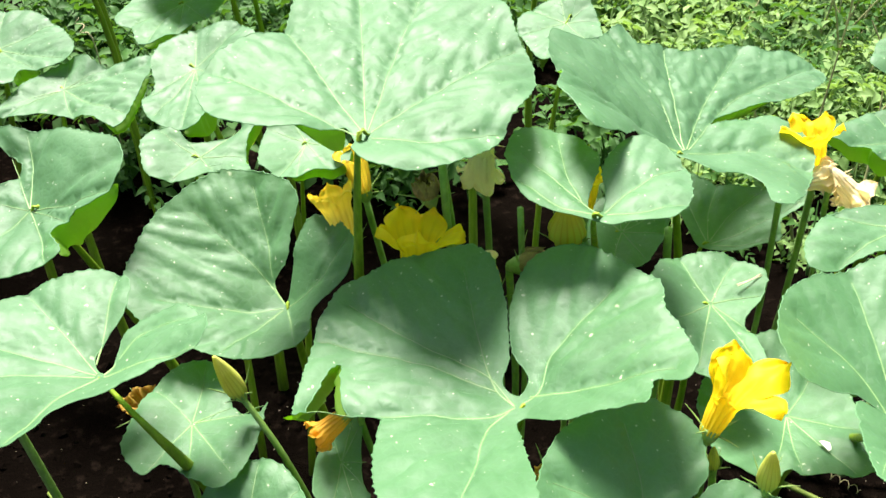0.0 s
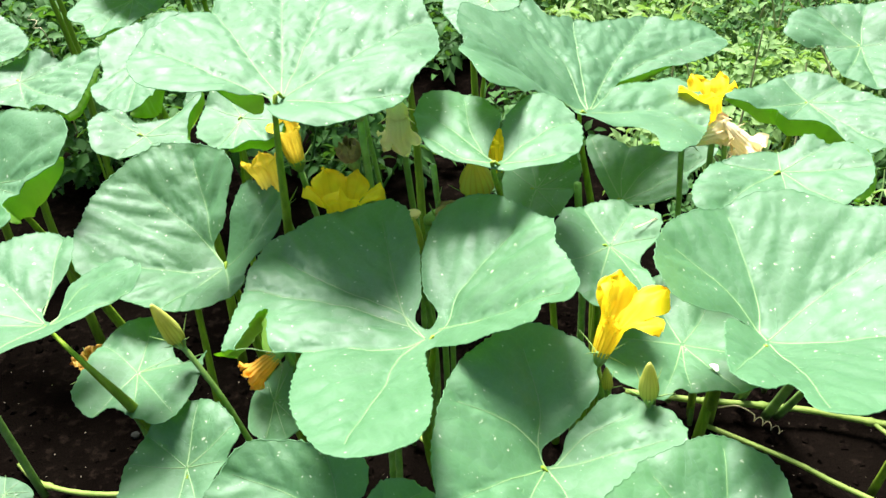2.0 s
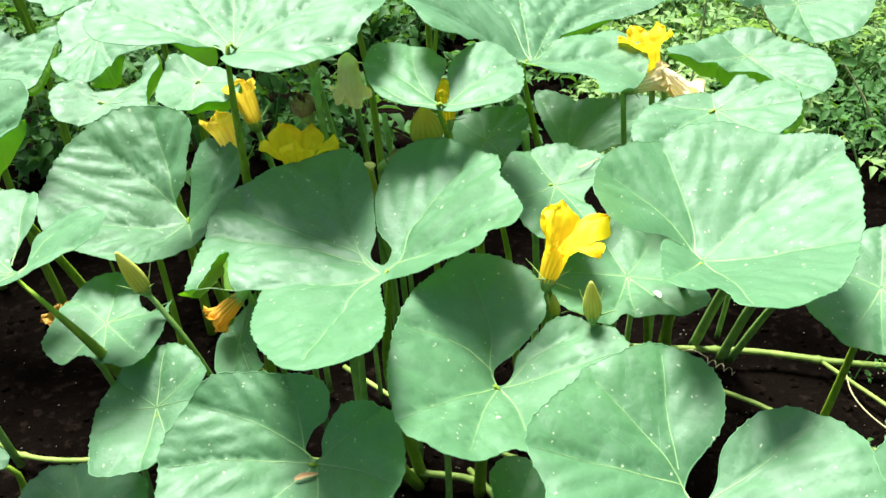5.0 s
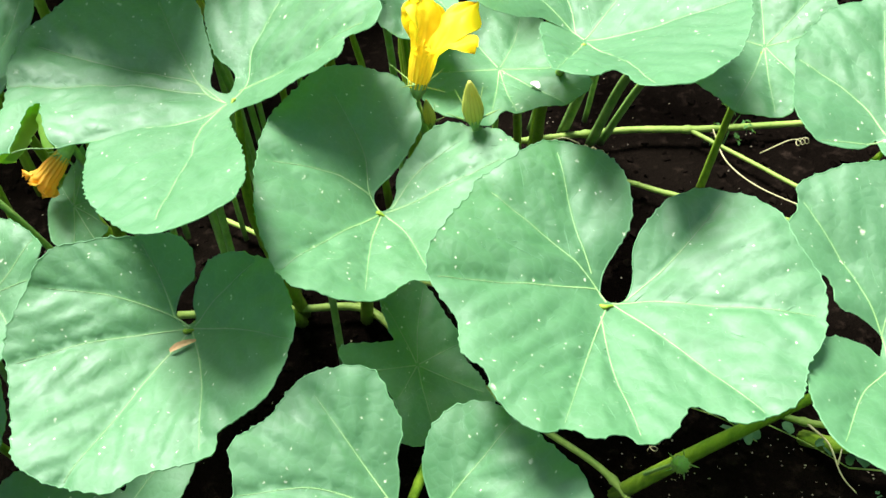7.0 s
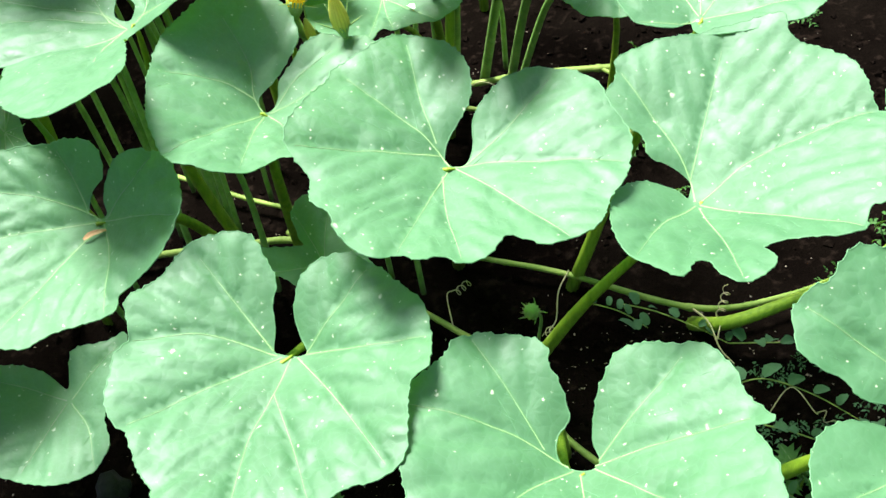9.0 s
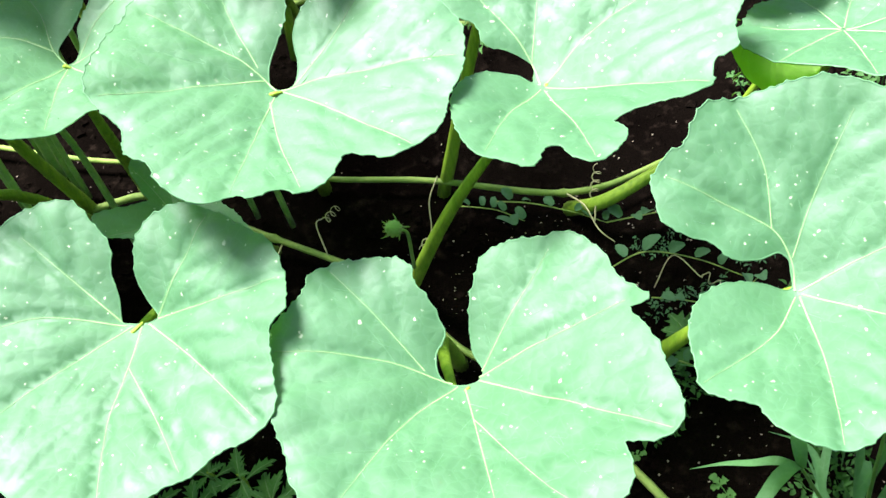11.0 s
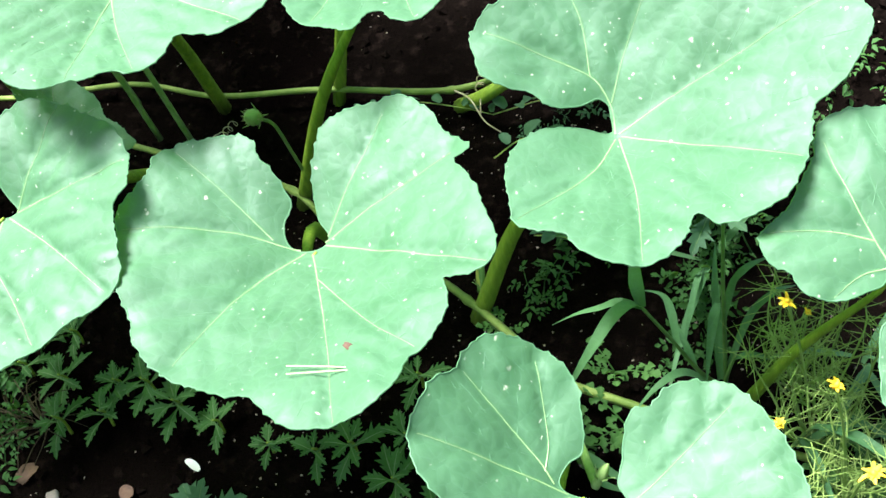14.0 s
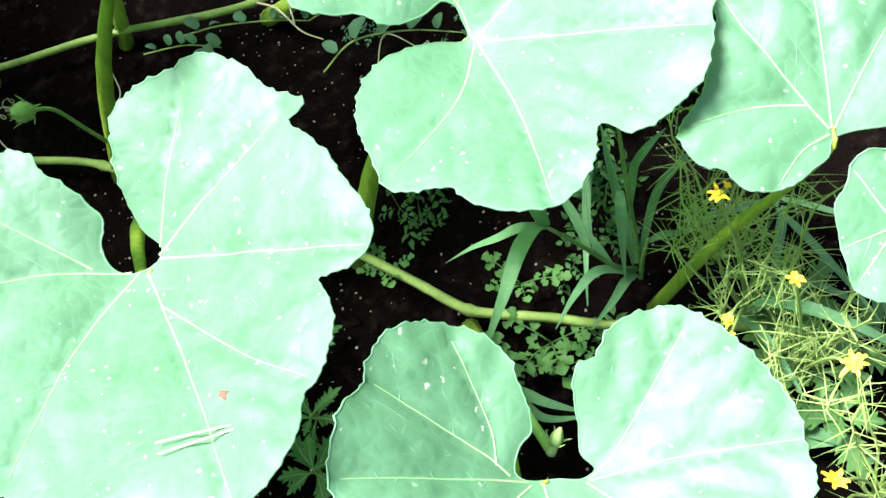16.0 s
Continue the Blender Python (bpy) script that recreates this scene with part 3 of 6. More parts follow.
pumpkin_leaf('N', (0.476, 0.816, 0.480), (0.05, 0.20), -71, (0.20, 0.00, 0.00),
             ((180, 10.0), (-169, 8.3), (-151, 6.4), (-137, 4.8), (-95, 3.0), (-41, 3.6), (-31, 5.5), (-9, 6.0), (-2, 6.8), (13, 8.2), (31, 8.5), (50, 8.5), (71, 8.2), (81, 8.1), (85, 6.2), (99, 4.2), (138, 4.1), (158, 7.6), (161, 10.4), (168, 11.4)))
pumpkin_leaf('N2', (0.630, 1.173, 0.390), (0.00, 0.25), -99, (0.20, 0.00, 0.00),
             ((170, 11.7), (-176, 7.9), (-131, 5.6), (-86, 5.3), (-45, 5.7), (-18, 6.4), (-8, 7.9), (7, 9.7), (34, 12.6), (53, 13.9), (70, 13.9), (64, 10.4), (66, 8.5), (87, 4.6), (135, 6.1), (144, 5.7), (159, 8.6), (163, 11.7)))
pumpkin_leaf('N3', (0.783, 1.393, 0.380), (0.00, 0.35), -117, (0.20, 0.00, 0.00),
             ((171, 11.7), (-175, 11.4), (-153, 9.5), (-128, 8.6), (-89, 9.5), (-60, 12.4), (-18, 11.4), (39, 11.9), (70, 11.7), (79, 11.6), (94, 10.6), (115, 8.3), (135, 6.4), (155, 5.9), (151, 9.3), (160, 12.2)))
pumpkin_leaf('K2', (0.344, 0.961, 0.374), (0.00, 0.35), 139, (0.20, 0.00, 0.00),
             ((24, 1.0), (74, 1.7), (103, 4.7), (113, 8.1), (120, 9.6), (137, 8.4), (158, 7.8), (-179, 9.0), (-172, 10.9), (-155, 12.9), (-152, 11.8), (-148, 8.6), (-128, 7.5), (-119, 5.4), (-106, 2.8)),
             [((-153, 0.2), (178, 4.7), (-175, 9.4)), ((117, 0.3), (120, 5.0), (121, 9.1)), ((157, 0.3), (146, 3.9), (153, 7.9)), ((-115, 0.4), (-147, 4.3), (-155, 11.6)), ((-100, 0.6), (-122, 4.0), (-132, 7.4))])
pumpkin_leaf('T1', (0.199, 1.206, 0.539), (0.20, 0.33), 154, (0.10, 0.01, -0.04), simple((5.1, 4.1, 3.8, 4.6, 6.7, 5.7, 7.5, 6.1, 6.0, 5.6, 4.8, 4.6, 4.8), 180, 4))
pumpkin_leaf('A', (0.002, 0.738, 0.617), (-0.07, 0.18), -50, (0.00, 0.01, 0.01),
             ((-178, 1.1), (-110, 2.2), (-140, 3.9), (-145, 7.4), (-142, 10.1), (-137, 12.5), (-125, 14.8), (-106, 16.9), (-94, 17.1), (-82, 17.1), (-73, 21.5), (-63, 25.7), (-52, 27.5), (-40, 27.4), (-29, 25.7), (-20, 22.6), (-12, 19.7), (-2, 17.8), (9, 15.9), (18, 13.8), (27, 11.7), (40, 10.6), (61, 8.7), (79, 7.2), (105, 5.2), (127, 3.8), (157, 2.2)),
             [((-72, 0.3), (-57, 11.3), (-57, 25.6)), ((-41, 0.5), (-43, 9.7), (-42, 21.9)), ((-5, 0.4), (-11, 6.8), (-8, 18.1)), ((-100, 0.3), (-81, 9.5), (-80, 17.4)), ((-157, 0.4), (-114, 6.8), (-112, 15.2)), ((86, 0.6), (45, 5.5), (34, 10.9))])
pumpkin_leaf('P', (-0.251, 1.147, 0.507), (0.10, 0.35), -84, (0.20, 0.00, 0.00),
             ((-160, 5.5), (143, 5.5), (131, 8.2), (116, 10.0), (103, 11.5), (88, 12.8), (81, 12.5), (68, 8.4), (46, 10.9), (-7, 8.5), (-52, 7.8), (-85, 6.5), (-116, 6.1)))
pumpkin_leaf('O5', (-0.090, 0.962, 0.498), (0.00, 0.30), -60, (0.20, 0.00, 0.00),
             ((163, 6.1), (-163, 4.7), (-111, 5.1), (-90, 5.5), (-57, 3.8), (-3, 3.1), (41, 4.8), (68, 6.1), (94, 5.0), (123, 5.7), (134, 6.3), (155, 6.0)))
pumpkin_leaf('O4', (-0.210, 0.975, 0.475), (-0.05, 0.35), -81, (0.20, 0.00, 0.00),
             ((-179, 5.9), (-158, 6.5), (-138, 6.2), (-123, 4.6), (-115, 2.6), (-53, 2.9), (-37, 4.9), (-45, 7.1), (-44, 8.8), (-34, 8.1), (-20, 5.7), (17, 5.3), (33, 6.5), (56, 2.7), (106, 4.0), (130, 4.8), (152, 5.9)))
pumpkin_leaf('O3', (-0.338, 0.836, 0.490), (0.30, 0.45), 129, (0.20, 0.00, 0.00),
             ((-167, 10.9), (-151, 11.1), (-139, 10.3), (-130, 8.9), (-119, 6.1), (-97, 5.6), (-93, 9.3), (-73, 8.8), (-44, 8.6), (-10, 9.7), (32, 11.3), (58, 9.7), (67, 5.4), (108, 5.7), (100, 8.7), (100, 10.9), (120, 9.3), (153, 8.6)))
pumpkin_leaf('O2', (-0.447, 1.207, 0.455), (0.00, 0.35), -77, (0.20, 0.00, 0.00),
             ((-165, 5.0), (-117, 3.7), (-85, 4.6), (-61, 5.4), (-25, 6.2), (-12, 8.5), (-6, 11.9), (6, 12.1), (27, 11.8), (45, 12.7), (57, 13.5), (62, 9.3), (93, 5.8), (134, 7.3), (150, 9.4), (147, 13.7), (164, 12.4), (164, 7.9)))
pumpkin_leaf('O1', (-0.560, 1.286, 0.480), (0.00, 0.30), 18, (0.20, 0.00, 0.00),
             ((168, 11.1), (-174, 10.4), (-142, 10.9), (-87, 11.8), (-57, 14.3), (-31, 12.0), (-9, 8.2), (32, 7.3), (69, 7.9), (116, 11.6), (131, 12.3), (143, 10.6), (157, 8.4)))
pumpkin_leaf('O6', (-0.324, 1.383, 0.510), (0.00, 0.25), -55, (0.20, 0.00, 0.00),
             ((177, 9.8), (-161, 7.3), (-132, 6.8), (-115, 8.9), (-73, 7.5), (-5, 7.4), (52, 6.4), (84, 7.0), (103, 7.9), (120, 11.0), (130, 13.0), (137, 13.2), (155, 10.0), (165, 10.5)))
pumpkin_leaf('L1', (0.344, 0.378, 0.378), (-0.12, 0.22), 148, (0.33, 0.03, -0.11),
             ((116, 0.7), (136, 1.3), (155, 2.4), (171, 3.8), (177, 5.7), (176, 7.1), (169, 9.3), (162, 10.3), (153, 11.2), (143, 12.0), (130, 11.7), (117, 11.8), (110, 12.1), (104, 11.7), (90, 12.1), (79, 12.7), (72, 12.9), (62, 12.2), (52, 11.5), (41, 12.4), (32, 12.0), (26, 12.7), (16, 13.1), (9, 12.9), (4, 11.9), (-4, 12.3), (-12, 11.6), (-17, 12.1), (-27, 11.4), (-38, 9.8), (-43, 10.6), (-48, 12.2), (-57, 12.8), (-66, 13.3), (-78, 12.8), (-88, 13.2), (-101, 13.5), (-111, 13.5), (-123, 12.7), (-133, 12.9), (-142, 12.2), (-157, 10.8), (-166, 8.9), (-172, 6.2), (-172, 4.1), (-155, 2.6), (-128, 1.3), (-116, 0.4)),
             [((107, 0.2), (126, 1.7), (120, 4.0), (111, 10.7)), ((123, 1.4), (80, 4.0), (69, 12.1)), ((133, 2.4), (139, 5.8), (144, 11.2)), ((21, 0.3), (7, 4.0), (5, 11.4)), ((-135, 0.2), (-105, 3.4), (-97, 12.8)), ((-89, 0.3), (-60, 5.7), (-57, 12.3)), ((14, 1.5), (-11, 5.9), (-18, 11.2)), ((-120, 1.1), (-141, 4.8), (-149, 10.6))])
pumpkin_leaf('L2', (0.514, 0.295, 0.340), (-0.06, 0.09), -154, (0.48, -0.03, -0.02),
             ((-156, 1.2), (-142, 2.3), (-166, 3.6), (178, 5.0), (-173, 6.4), (-180, 8.1), (-179, 10.5), (-166, 11.5), (-161, 13.0), (-148, 13.3), (-131, 13.8), (-120, 15.2), (-107, 16.3), (-102, 15.0), (-85, 15.4), (-76, 14.8), (-65, 14.2), (-54, 15.1), (-44, 14.3), (-34, 13.1), (-23, 13.0), (-20, 11.8), (-9, 12.1), (0, 11.0), (11, 8.7), (22, 8.1), (25, 9.9), (32, 11.1), (42, 11.7), (47, 10.9), (51, 9.3), (57, 9.7), (61, 12.1), (71, 11.4), (79, 11.1), (93, 9.7), (111, 7.9), (131, 5.8), (151, 4.1), (175, 2.1), (-175, 1.0)),
             [((-151, 0.3), (-143, 2.5), (-155, 6.2), (-162, 11.8)), ((-142, 2.4), (-125, 7.7), (-122, 13.0)), ((-103, 0.2), (-79, 5.7), (-64, 14.0)), ((-17, 0.2), (-14, 6.7), (-12, 11.7)), ((38, 0.4), (36, 5.4), (40, 10.9)), ((92, 0.3), (88, 4.5), (80, 10.0))])
pumpkin_leaf('AB', (0.590, 0.445, 0.402), (-0.00, 0.10), -54, (0.26, 0.00, 0.00),
             ((-169, 1.1), (-128, 0.9), (-157, 3.2), (-150, 5.0), (-136, 6.3), (-114, 7.2), (-85, 8.4), (-71, 9.9), (-47, 12.2), (-25, 13.2), (-1, 13.3), (25, 12.6), (53, 10.9), (75, 8.7), (84, 6.6), (100, 4.7), (131, 3.5), (152, 3.1), (168, 2.1)),
             [((-53, 0.3), (-63, 3.4), (-76, 8.9)), ((-26, 0.4), (-29, 4.8), (-28, 11.9)), ((4, 0.3), (3, 5.6), (9, 13.0)), ((88, 0.3), (59, 4.8), (59, 9.9)), ((-148, 0.4), (-146, 2.3), (-139, 5.5))])
pumpkin_leaf('L3', (0.563, 0.074, 0.291), (0.10, 0.19), -161, (0.59, -0.05, 0.01),
             ((-155, 0.5), (-138, 1.5), (-137, 2.2), (-150, 2.7), (-177, 2.9), (163, 4.4), (166, 5.9), (162, 7.5), (164, 9.0), (171, 10.0), (177, 10.9), (-172, 11.0), (-167, 10.7), (-159, 11.7), (-152, 12.2), (-140, 12.0), (-127, 12.2), (-116, 12.7), (-79, 13.3), (-70, 13.4), (-64, 14.1), (-56, 14.9), (-51, 14.8), (-45, 15.1), (-38, 14.7), (-33, 13.8), (-28, 13.0), (-24, 11.9), (-22, 11.7), (-12, 11.9), (-3, 12.2), (5, 12.4), (13, 12.0), (21, 11.5), (26, 10.8), (26, 9.7), (29, 9.4), (35, 10.6), (44, 11.5), (53, 11.8), (62, 11.3), (71, 10.5), (75, 9.8), (84, 10.2), (93, 10.3), (101, 9.3), (111, 8.5), (123, 7.2), (134, 5.8), (142, 3.9), (151, 2.1), (158, 0.8)),
             [((-154, 0.2), (-133, 2.1), (-147, 4.1), (-178, 10.3)), ((-131, 2.2), (-115, 5.7), (-107, 11.1)), ((-147, 4.1), (-140, 7.8), (-144, 11.4)), ((-82, 0.2), (-60, 4.1), (-54, 14.3)), ((-18, 0.3), (-9, 5.3), (-7, 12.0)), ((28, 0.3), (45, 5.6), (50, 11.6)), ((76, 0.3), (82, 4.1), (94, 9.9))])
pumpkin_leaf('L4', (0.354, 0.148, 0.271), (0.02, 0.09), 163, (0.53, -0.02, 0.01),
             ((114, 0.9), (126, 1.9), (150, 2.8), (173, 3.6), (171, 5.2), (167, 7.2), (169, 7.7), (164, 8.9), (152, 10.2), (143, 11.2), (134, 11.6), (130, 11.3), (122, 11.5), (112, 12.3), (105, 12.2), (96, 11.7), (84, 11.9), (69, 12.1), (61, 12.8), (46, 13.2), (34, 13.2), (25, 13.6), (20, 13.4), (12, 15.2), (7, 16.1), (0, 16.4), (-7, 16.5), (-15, 15.6), (-20, 14.4), (-25, 14.5), (-35, 13.7), (-40, 12.8), (-43, 12.1), (-46, 13.5), (-52, 14.5), (-57, 14.2), (-69, 12.8), (-77, 12.1), (-89, 11.2), (-88, 12.4), (-94, 12.2), (-103, 11.4), (-112, 11.7), (-125, 11.2), (-133, 10.2), (-145, 9.2), (-155, 8.0), (-158, 6.5), (-161, 4.6), (-152, 2.3), (-116, 1.6), (-98, 0.8)),
             [((10, 0.2), (-1, 5.4), (-1, 11.5), (0, 16.1)), ((109, 0.5), (62, 4.5), (48, 12.3)), ((119, 0.9), (115, 5.4), (107, 11.9)), ((122, 2.8), (139, 7.4), (141, 11.0)), ((-110, 1.1), (-97, 5.0), (-93, 11.2)), ((-101, 1.0), (-54, 7.1), (-51, 14.1)), ((-2, 3.1), (-19, 10.4), (-23, 13.8)), ((-118, 1.5), (-128, 4.7), (-129, 9.9))])
pumpkin_leaf('L5', (0.180, 0.300, 0.310), (0.08, 0.25), 164, (0.41, 0.00, 0.00),
             ((102, 0.7), (109, 1.3), (155, 2.4), (165, 4.1), (173, 5.2), (169, 7.1), (165, 9.2), (155, 10.1), (144, 10.9), (132, 11.1), (121, 11.0), (111, 11.9), (106, 12.0), (95, 11.2), (83, 12.0), (72, 12.5), (60, 12.7), (53, 12.2), (42, 13.1), (33, 13.8), (28, 14.7), (17, 15.0), (8, 15.3), (0, 14.6), (-8, 13.7), (-16, 13.9), (-25, 13.7), (-33, 14.3), (-40, 14.4), (-47, 13.3), (-62, 11.3), (-69, 12.1), (-80, 11.7), (-96, 11.0), (-111, 9.6), (-123, 9.1), (-141, 8.4), (-156, 7.1), (-166, 5.4), (-169, 3.3), (-146, 1.7), (-91, 1.5), (-77, 0.9)),
             [((-32, 0.3), (10, 3.5), (14, 8.2), (9, 14.6)), ((10, 3.7), (-10, 9.2), (-13, 13.0)), ((-70, 0.7), (-41, 6.2), (-37, 13.5)), ((91, 0.9), (103, 6.4), (93, 11.2)), ((76, 0.5), (61, 6.7), (58, 12.0)), ((110, 1.3), (133, 4.1), (139, 9.9)), ((-88, 1.4), (-121, 4.0), (-128, 8.4)), ((-84, 1.4), (-81, 5.9), (-83, 11.4))])
pumpkin_leaf('L6', (0.404, -0.089, 0.227), (-0.28, 0.23), 108, (0.49, 0.00, -0.00),
             ((66, 0.8), (82, 1.5), (121, 2.0), (143, 2.4), (144, 3.4), (140, 4.5), (139, 5.9), (134, 7.0), (126, 8.2), (118, 9.2), (110, 9.9), (101, 10.4), (93, 10.3), (87, 10.0), (79, 10.7), (73, 10.8), (64, 11.0), (58, 10.8), (50, 10.3), (41, 9.3), (30, 7.9), (15, 6.2), (-11, 5.3), (-46, 5.1), (-67, 6.2), (-79, 7.9), (-90, 9.6), (-98, 11.1), (-105, 12.0), (-114, 11.9), (-123, 12.0), (-133, 11.7), (-143, 11.2), (-152, 10.9), (-162, 10.5), (-171, 9.2), (-178, 7.4), (-179, 6.2), (174, 5.4), (-180, 4.1), (-165, 3.1), (-146, 2.4), (-123, 2.8), (-113, 2.0), (-118, 0.8)),
             [((61, 0.7), (63, 3.4), (62, 10.4)), ((72, 1.7), (86, 3.2), (90, 9.6)), ((80, 2.5), (108, 3.6), (120, 8.0)), ((-111, 2.3), (-131, 3.8), (-157, 9.9)), ((-111, 2.4), (-118, 6.4), (-117, 11.9)), ((-46, 0.2), (-28, 2.4), (-14, 4.9)), ((42, 0.6), (30, 4.1), (31, 7.7)), ((-109, 2.2), (-84, 5.4), (-82, 8.0))])
pumpkin_leaf('L7', (0.615, -0.110, 0.293), (0.05, 0.21), -43, (0.15, 0.00, -0.02),
             ((-163, 0.4), (-158, 1.3), (-141, 2.3), (-134, 3.5), (-123, 4.8), (-114, 5.5), (-105, 5.7), (-100, 6.7), (-92, 7.2), (-84, 7.4), (-75, 6.8), (-62, 6.5), (-47, 7.0), (-37, 7.7), (-28, 9.2), (-15, 9.6), (2, 9.7), (21, 9.5), (40, 8.7), (59, 7.1), (78, 5.0), (92, 3.1), (94, 1.1), (122, 0.3)),
             [((-38, 0.2), (-34, 1.7), (-32, 4.5), (-29, 8.2)), ((-34, 1.7), (-67, 4.0), (-81, 7.0)), ((-2, 0.2), (3, 3.2), (2, 8.3)), ((37, 0.2), (35, 3.5), (37, 7.3)), ((-117, 0.2), (-116, 1.9), (-127, 4.0))])
pumpkin_leaf('L8', (0.603, -0.156, 0.262), (0.10, 0.35), -162, (0.10, 0.00, 0.00),
             ((-179, 3.2), (-160, 3.1), (-137, 3.8), (-116, 3.8), (-86, 3.9), (-47, 3.4), (8, 3.1), (55, 3.7), (85, 3.8), (106, 3.7), (133, 2.9), (155, 2.8)))
pumpkin_leaf('U', (-0.097, 0.571, 0.342), (0.24, 0.34), -52, (0.17, 0.00, -0.00),
             ((178, 6.8), (-155, 5.8), (-130, 5.7), (-113, 5.4), (-97, 5.8), (-73, 6.1), (-45, 6.5), (-26, 6.2), (0, 5.7), (19, 5.6), (33, 4.0), (71, 3.3), (104, 4.5), (117, 6.5), (131, 6.8), (161, 7.9)))
pumpkin_leaf('S', (-0.027, 0.637, 0.359), (0.40, 0.45), 1, (0.20, 0.00, 0.00),
             ((-93, 2.5), (-47, 2.4), (7, 2.8), (30, 4.5), (36, 5.2), (68, 2.1), (144, 3.1), (148, 5.1), (161, 5.1), (179, 4.5), (-135, 3.5)))
pumpkin_leaf('Q', (-0.162, 0.675, 0.367), (0.05, 0.10), -77, (0.20, 0.00, 0.00),
             ((164, 6.0), (-165, 5.3), (-123, 5.9), (-94, 6.8), (-73, 6.7), (-48, 5.1), (-8, 3.8), (11, 6.2), (2, 6.8), (42, 7.3), (64, 8.8), (76, 9.4), (86, 7.4), (121, 5.0), (127, 6.7), (146, 6.4)))
pumpkin_leaf('X', (-0.181, 0.537, 0.250), (0.00, 0.25), -49, (0.20, 0.00, 0.00),
             ((-155, 5.6), (-113, 6.3), (-92, 6.2), (-62, 5.3), (-25, 5.1), (13, 6.4), (31, 6.5), (60, 6.9), (89, 8.0), (119, 7.3), (157, 6.2)))
pumpkin_leaf('Z', (0.225, 0.532, 0.173), (-0.20, 0.25), -130, (0.20, 0.00, 0.00),
             ((-161, 3.2), (157, 7.3), (141, 6.8), (125, 4.5), (90, 4.7), (76, 8.5), (59, 8.4), (26, 6.2), (6, 7.9), (-9, 6.2), (-33, 4.5), (-67, 5.2), (-95, 6.0), (-113, 8.1), (-132, 8.3), (-147, 7.0), (-157, 4.4)))
pumpkin_leaf('Y', (-0.055, 0.490, 0.135), (0.05, 0.30), -179, (0.20, 0.00, 0.00),
             ((180, 1.5), (155, 4.1), (142, 6.7), (130, 9.2), (112, 11.1), (77, 11.1), (41, 8.9), (7, 9.0), (-24, 8.0), (-46, 4.8), (-78, 5.3), (-104, 7.0), (-123, 8.4), (-135, 6.6), (-166, 5.0)),
             [((75, 0.3), (43, 3.8), (42, 7.9)), ((-31, 0.3), (-22, 4.0), (-11, 8.4)), ((130, 0.3), (127, 4.4), (124, 8.7)), ((-121, 0.3), (-126, 3.6), (-123, 7.0))])
pumpkin_leaf('AA', (0.595, 0.634, 0.365), (0.10, 0.20), -73, (0.20, 0.00, 0.00),
             ((-178, 8.4), (162, 8.8), (147, 9.5), (133, 9.6), (120, 9.1), (108, 6.6), (44, 3.6), (21, 5.1), (7, 7.6), (-17, 8.2), (-39, 8.4), (-62, 7.1), (-112, 5.7), (-156, 6.8)))
pumpkin_leaf('AC', (0.730, 0.317, 0.364), (0.23, 0.17), 132, (0.10, 0.01, -0.01), simple((4.5, 4.5, 5.0, 4.8, 4.8, 4.6, 5.3, 4.7, 3.7, 3.5, 3.6, 4.1, 4.3), 180, 4))
pumpkin_leaf('AE', (0.735, 0.229, 0.317), (-0.08, -0.22), 99, (0.10, 0.06, -0.10), simple((8.0, 8.4, 8.5, 9.8, 9.7, 7.5, 7.5, 8.1, 7.3, 7.0, 7.3, 7.3, 8.2), 180, 4))
pumpkin_leaf('shade_a', (0.238, 0.900, 0.425), (0.05, 0.30), -96, (0.20, 0.00, 0.00),
             ((176, 5.0), (-150, 5.2), (-122, 4.8), (-72, 4.8), (-45, 6.0), (-26, 5.5), (30, 4.3), (77, 5.2), (124, 4.9)), label="dark green pumpkin leaf in deep shade")
pumpkin_leaf('V', (-0.397, 0.766, 0.120), (0.00, 0.30), -29, (0.20, 0.00, 0.00),
             ((-96, 5.3), (-72, 3.1), (0, 2.0), (58, 3.4), (83, 3.8), (131, 2.4), (171, 3.1), (-131, 2.8)))
# unseen leaves added beyond the ones in front, to shade the soil
for k, (x, y, z) in enumerate([(-0.92, 1.62, 0.58), (-0.60, 1.66, 0.60), (-0.24, 1.44, 0.58), (0.03, 1.42, 0.60), (-0.72, 1.95, 0.58), (-0.38, 1.76, 0.60), (-0.08, 1.74, 0.60), (0.22, 1.70, 0.58), (-0.20, 2.05, 0.58)]):
    pumpkin_leaf('back' + chr(97 + k), (x, y, z), (0.0, 0.12), 160 + 23 * k % 60, (0.1, 0.1, 0.2), simple((9, 13, 15, 15, 14, 16, 18, 16, 14, 15, 15, 13, 9), 175, 4), label="pumpkin leaf at the back of the bed")

# ---- trailing vines on the soil ----
M_VINE = plain_material("vine_stem", (0.10, 0.165, 0.022), (0.22, 0.29, 0.06), 0.6, 30, 0.5, 0.004, 0.2)
M_TENDRIL = plain_material("dry_tendril", (0.24, 0.22, 0.10), (0.42, 0.38, 0.20), 0.6, 90, 0.3, 0.001)


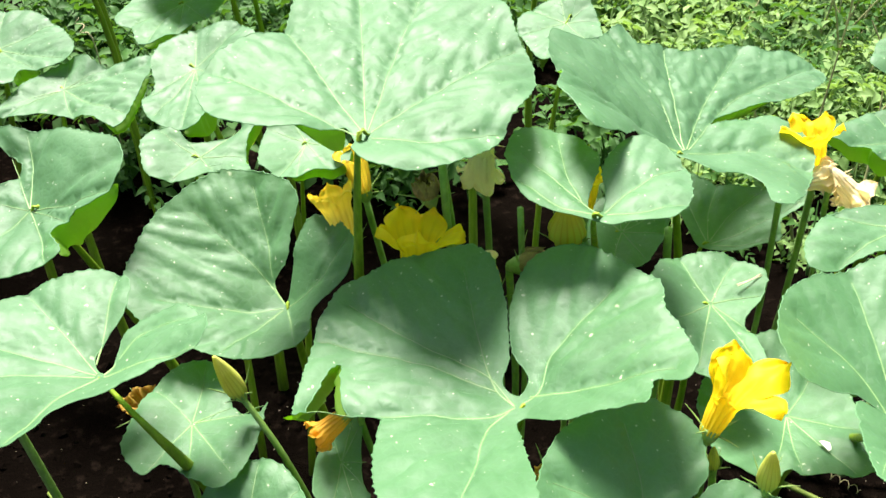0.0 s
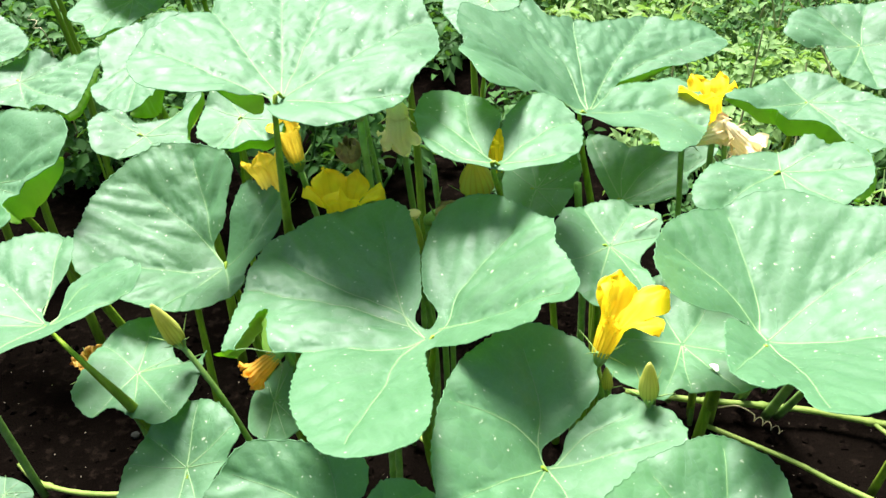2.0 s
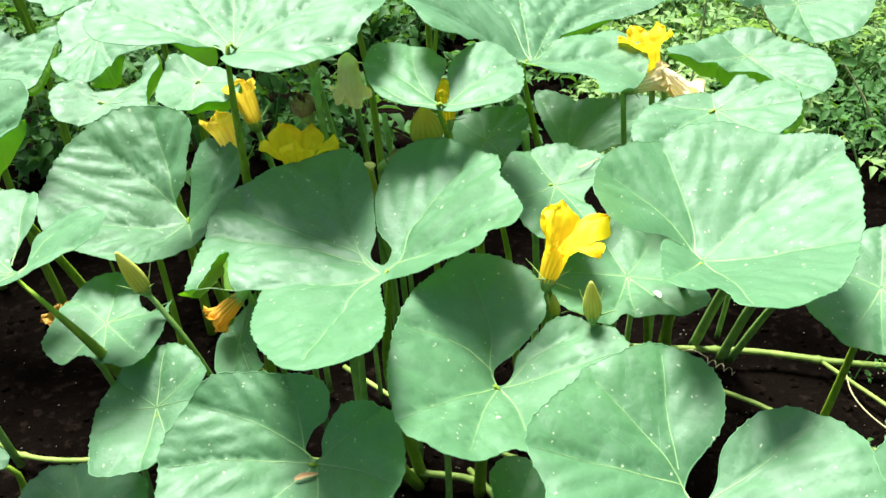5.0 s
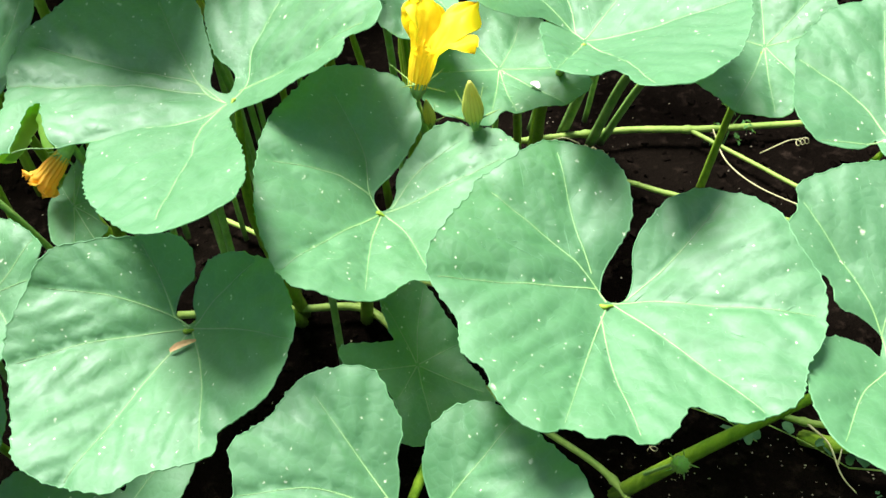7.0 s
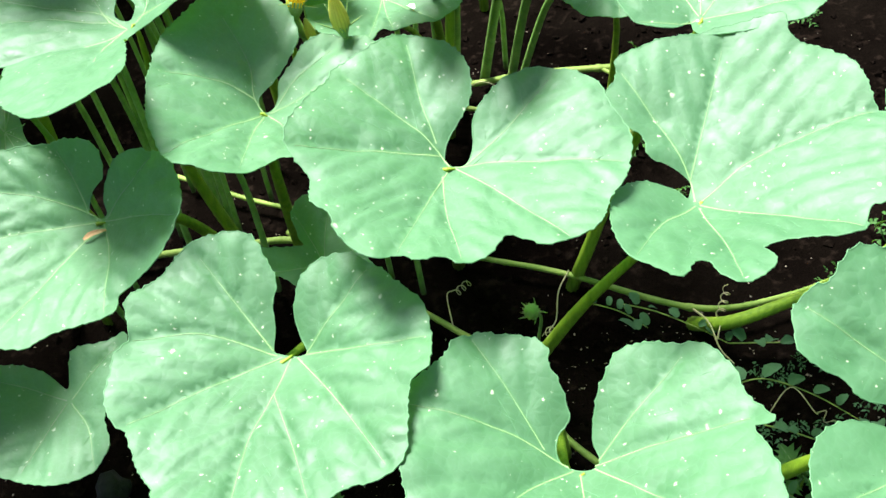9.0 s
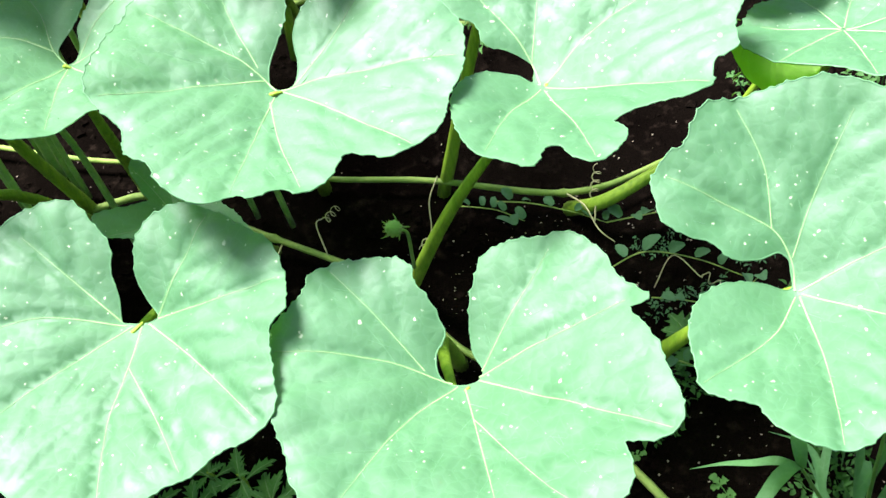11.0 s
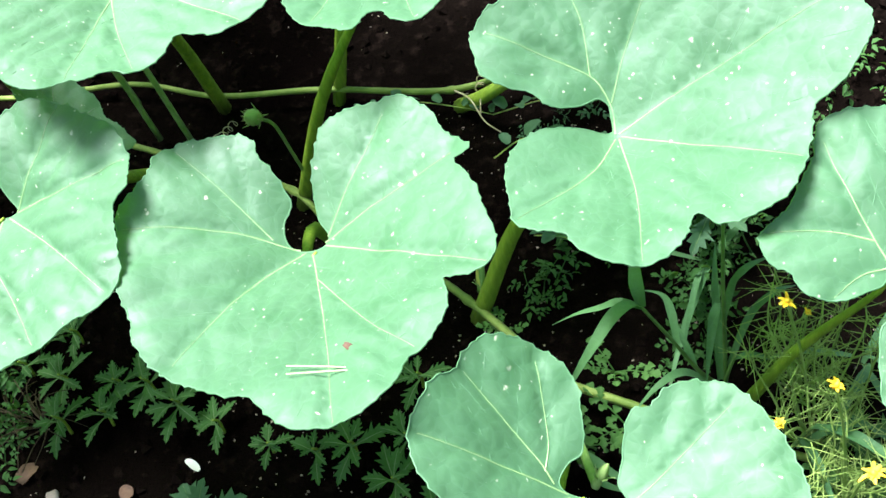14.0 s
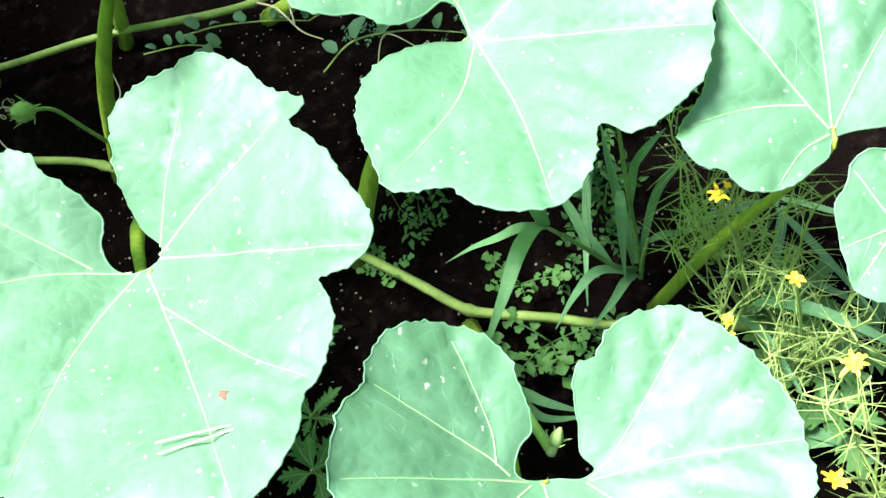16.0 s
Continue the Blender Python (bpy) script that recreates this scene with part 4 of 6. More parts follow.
def vine(points, radius, label, nodes=()):
    """A trailing stem with swollen joints where stalks rise from it."""
    base = Vector((points[0][0], points[0][1], 0))
    root = thing("pumpkin_vine", base, label, "vine", "vines on the soil")
    pts = [Vector((x, y, z)) - base for x, y, z in points]
    part("stem", tube(pts, [radius, radius * 0.95, radius * 1.05, radius * 0.9], 12, 0.07, rings=10 * len(pts), wobble=0.05, seed=int(points[0][0] * 1000)), M_VINE, root)
    for x, y, z in nodes:
        c = Vector((x, y, z)) - base
        run = spline(pts, 80)
        k = min(range(1, len(run) - 1), key=lambda i: (run[i] - c).length)
        c, way = run[k], (run[k + 1] - run[k - 1]).normalized() * 0.010
        part("node", tube([c - way, c, c + way], [radius * 0.9, radius * 1.4, radius * 0.9], 10, 0.05, rings=6), M_VINE, root, "swollen vine joint")
    return root


vine([(0.02, 1.02, 0.012), (0.17, 0.86, 0.014), (0.307, 0.759, 0.016), (0.385, 0.656, 0.016), (0.49, 0.57, 0.016), (0.604, 0.457, 0.018), (0.70, 0.43, 0.02), (0.82, 0.44, 0.015)], 0.0036,
     "long pale green vine lying across bare soil", [(0.604, 0.457, 0.02), (0.387, 0.655, 0.018)])
vine([(0.19, 0.79, 0.012), (0.300, 0.606, 0.016), (0.346, 0.532, 0.017), (0.392, 0.452, 0.018), (0.408, 0.35, 0.017), (0.452, 0.26, 0.016), (0.467, 0.200, 0.018), (0.478, 0.134, 0.018), (0.485, 0.086, 0.018), (0.500, 0.057, 0.018), (0.521, 0.023, 0.018), (0.545, -0.018, 0.016), (0.62, -0.12, 0.012)], 0.0037,
     "thick ribbed vine with joints between the leaves", [(0.393, 0.452, 0.02), (0.482, 0.212, 0.02), (0.480, 0.083, 0.02), (0.300, 0.606, 0.02)])
vine([(0.38, 1.03, 0.012), (0.47, 1.003, 0.016), (0.613, 0.975, 0.016), (0.723, 0.937, 0.016), (0.88, 0.90, 0.012)], 0.0048,
     "pale brown-green vine at the crown of stalks", [(0.49, 0.995, 0.018), (0.56, 0.985, 0.018), (0.70, 0.945, 0.018)])
vine([(0.47, 0.96, 0.012), (0.573, 0.877, 0.015), (0.624, 0.828, 0.015), (0.75, 0.73, 0.012)], 0.0036, "thin pale vine running to the side")
vine([(0.70, 0.945, 0.016), (0.745, 0.86, 0.014), (0.80, 0.76, 0.012), (0.87, 0.70, 0.01)], 0.0032, "thin straw-coloured runner on dark soil")
vine([(-0.02, 0.83, 0.012), (0.124, 0.788, 0.016), (0.20, 0.762, 0.016), (0.235, 0.70, 0.014)], 0.005, "short green vine under the leaves")
vine([(-0.47, 0.93, 0.008), (-0.42, 0.885, 0.014), (-0.33, 0.86, 0.016), (-0.20, 0.87, 0.012)], 0.0038, "pale green vine under the outer leaves", [(-0.41, 0.885, 0.02)])


def tendril(points, label, radius=0.0011, coil=0):
    """A thin climbing tendril; coil adds a small spiral at its end."""
    base = Vector(points[0])
    root = thing("tendril", base, label, "tendril")
    pts = [Vector(p) - base for p in points]
    if coil:
        end, way = pts[-1], (pts[-1] - pts[-2]).normalized()
        side = way.orthogonal().normalized()
        up = way.cross(side)
        for i in range(1, coil * 8):
            a = i * math.pi / 4
            pts.append(end + way * 0.0016 * i + (side * (math.cos(a) - 1) + up * math.sin(a)) * 0.0045)
    part("strand", tube(pts, [radius * 0.75, radius * 0.55, radius * 0.35], 6, rings=max(16, 6 * len(pts))), M_TENDRIL, root)
    return root


tendril([(0.604, 0.452, 0.02), (0.606, 0.42, 0.03), (0.604, 0.39, 0.02), (0.612, 0.372, 0.01)], "straw-coloured tendril growing from a vine joint", 0.0017)
tendril([(0.606, 0.40, 0.022), (0.614, 0.41, 0.03), (0.622, 0.42, 0.03)], "coiled straw-coloured tendril above the soil", 0.0012, 4)
tendril([(0.50, 0.566, 0.02), (0.47, 0.52, 0.04), (0.455, 0.49, 0.03), (0.44, 0.47, 0.04)], "long crooked dry tendril beside a stalk", 0.0010, 2)
tendril([(0.345, 0.535, 0.02), (0.35, 0.57, 0.035), (0.36, 0.58, 0.03)], "small coiled tendril on a vine", 0.0010, 3)
tendril([(0.73, 0.93, 0.018), (0.715, 0.86, 0.02), (0.735, 0.80, 0.015), (0.79, 0.73, 0.01)], "dry branching tendril on dark soil", 0.0014, 3)
tendril([(0.77, 0.87, 0.01), (0.80, 0.86, 0.03), (0.82, 0.87, 0.02)], "curled pale tendril on dark soil", 0.0010, 3)
tendril([(0.50, 0.98, 0.02), (0.52, 0.96, 0.04), (0.54, 0.955, 0.03)], "tangled tendril at the vine crown", 0.0010, 4)
tendril([(-0.40, 1.24, 0.36), (-0.405, 1.245, 0.45), (-0.41, 1.25, 0.50), (-0.415, 1.25, 0.515)], "pale tendril curling up between leaves", 0.0014, 2)
tendril([(0.31, 0.59, 0.015), (0.29, 0.56, 0.02), (0.272, 0.53, 0.012), (0.27, 0.50, 0.008)], "reddish dry tendril on the soil", 0.0015)
tendril([(0.61, 0.30, 0.01), (0.64, 0.31, 0.03), (0.65, 0.28, 0.02)], "thin looping tendril among seedlings", 0.0009, 2)


# ---- blossoms and buds ----
def petal_material(name, deep, bright, tube_col, glow=0.45, lines=True):
    m, nt, p, out = material(name)
    co = coords(nt)
    sep = nt.nodes.new("ShaderNodeSeparateXYZ")
    nt.links.new(co, sep.inputs[0])
    at = nt.nodes.new("ShaderNodeMath")
    at.operation = 'ARCTAN2'
    nt.links.new(sep.outputs["Y"], at.inputs[0])
    nt.links.new(sep.outputs["X"], at.inputs[1])
    mul = nt.nodes.new("ShaderNodeMath")
    mul.operation = 'MULTIPLY'
    nt.links.new(at.outputs[0], mul.inputs[0])
    mul.inputs[1].default_value = 15.0
    wave = nt.nodes.new("ShaderNodeMath")
    wave.operation = 'SINE'
    nt.links.new(mul.outputs[0], wave.inputs[0])
    big = tex_noise(nt, co, 45.0, 4.0)
    col = mixed(nt, ramp(nt, big, [(0.35, (0, 0, 0)), (0.7, (1, 1, 1))]), deep, bright)
    up = ramp(nt, sep.outputs["Z"], [(0.012, (1, 1, 1)), (0.05, (0, 0, 0))])
    col = mixed(nt, up, col, tube_col)
    if lines:
        line = ramp(nt, wave.outputs[0], [(0.35, (0, 0, 0)), (0.85, (0.75, 0.75, 0.75))])
        line = mixed(nt, 1.0, line, ramp(nt, sep.outputs["Z"], [(0.0, (1, 1, 1)), (0.06, (0.1, 0.1, 0.1))]), 'MULTIPLY')
        col = mixed(nt, line, col, tuple(c * 0.55 for c in deep))
    nt.links.new(col, p.inputs["Base Color"])
    p.inputs["Roughness"].default_value = 0.6
    p.inputs["Specular IOR Level"].default_value = 0.25
    normal = bumped(nt, p, [(big, 0.4, 0.003), (wave.outputs[0], 0.25, 0.0006)])
    tr = nt.nodes.new("ShaderNodeBsdfTranslucent")
    tr.inputs["Color"].default_value = (*bright, 1)
    nt.links.new(normal, tr.inputs["Normal"])
    mx = nt.nodes.new("ShaderNodeMixShader")
    mx.inputs[0].default_value = glow
    nt.links.new(p.outputs[0], mx.inputs[1])
    nt.links.new(tr.outputs[0], mx.inputs[2])
    nt.links.new(mx.outputs[0], out.inputs["Surface"])
    return m


M_PETAL = petal_material("blossom_petal", (0.95, 0.60, 0.006), (0.98, 0.78, 0.016), (0.92, 0.66, 0.03))
M_HALF = petal_material("half_open_petal", (0.93, 0.58, 0.02), (0.97, 0.74, 0.06), (0.82, 0.72, 0.28))
M_OPENING = petal_material("opening_petal", (0.93, 0.56, 0.02), (0.96, 0.70, 0.05), (0.46, 0.46, 0.08), 0.35)
M_WILT = petal_material("wilted_petal", (0.90, 0.62, 0.22), (0.95, 0.84, 0.52), (0.90, 0.84, 0.56), 0.5, False)
M_ORANGE = petal_material("orange_petal", (0.86, 0.36, 0.02), (0.94, 0.56, 0.06), (0.80, 0.46, 0.06), 0.45)
M_RUST = petal_material("rusty_petal", (0.50, 0.17, 0.02), (0.68, 0.34, 0.04), (0.40, 0.30, 0.06), 0.25)
M_BROWN = plain_material("withered_brown", (0.13, 0.085, 0.035), (0.34, 0.24, 0.10), 0.8, 60, 0.6, 0.004)
M_BUD = petal_material("bud_skin", (0.34, 0.40, 0.05), (0.72, 0.70, 0.20), (0.46, 0.52, 0.10), 0.3)
M_BUD_WARM = petal_material("opening_bud_skin", (0.86, 0.38, 0.03), (0.60, 0.60, 0.08), (0.52, 0.58, 0.08), 0.4)
M_SEPAL = plain_material("sepal", (0.16, 0.28, 0.06), (0.28, 0.40, 0.12), 0.55, 60, 0.3, 0.001)
M_HAIRY = plain_material("flower_stalk", (0.12, 0.24, 0.04), (0.24, 0.38, 0.09), 0.55, 40, 0.4, 0.002)


def axis_frame(place, axis, spin=0.0):
    z = Vector(axis).normalized()
    x = z.orthogonal().normalized()
    y = z.cross(x)
    return Matrix.Translation(place) @ Matrix((x, y, z)).transposed().to_4x4() @ pose(0, 0, 0, 0, 0, spin)


def petal_mesh(k, length, flare, seed, curl=0.5, crush=0.0, n=5):
    """One of n lobes of a trumpet: joined to its neighbours low down, free, wavy and rounded above."""
    rnd = random.Random(seed * 31 + k)
    rows, cols = 22, 16
    lean, reach = rnd.uniform(-0.3, 0.3) * curl, rnd.uniform(0.8, 1.2)
    off = Vector((seed * 3.7 + k * 5.1, k * 2.3, 0))
    verts, faces = [], []
    for i in range(rows + 1):
        s = i / rows
        free = max(0.0, (s - 0.5) / 0.5)
        for j in range(cols + 1):
            t = j / cols * 2 - 1
            tip = max(0, free - 0.62) / 0.38
            width = 1.10 + 0.14 * math.sin(math.pi * min(1, free)) - 0.75 * tip ** 2.2
            a = 2 * math.pi / n * (k + 0.5 * t * width)
            z = length * (s * (1 - 0.30 * free * free * reach * min(1, flare / 0.03)) + 0.07 * free * (1 - t * t))
            r = 0.0075 + 0.008 * math.sin(min(1, s / 0.5) * math.pi / 2) + flare * reach * free ** 1.5
            r -= 0.009 * free * t * t
            q = Vector((math.cos(a) * 1.6, math.sin(a) * 1.6, s * 2.0)) + off
            r += (0.007 + 0.012 * crush) * free * noise.noise(q * 1.8) + 0.0030 * free * noise.noise(q * 5) + 0.0008 * noise.noise(q * 12)
            z += (0.009 + 0.012 * crush) * free * noise.noise(q * 1.7 + Vector((9, 9, 9))) + 0.0035 * free * free * noise.noise(q * 6) + lean * 0.03 * free
            z -= curl * 0.022 * free ** 3
            r *= 1 - crush * 0.55 * s
            a += crush * 0.8 * s
            verts.append((r * math.cos(a), r * math.sin(a), z))
    w = cols + 1
    for i in range(rows):
        for j in range(cols):
            faces.append((i * w + j, i * w + j + 1, (i + 1) * w + j + 1, (i + 1) * w + j))
    return verts, [], faces


def lobe_mesh(azimuth, tube_len, r0, r1, length, flare, width, ruffle, seed):
    """One fifth of a trumpet: a ribbed strip of the tube that runs out into a broad, ruffled, rounded lobe."""
    low, high, cols = 9, 15, 18
    off = Vector((seed * 3.7, azimuth * 0.31, seed * 1.3))
    slope = math.atan2(r1 - r0, tube_len)
    verts, faces = [], []
    rad, z = r1, tube_len
    for i in range(low + high + 1):
        u = max(0.0, (i - low) / high)
        if i <= low:
            v = i / low
            rad, z = r0 + (r1 - r0) * math.sin(v * math.pi / 2) ** 1.3, tube_len * v
            lean = slope
        else:
            lean = slope + (radians(flare) - slope) * u ** 0.8
            rad += math.sin(lean) * length / high
            z += math.cos(lean) * length / high
        half = (r1 * 0.70 + (width * 0.5 - r1 * 0.70) * math.sin(min(1, u / 0.55) * math.pi / 2)) * math.sqrt(max(0.0, 1 - max(0, (u - 0.42) / 0.582) ** 2.3))
        flat = u ** 0.8
        for j in range(cols + 1):
            t = j / cols * 2 - 1
            a = t * radians(37.5)
            rim = rad if i <= low else r1 + (rad - r1) * 0.25
            x1, y1 = rim * math.cos(a) + (rad - rim), rim * math.sin(a)
            x2, y2 = rad - 0.12 * half * t * t, half * t
            q = Vector((u * 2.2, t * 1.3, 0)) + off
            wave = ruffle * u * (noise.noise(q * 1.3) * 1.3 + (0.25 + 0.75 * abs(t)) * 0.9 * math.sin(t * 5.5 + seed + azimuth) * u) + 0.0012 * u * noise.noise(q * 4)
            rib = 0.0005 * math.cos(a * 15) * (1 - u)
            px = x1 + (x2 - x1) * flat + wave * math.cos(lean) + rib
            py = y1 + (y2 - y1) * flat
            pz = z - wave * math.sin(lean) - 0.10 * length * u * u * t * t + 0.06 * length * u ** 3 * max(0, 1 - 6 * t * t)
            b = radians(azimuth)
            verts.append((px * math.cos(b) - py * math.sin(b), px * math.sin(b) + py * math.cos(b), pz))
    w = cols + 1
    for i in range(low + high):
        for j in range(cols):
            faces.append((i * w + j, i * w + j + 1, (i + 1) * w + j + 1, (i + 1) * w + j))
    return verts, [], faces


def upright_frame(place, axis):
    """Axis along z; x to the right of the bed, y away over it."""
    z = Vector(axis).normalized()
    x = Vector((0, 1, 0)).cross(z).normalized()
    return Matrix.Translation(place) @ Matrix((x, z.cross(x), z)).transposed().to_4x4()


def trumpet(place, axis, lobes, label, foot, tube_len=0.034, r0=0.008, r1=0.015, mat=None, ruffle=0.004, seed=1, radius=0.0036, calyx=None, spikes=0.020, group="blossoms of the pumpkin plants"):
    """A blossom with a ribbed tube and lobes that each have their own azimuth, length, flare and width."""
    place, foot = Vector(place), Vector(foot)
    root = thing("pumpkin_flower", foot, label, "flower", group)
    m = Matrix.Translation(-foot) @ upright_frame(place, axis)
    for k, (azimuth, length, flare, width) in enumerate(lobes):
        part("petal", lobe_mesh(azimuth, tube_len, r0, r1, length, flare, width, ruffle, seed + k * 1.7), mat or M_PETAL, root).matrix_basis = m
    cup = tube([(0, 0, -0.012), (0, 0, -0.004), (0, 0, 0.005)], [radius * 1.1, r0 * 0.95, r0 * 1.12], 14, 0.05, rings=8)
    part("calyx", cup, calyx or M_SEPAL, root, "ribbed calyx cup").matrix_basis = m
    for k in range(5):
        a = radians(lobes[k % len(lobes)][0] + 36 + 9 * k)
        c, d = math.cos(a), math.sin(a)
        part("sepal", needle((r0 * c, r0 * d, 0.002), (c, d, 0.3 + 0.3 * (k % 2)), spikes, 0.0008, 0.003), calyx or M_SEPAL, root).matrix_basis = m
    stalk_to(root, upright_frame(place, axis) @ Vector((0, 0, -0.010)), foot, radius)
    return root


def needle(root_pt, way, length, r, bend):
    way = Vector(way).normalized()
    side = way.orthogonal().normalized()
    p = [Vector(root_pt), Vector(root_pt) + way * length * 0.5 + side * bend * 0.4, Vector(root_pt) + way * length + side * bend]
    return tube(p, [r, r * 0.7, r * 0.15], 5, rings=6)


def stalk_to(root, top, foot, radius, name="stalk", mat=None, sag=0.03):
    """A stalk from the soil at foot up to top, given in the world, under the thing root."""
    base = root.matrix_world.translation
    a, b = Vector(foot) - base, Vector(top) - base
    mid = a.lerp(b, 0.5) + Vector((0, 0, sag)) + Vector((0.01, 0.008, 0))
    return part(name, tube([a, mid, b], [radius * 1.2, radius, radius], 10, 0.05, rings=14), mat or M_HAIRY, root, "hairy green flower stalk")


def blossom(place, axis, label, length=0.075, flare=0.034, foot=None, mat=None, seed=1, crush=0.0, curl=0.5, sepals=True, radius=0.0036, category="flower", name="pumpkin_flower"):
    place = Vector(place)
    foot = Vector(foot) if foot else Vector((place.x + 0.02, place.y + 0.07, 0.0))
    root = thing(name, foot, label, category, "blossoms of the pumpkin plants" if crush < 0.3 else "")
    m = Matrix.Translation(-foot) @ axis_frame(place, axis, seed * 23)
    for k in range(5):
        part("petal", petal_mesh(k, length, flare, seed, curl, crush), mat or M_PETAL, root).matrix_basis = m
    cup = tube([(0, 0, -0.012), (0, 0, -0.003), (0, 0, 0.006)], [radius * 1.1, 0.0085, 0.0098], 12, 0.03, rings=8)
    part("calyx", cup, M_SEPAL, root, "green calyx cup").matrix_basis = m
    if sepals:
        for k in range(5):
            a = 2 * math.pi * (k + 0.3) / 5
            c, s = math.cos(a), math.sin(a)
            part("sepal", needle((0.0092 * c, 0.0092 * s, 0.002), (c, s, 0.25 + 0.3 * (k % 2)), 0.024, 0.0011, 0.003), M_SEPAL, root).matrix_basis = m
    if crush < 0.3:
        part("stamen", tube([(0, 0, 0.004), (0, 0, 0.022), (0, 0, 0.036)], [0.002, 0.0035, 0.003], 8, rings=8), M_PETAL, root, "orange stamen column").matrix_basis = m
    stalk_to(root, axis_frame(place, axis) @ Vector((0, 0, -0.010)), foot, radius)
    return root


def bud(place, axis, label, length=0.05, radius=0.010, foot=None, path=None, stalk=0.003, mat=None, fuzz=0):
    """A closed ribbed flower bud on its stalk with needle-like sepals."""
    place = Vector(place)
    foot = Vector(foot) if foot else Vector((place.x + 0.03, place.y + 0.05, 0.0))
    root = thing("flower_bud", foot, label, "bud", "flower buds")
    m = Matrix.Translation(-foot) @ axis_frame(place, axis)
    prof = [0.70, 0.95, 1.0, 0.93, 0.80, 0.63, 0.44, 0.16]
    if fuzz:
        prof = [0.5, 0.85, 1.0, 1.0, 0.92, 0.74, 0.45, 0.05]
        rnd = random.Random(fuzz)
        hairs = []
        for _ in range(fuzz):
            a, z = rnd.uniform(0, 6.28), rnd.uniform(0.1, 1.0)
            r = radius * prof[int(z * 6.9)] * 0.95
            way = (math.cos(a), math.sin(a), z * 2 - 0.7)
            hairs.append(needle((r * math.cos(a), r * math.sin(a), length * z), way, rnd.uniform(0.0012, 0.0028), 0.0002, 0.0006))
        part("hairs", joined(*hairs), M_TENDRIL, root, "pale fuzzy hairs").matrix_basis = m
    line = [(0, 0, length * i / 7) for i in range(8)]
    part("bud_body", tube(line, [radius * p for p in prof], 24, 0.085, rings=24), mat or M_BUD, root, "ribbed yellow-green bud").matrix_basis = m
    part("calyx", tube([(0, 0, -0.008), (0, 0, 0), (0, 0, length * 0.12)], [stalk, radius * 0.75, radius * 0.85], 10, rings=6), M_SEPAL, root).matrix_basis = m
    for k in range(5):
        a = 2 * math.pi * k / 5
        c, s = math.cos(a), math.sin(a)
        part("sepal", needle((radius * 0.85 * c, radius * 0.85 * s, length * 0.08), (c * 0.75, s * 0.75, 0.7), min(0.020, length * 0.48), 0.0008, 0.002), M_SEPAL, root).matrix_basis = m
    top = axis_frame(place, axis) @ Vector((0, 0, -0.006))
    if path:
        pts = [Vector(p) - foot for p in path] + [top - foot]
        part("stalk", tube(pts, [stalk * 1.3, stalk, stalk * 0.9], 9, 0.04, rings=20), M_HAIRY, root, "slender hairy stalk")
    else:
        stalk_to(root, top, foot, stalk)
    return root


trumpet((0.268, 0.606, 0.424), (0.020, 0.008, 0.055), [(182, 0.044, 20, 0.036), (96, 0.044, 28, 0.058), (20, 0.054, 64, 0.046), (312, 0.044, 84, 0.044), (242, 0.014, 30, 0.022)],
        "open yellow pumpkin flower with ruffled petals", (0.30, 0.74, 0), 0.027, 0.0075, 0.0105, ruffle=0.0065, seed=3)
trumpet((0.032, 0.806, 0.432), (0.002, 0.004, 0.05), [(195, 0.034, 66, 0.046), (128, 0.038, 34, 0.048), (272, 0.033, 30, 0.046), (62, 0.034, 40, 0.046), (345, 0.040, 74, 0.044)],
        "wide open golden flower behind a broad leaf", (0.05, 0.88, 0), 0.030, 0.008, 0.016, ruffle=0.007, seed=5)
trumpet((-0.034, 0.838, 0.449), (-0.016, 0.010, 0.055), [(180, 0.024, 24, 0.028), (108, 0.024, 18, 0.028), (36, 0.024, 26, 0.028), (324, 0.022, 22, 0.026), (252, 0.022, 20, 0.028)],
        "half-open pale yellow trumpet flower", (0.0, 0.90, 0), 0.037, 0.008, 0.0135, M_HALF, 0.0025, 8)
trumpet((0.440, 0.950, 0.462), (-0.006, 0.010, 0.05), [(190, 0.032, 70, 0.034), (118, 0.032, 40, 0.038), (46, 0.030, 50, 0.038), (334, 0.026, 66, 0.034), (262, 0.018, 50, 0.030)],
        "bright yellow flower above the leaves", (0.44, 1.02, 0), 0.034, 0.007, 0.013, ruffle=0.004, seed=11)
trumpet((-0.030, 0.938, 0.452), (-0.008, -0.010, 0.055), [(180, 0.013, 70, 0.020), (108, 0.010, 10, 0.018), (36, 0.010, 60, 0.018), (324, 0.011, 66, 0.018), (252, 0.010, 20, 0.018)],
        "yellow-green flower bud opening beside a stalk", (0.0, 0.98, 0), 0.044, 0.009, 0.0125, M_OPENING, 0.002, 13)
trumpet((0.195, 0.872, 0.466), (0.0, -0.004, 0.05), [(180, 0.016, 20, 0.020), (108, 0.016, 15, 0.020), (36, 0.016, 25, 0.020), (324, 0.014, 20, 0.018), (252, 0.014, 15, 0.018)],
        "yellow flower showing between two leaf lobes", (0.2, 0.95, 0), 0.030, 0.007, 0.011, seed=15)
trumpet((0.094, 0.842, 0.553), (-0.002, 0.016, -0.05), [(180, 0.022, 34, 0.024), (108, 0.020, 24, 0.022), (36, 0.022, 40, 0.024), (324, 0.020, 36, 0.022), (252, 0.021, 26, 0.024)],
        "drooping cream-coloured wilted flower", (0.094, 0.93, 0), 0.026, 0.010, 0.0125, M_WILT, 0.0055, 17, 0.0034, M_WILT, 0.014, "wilted blossoms")
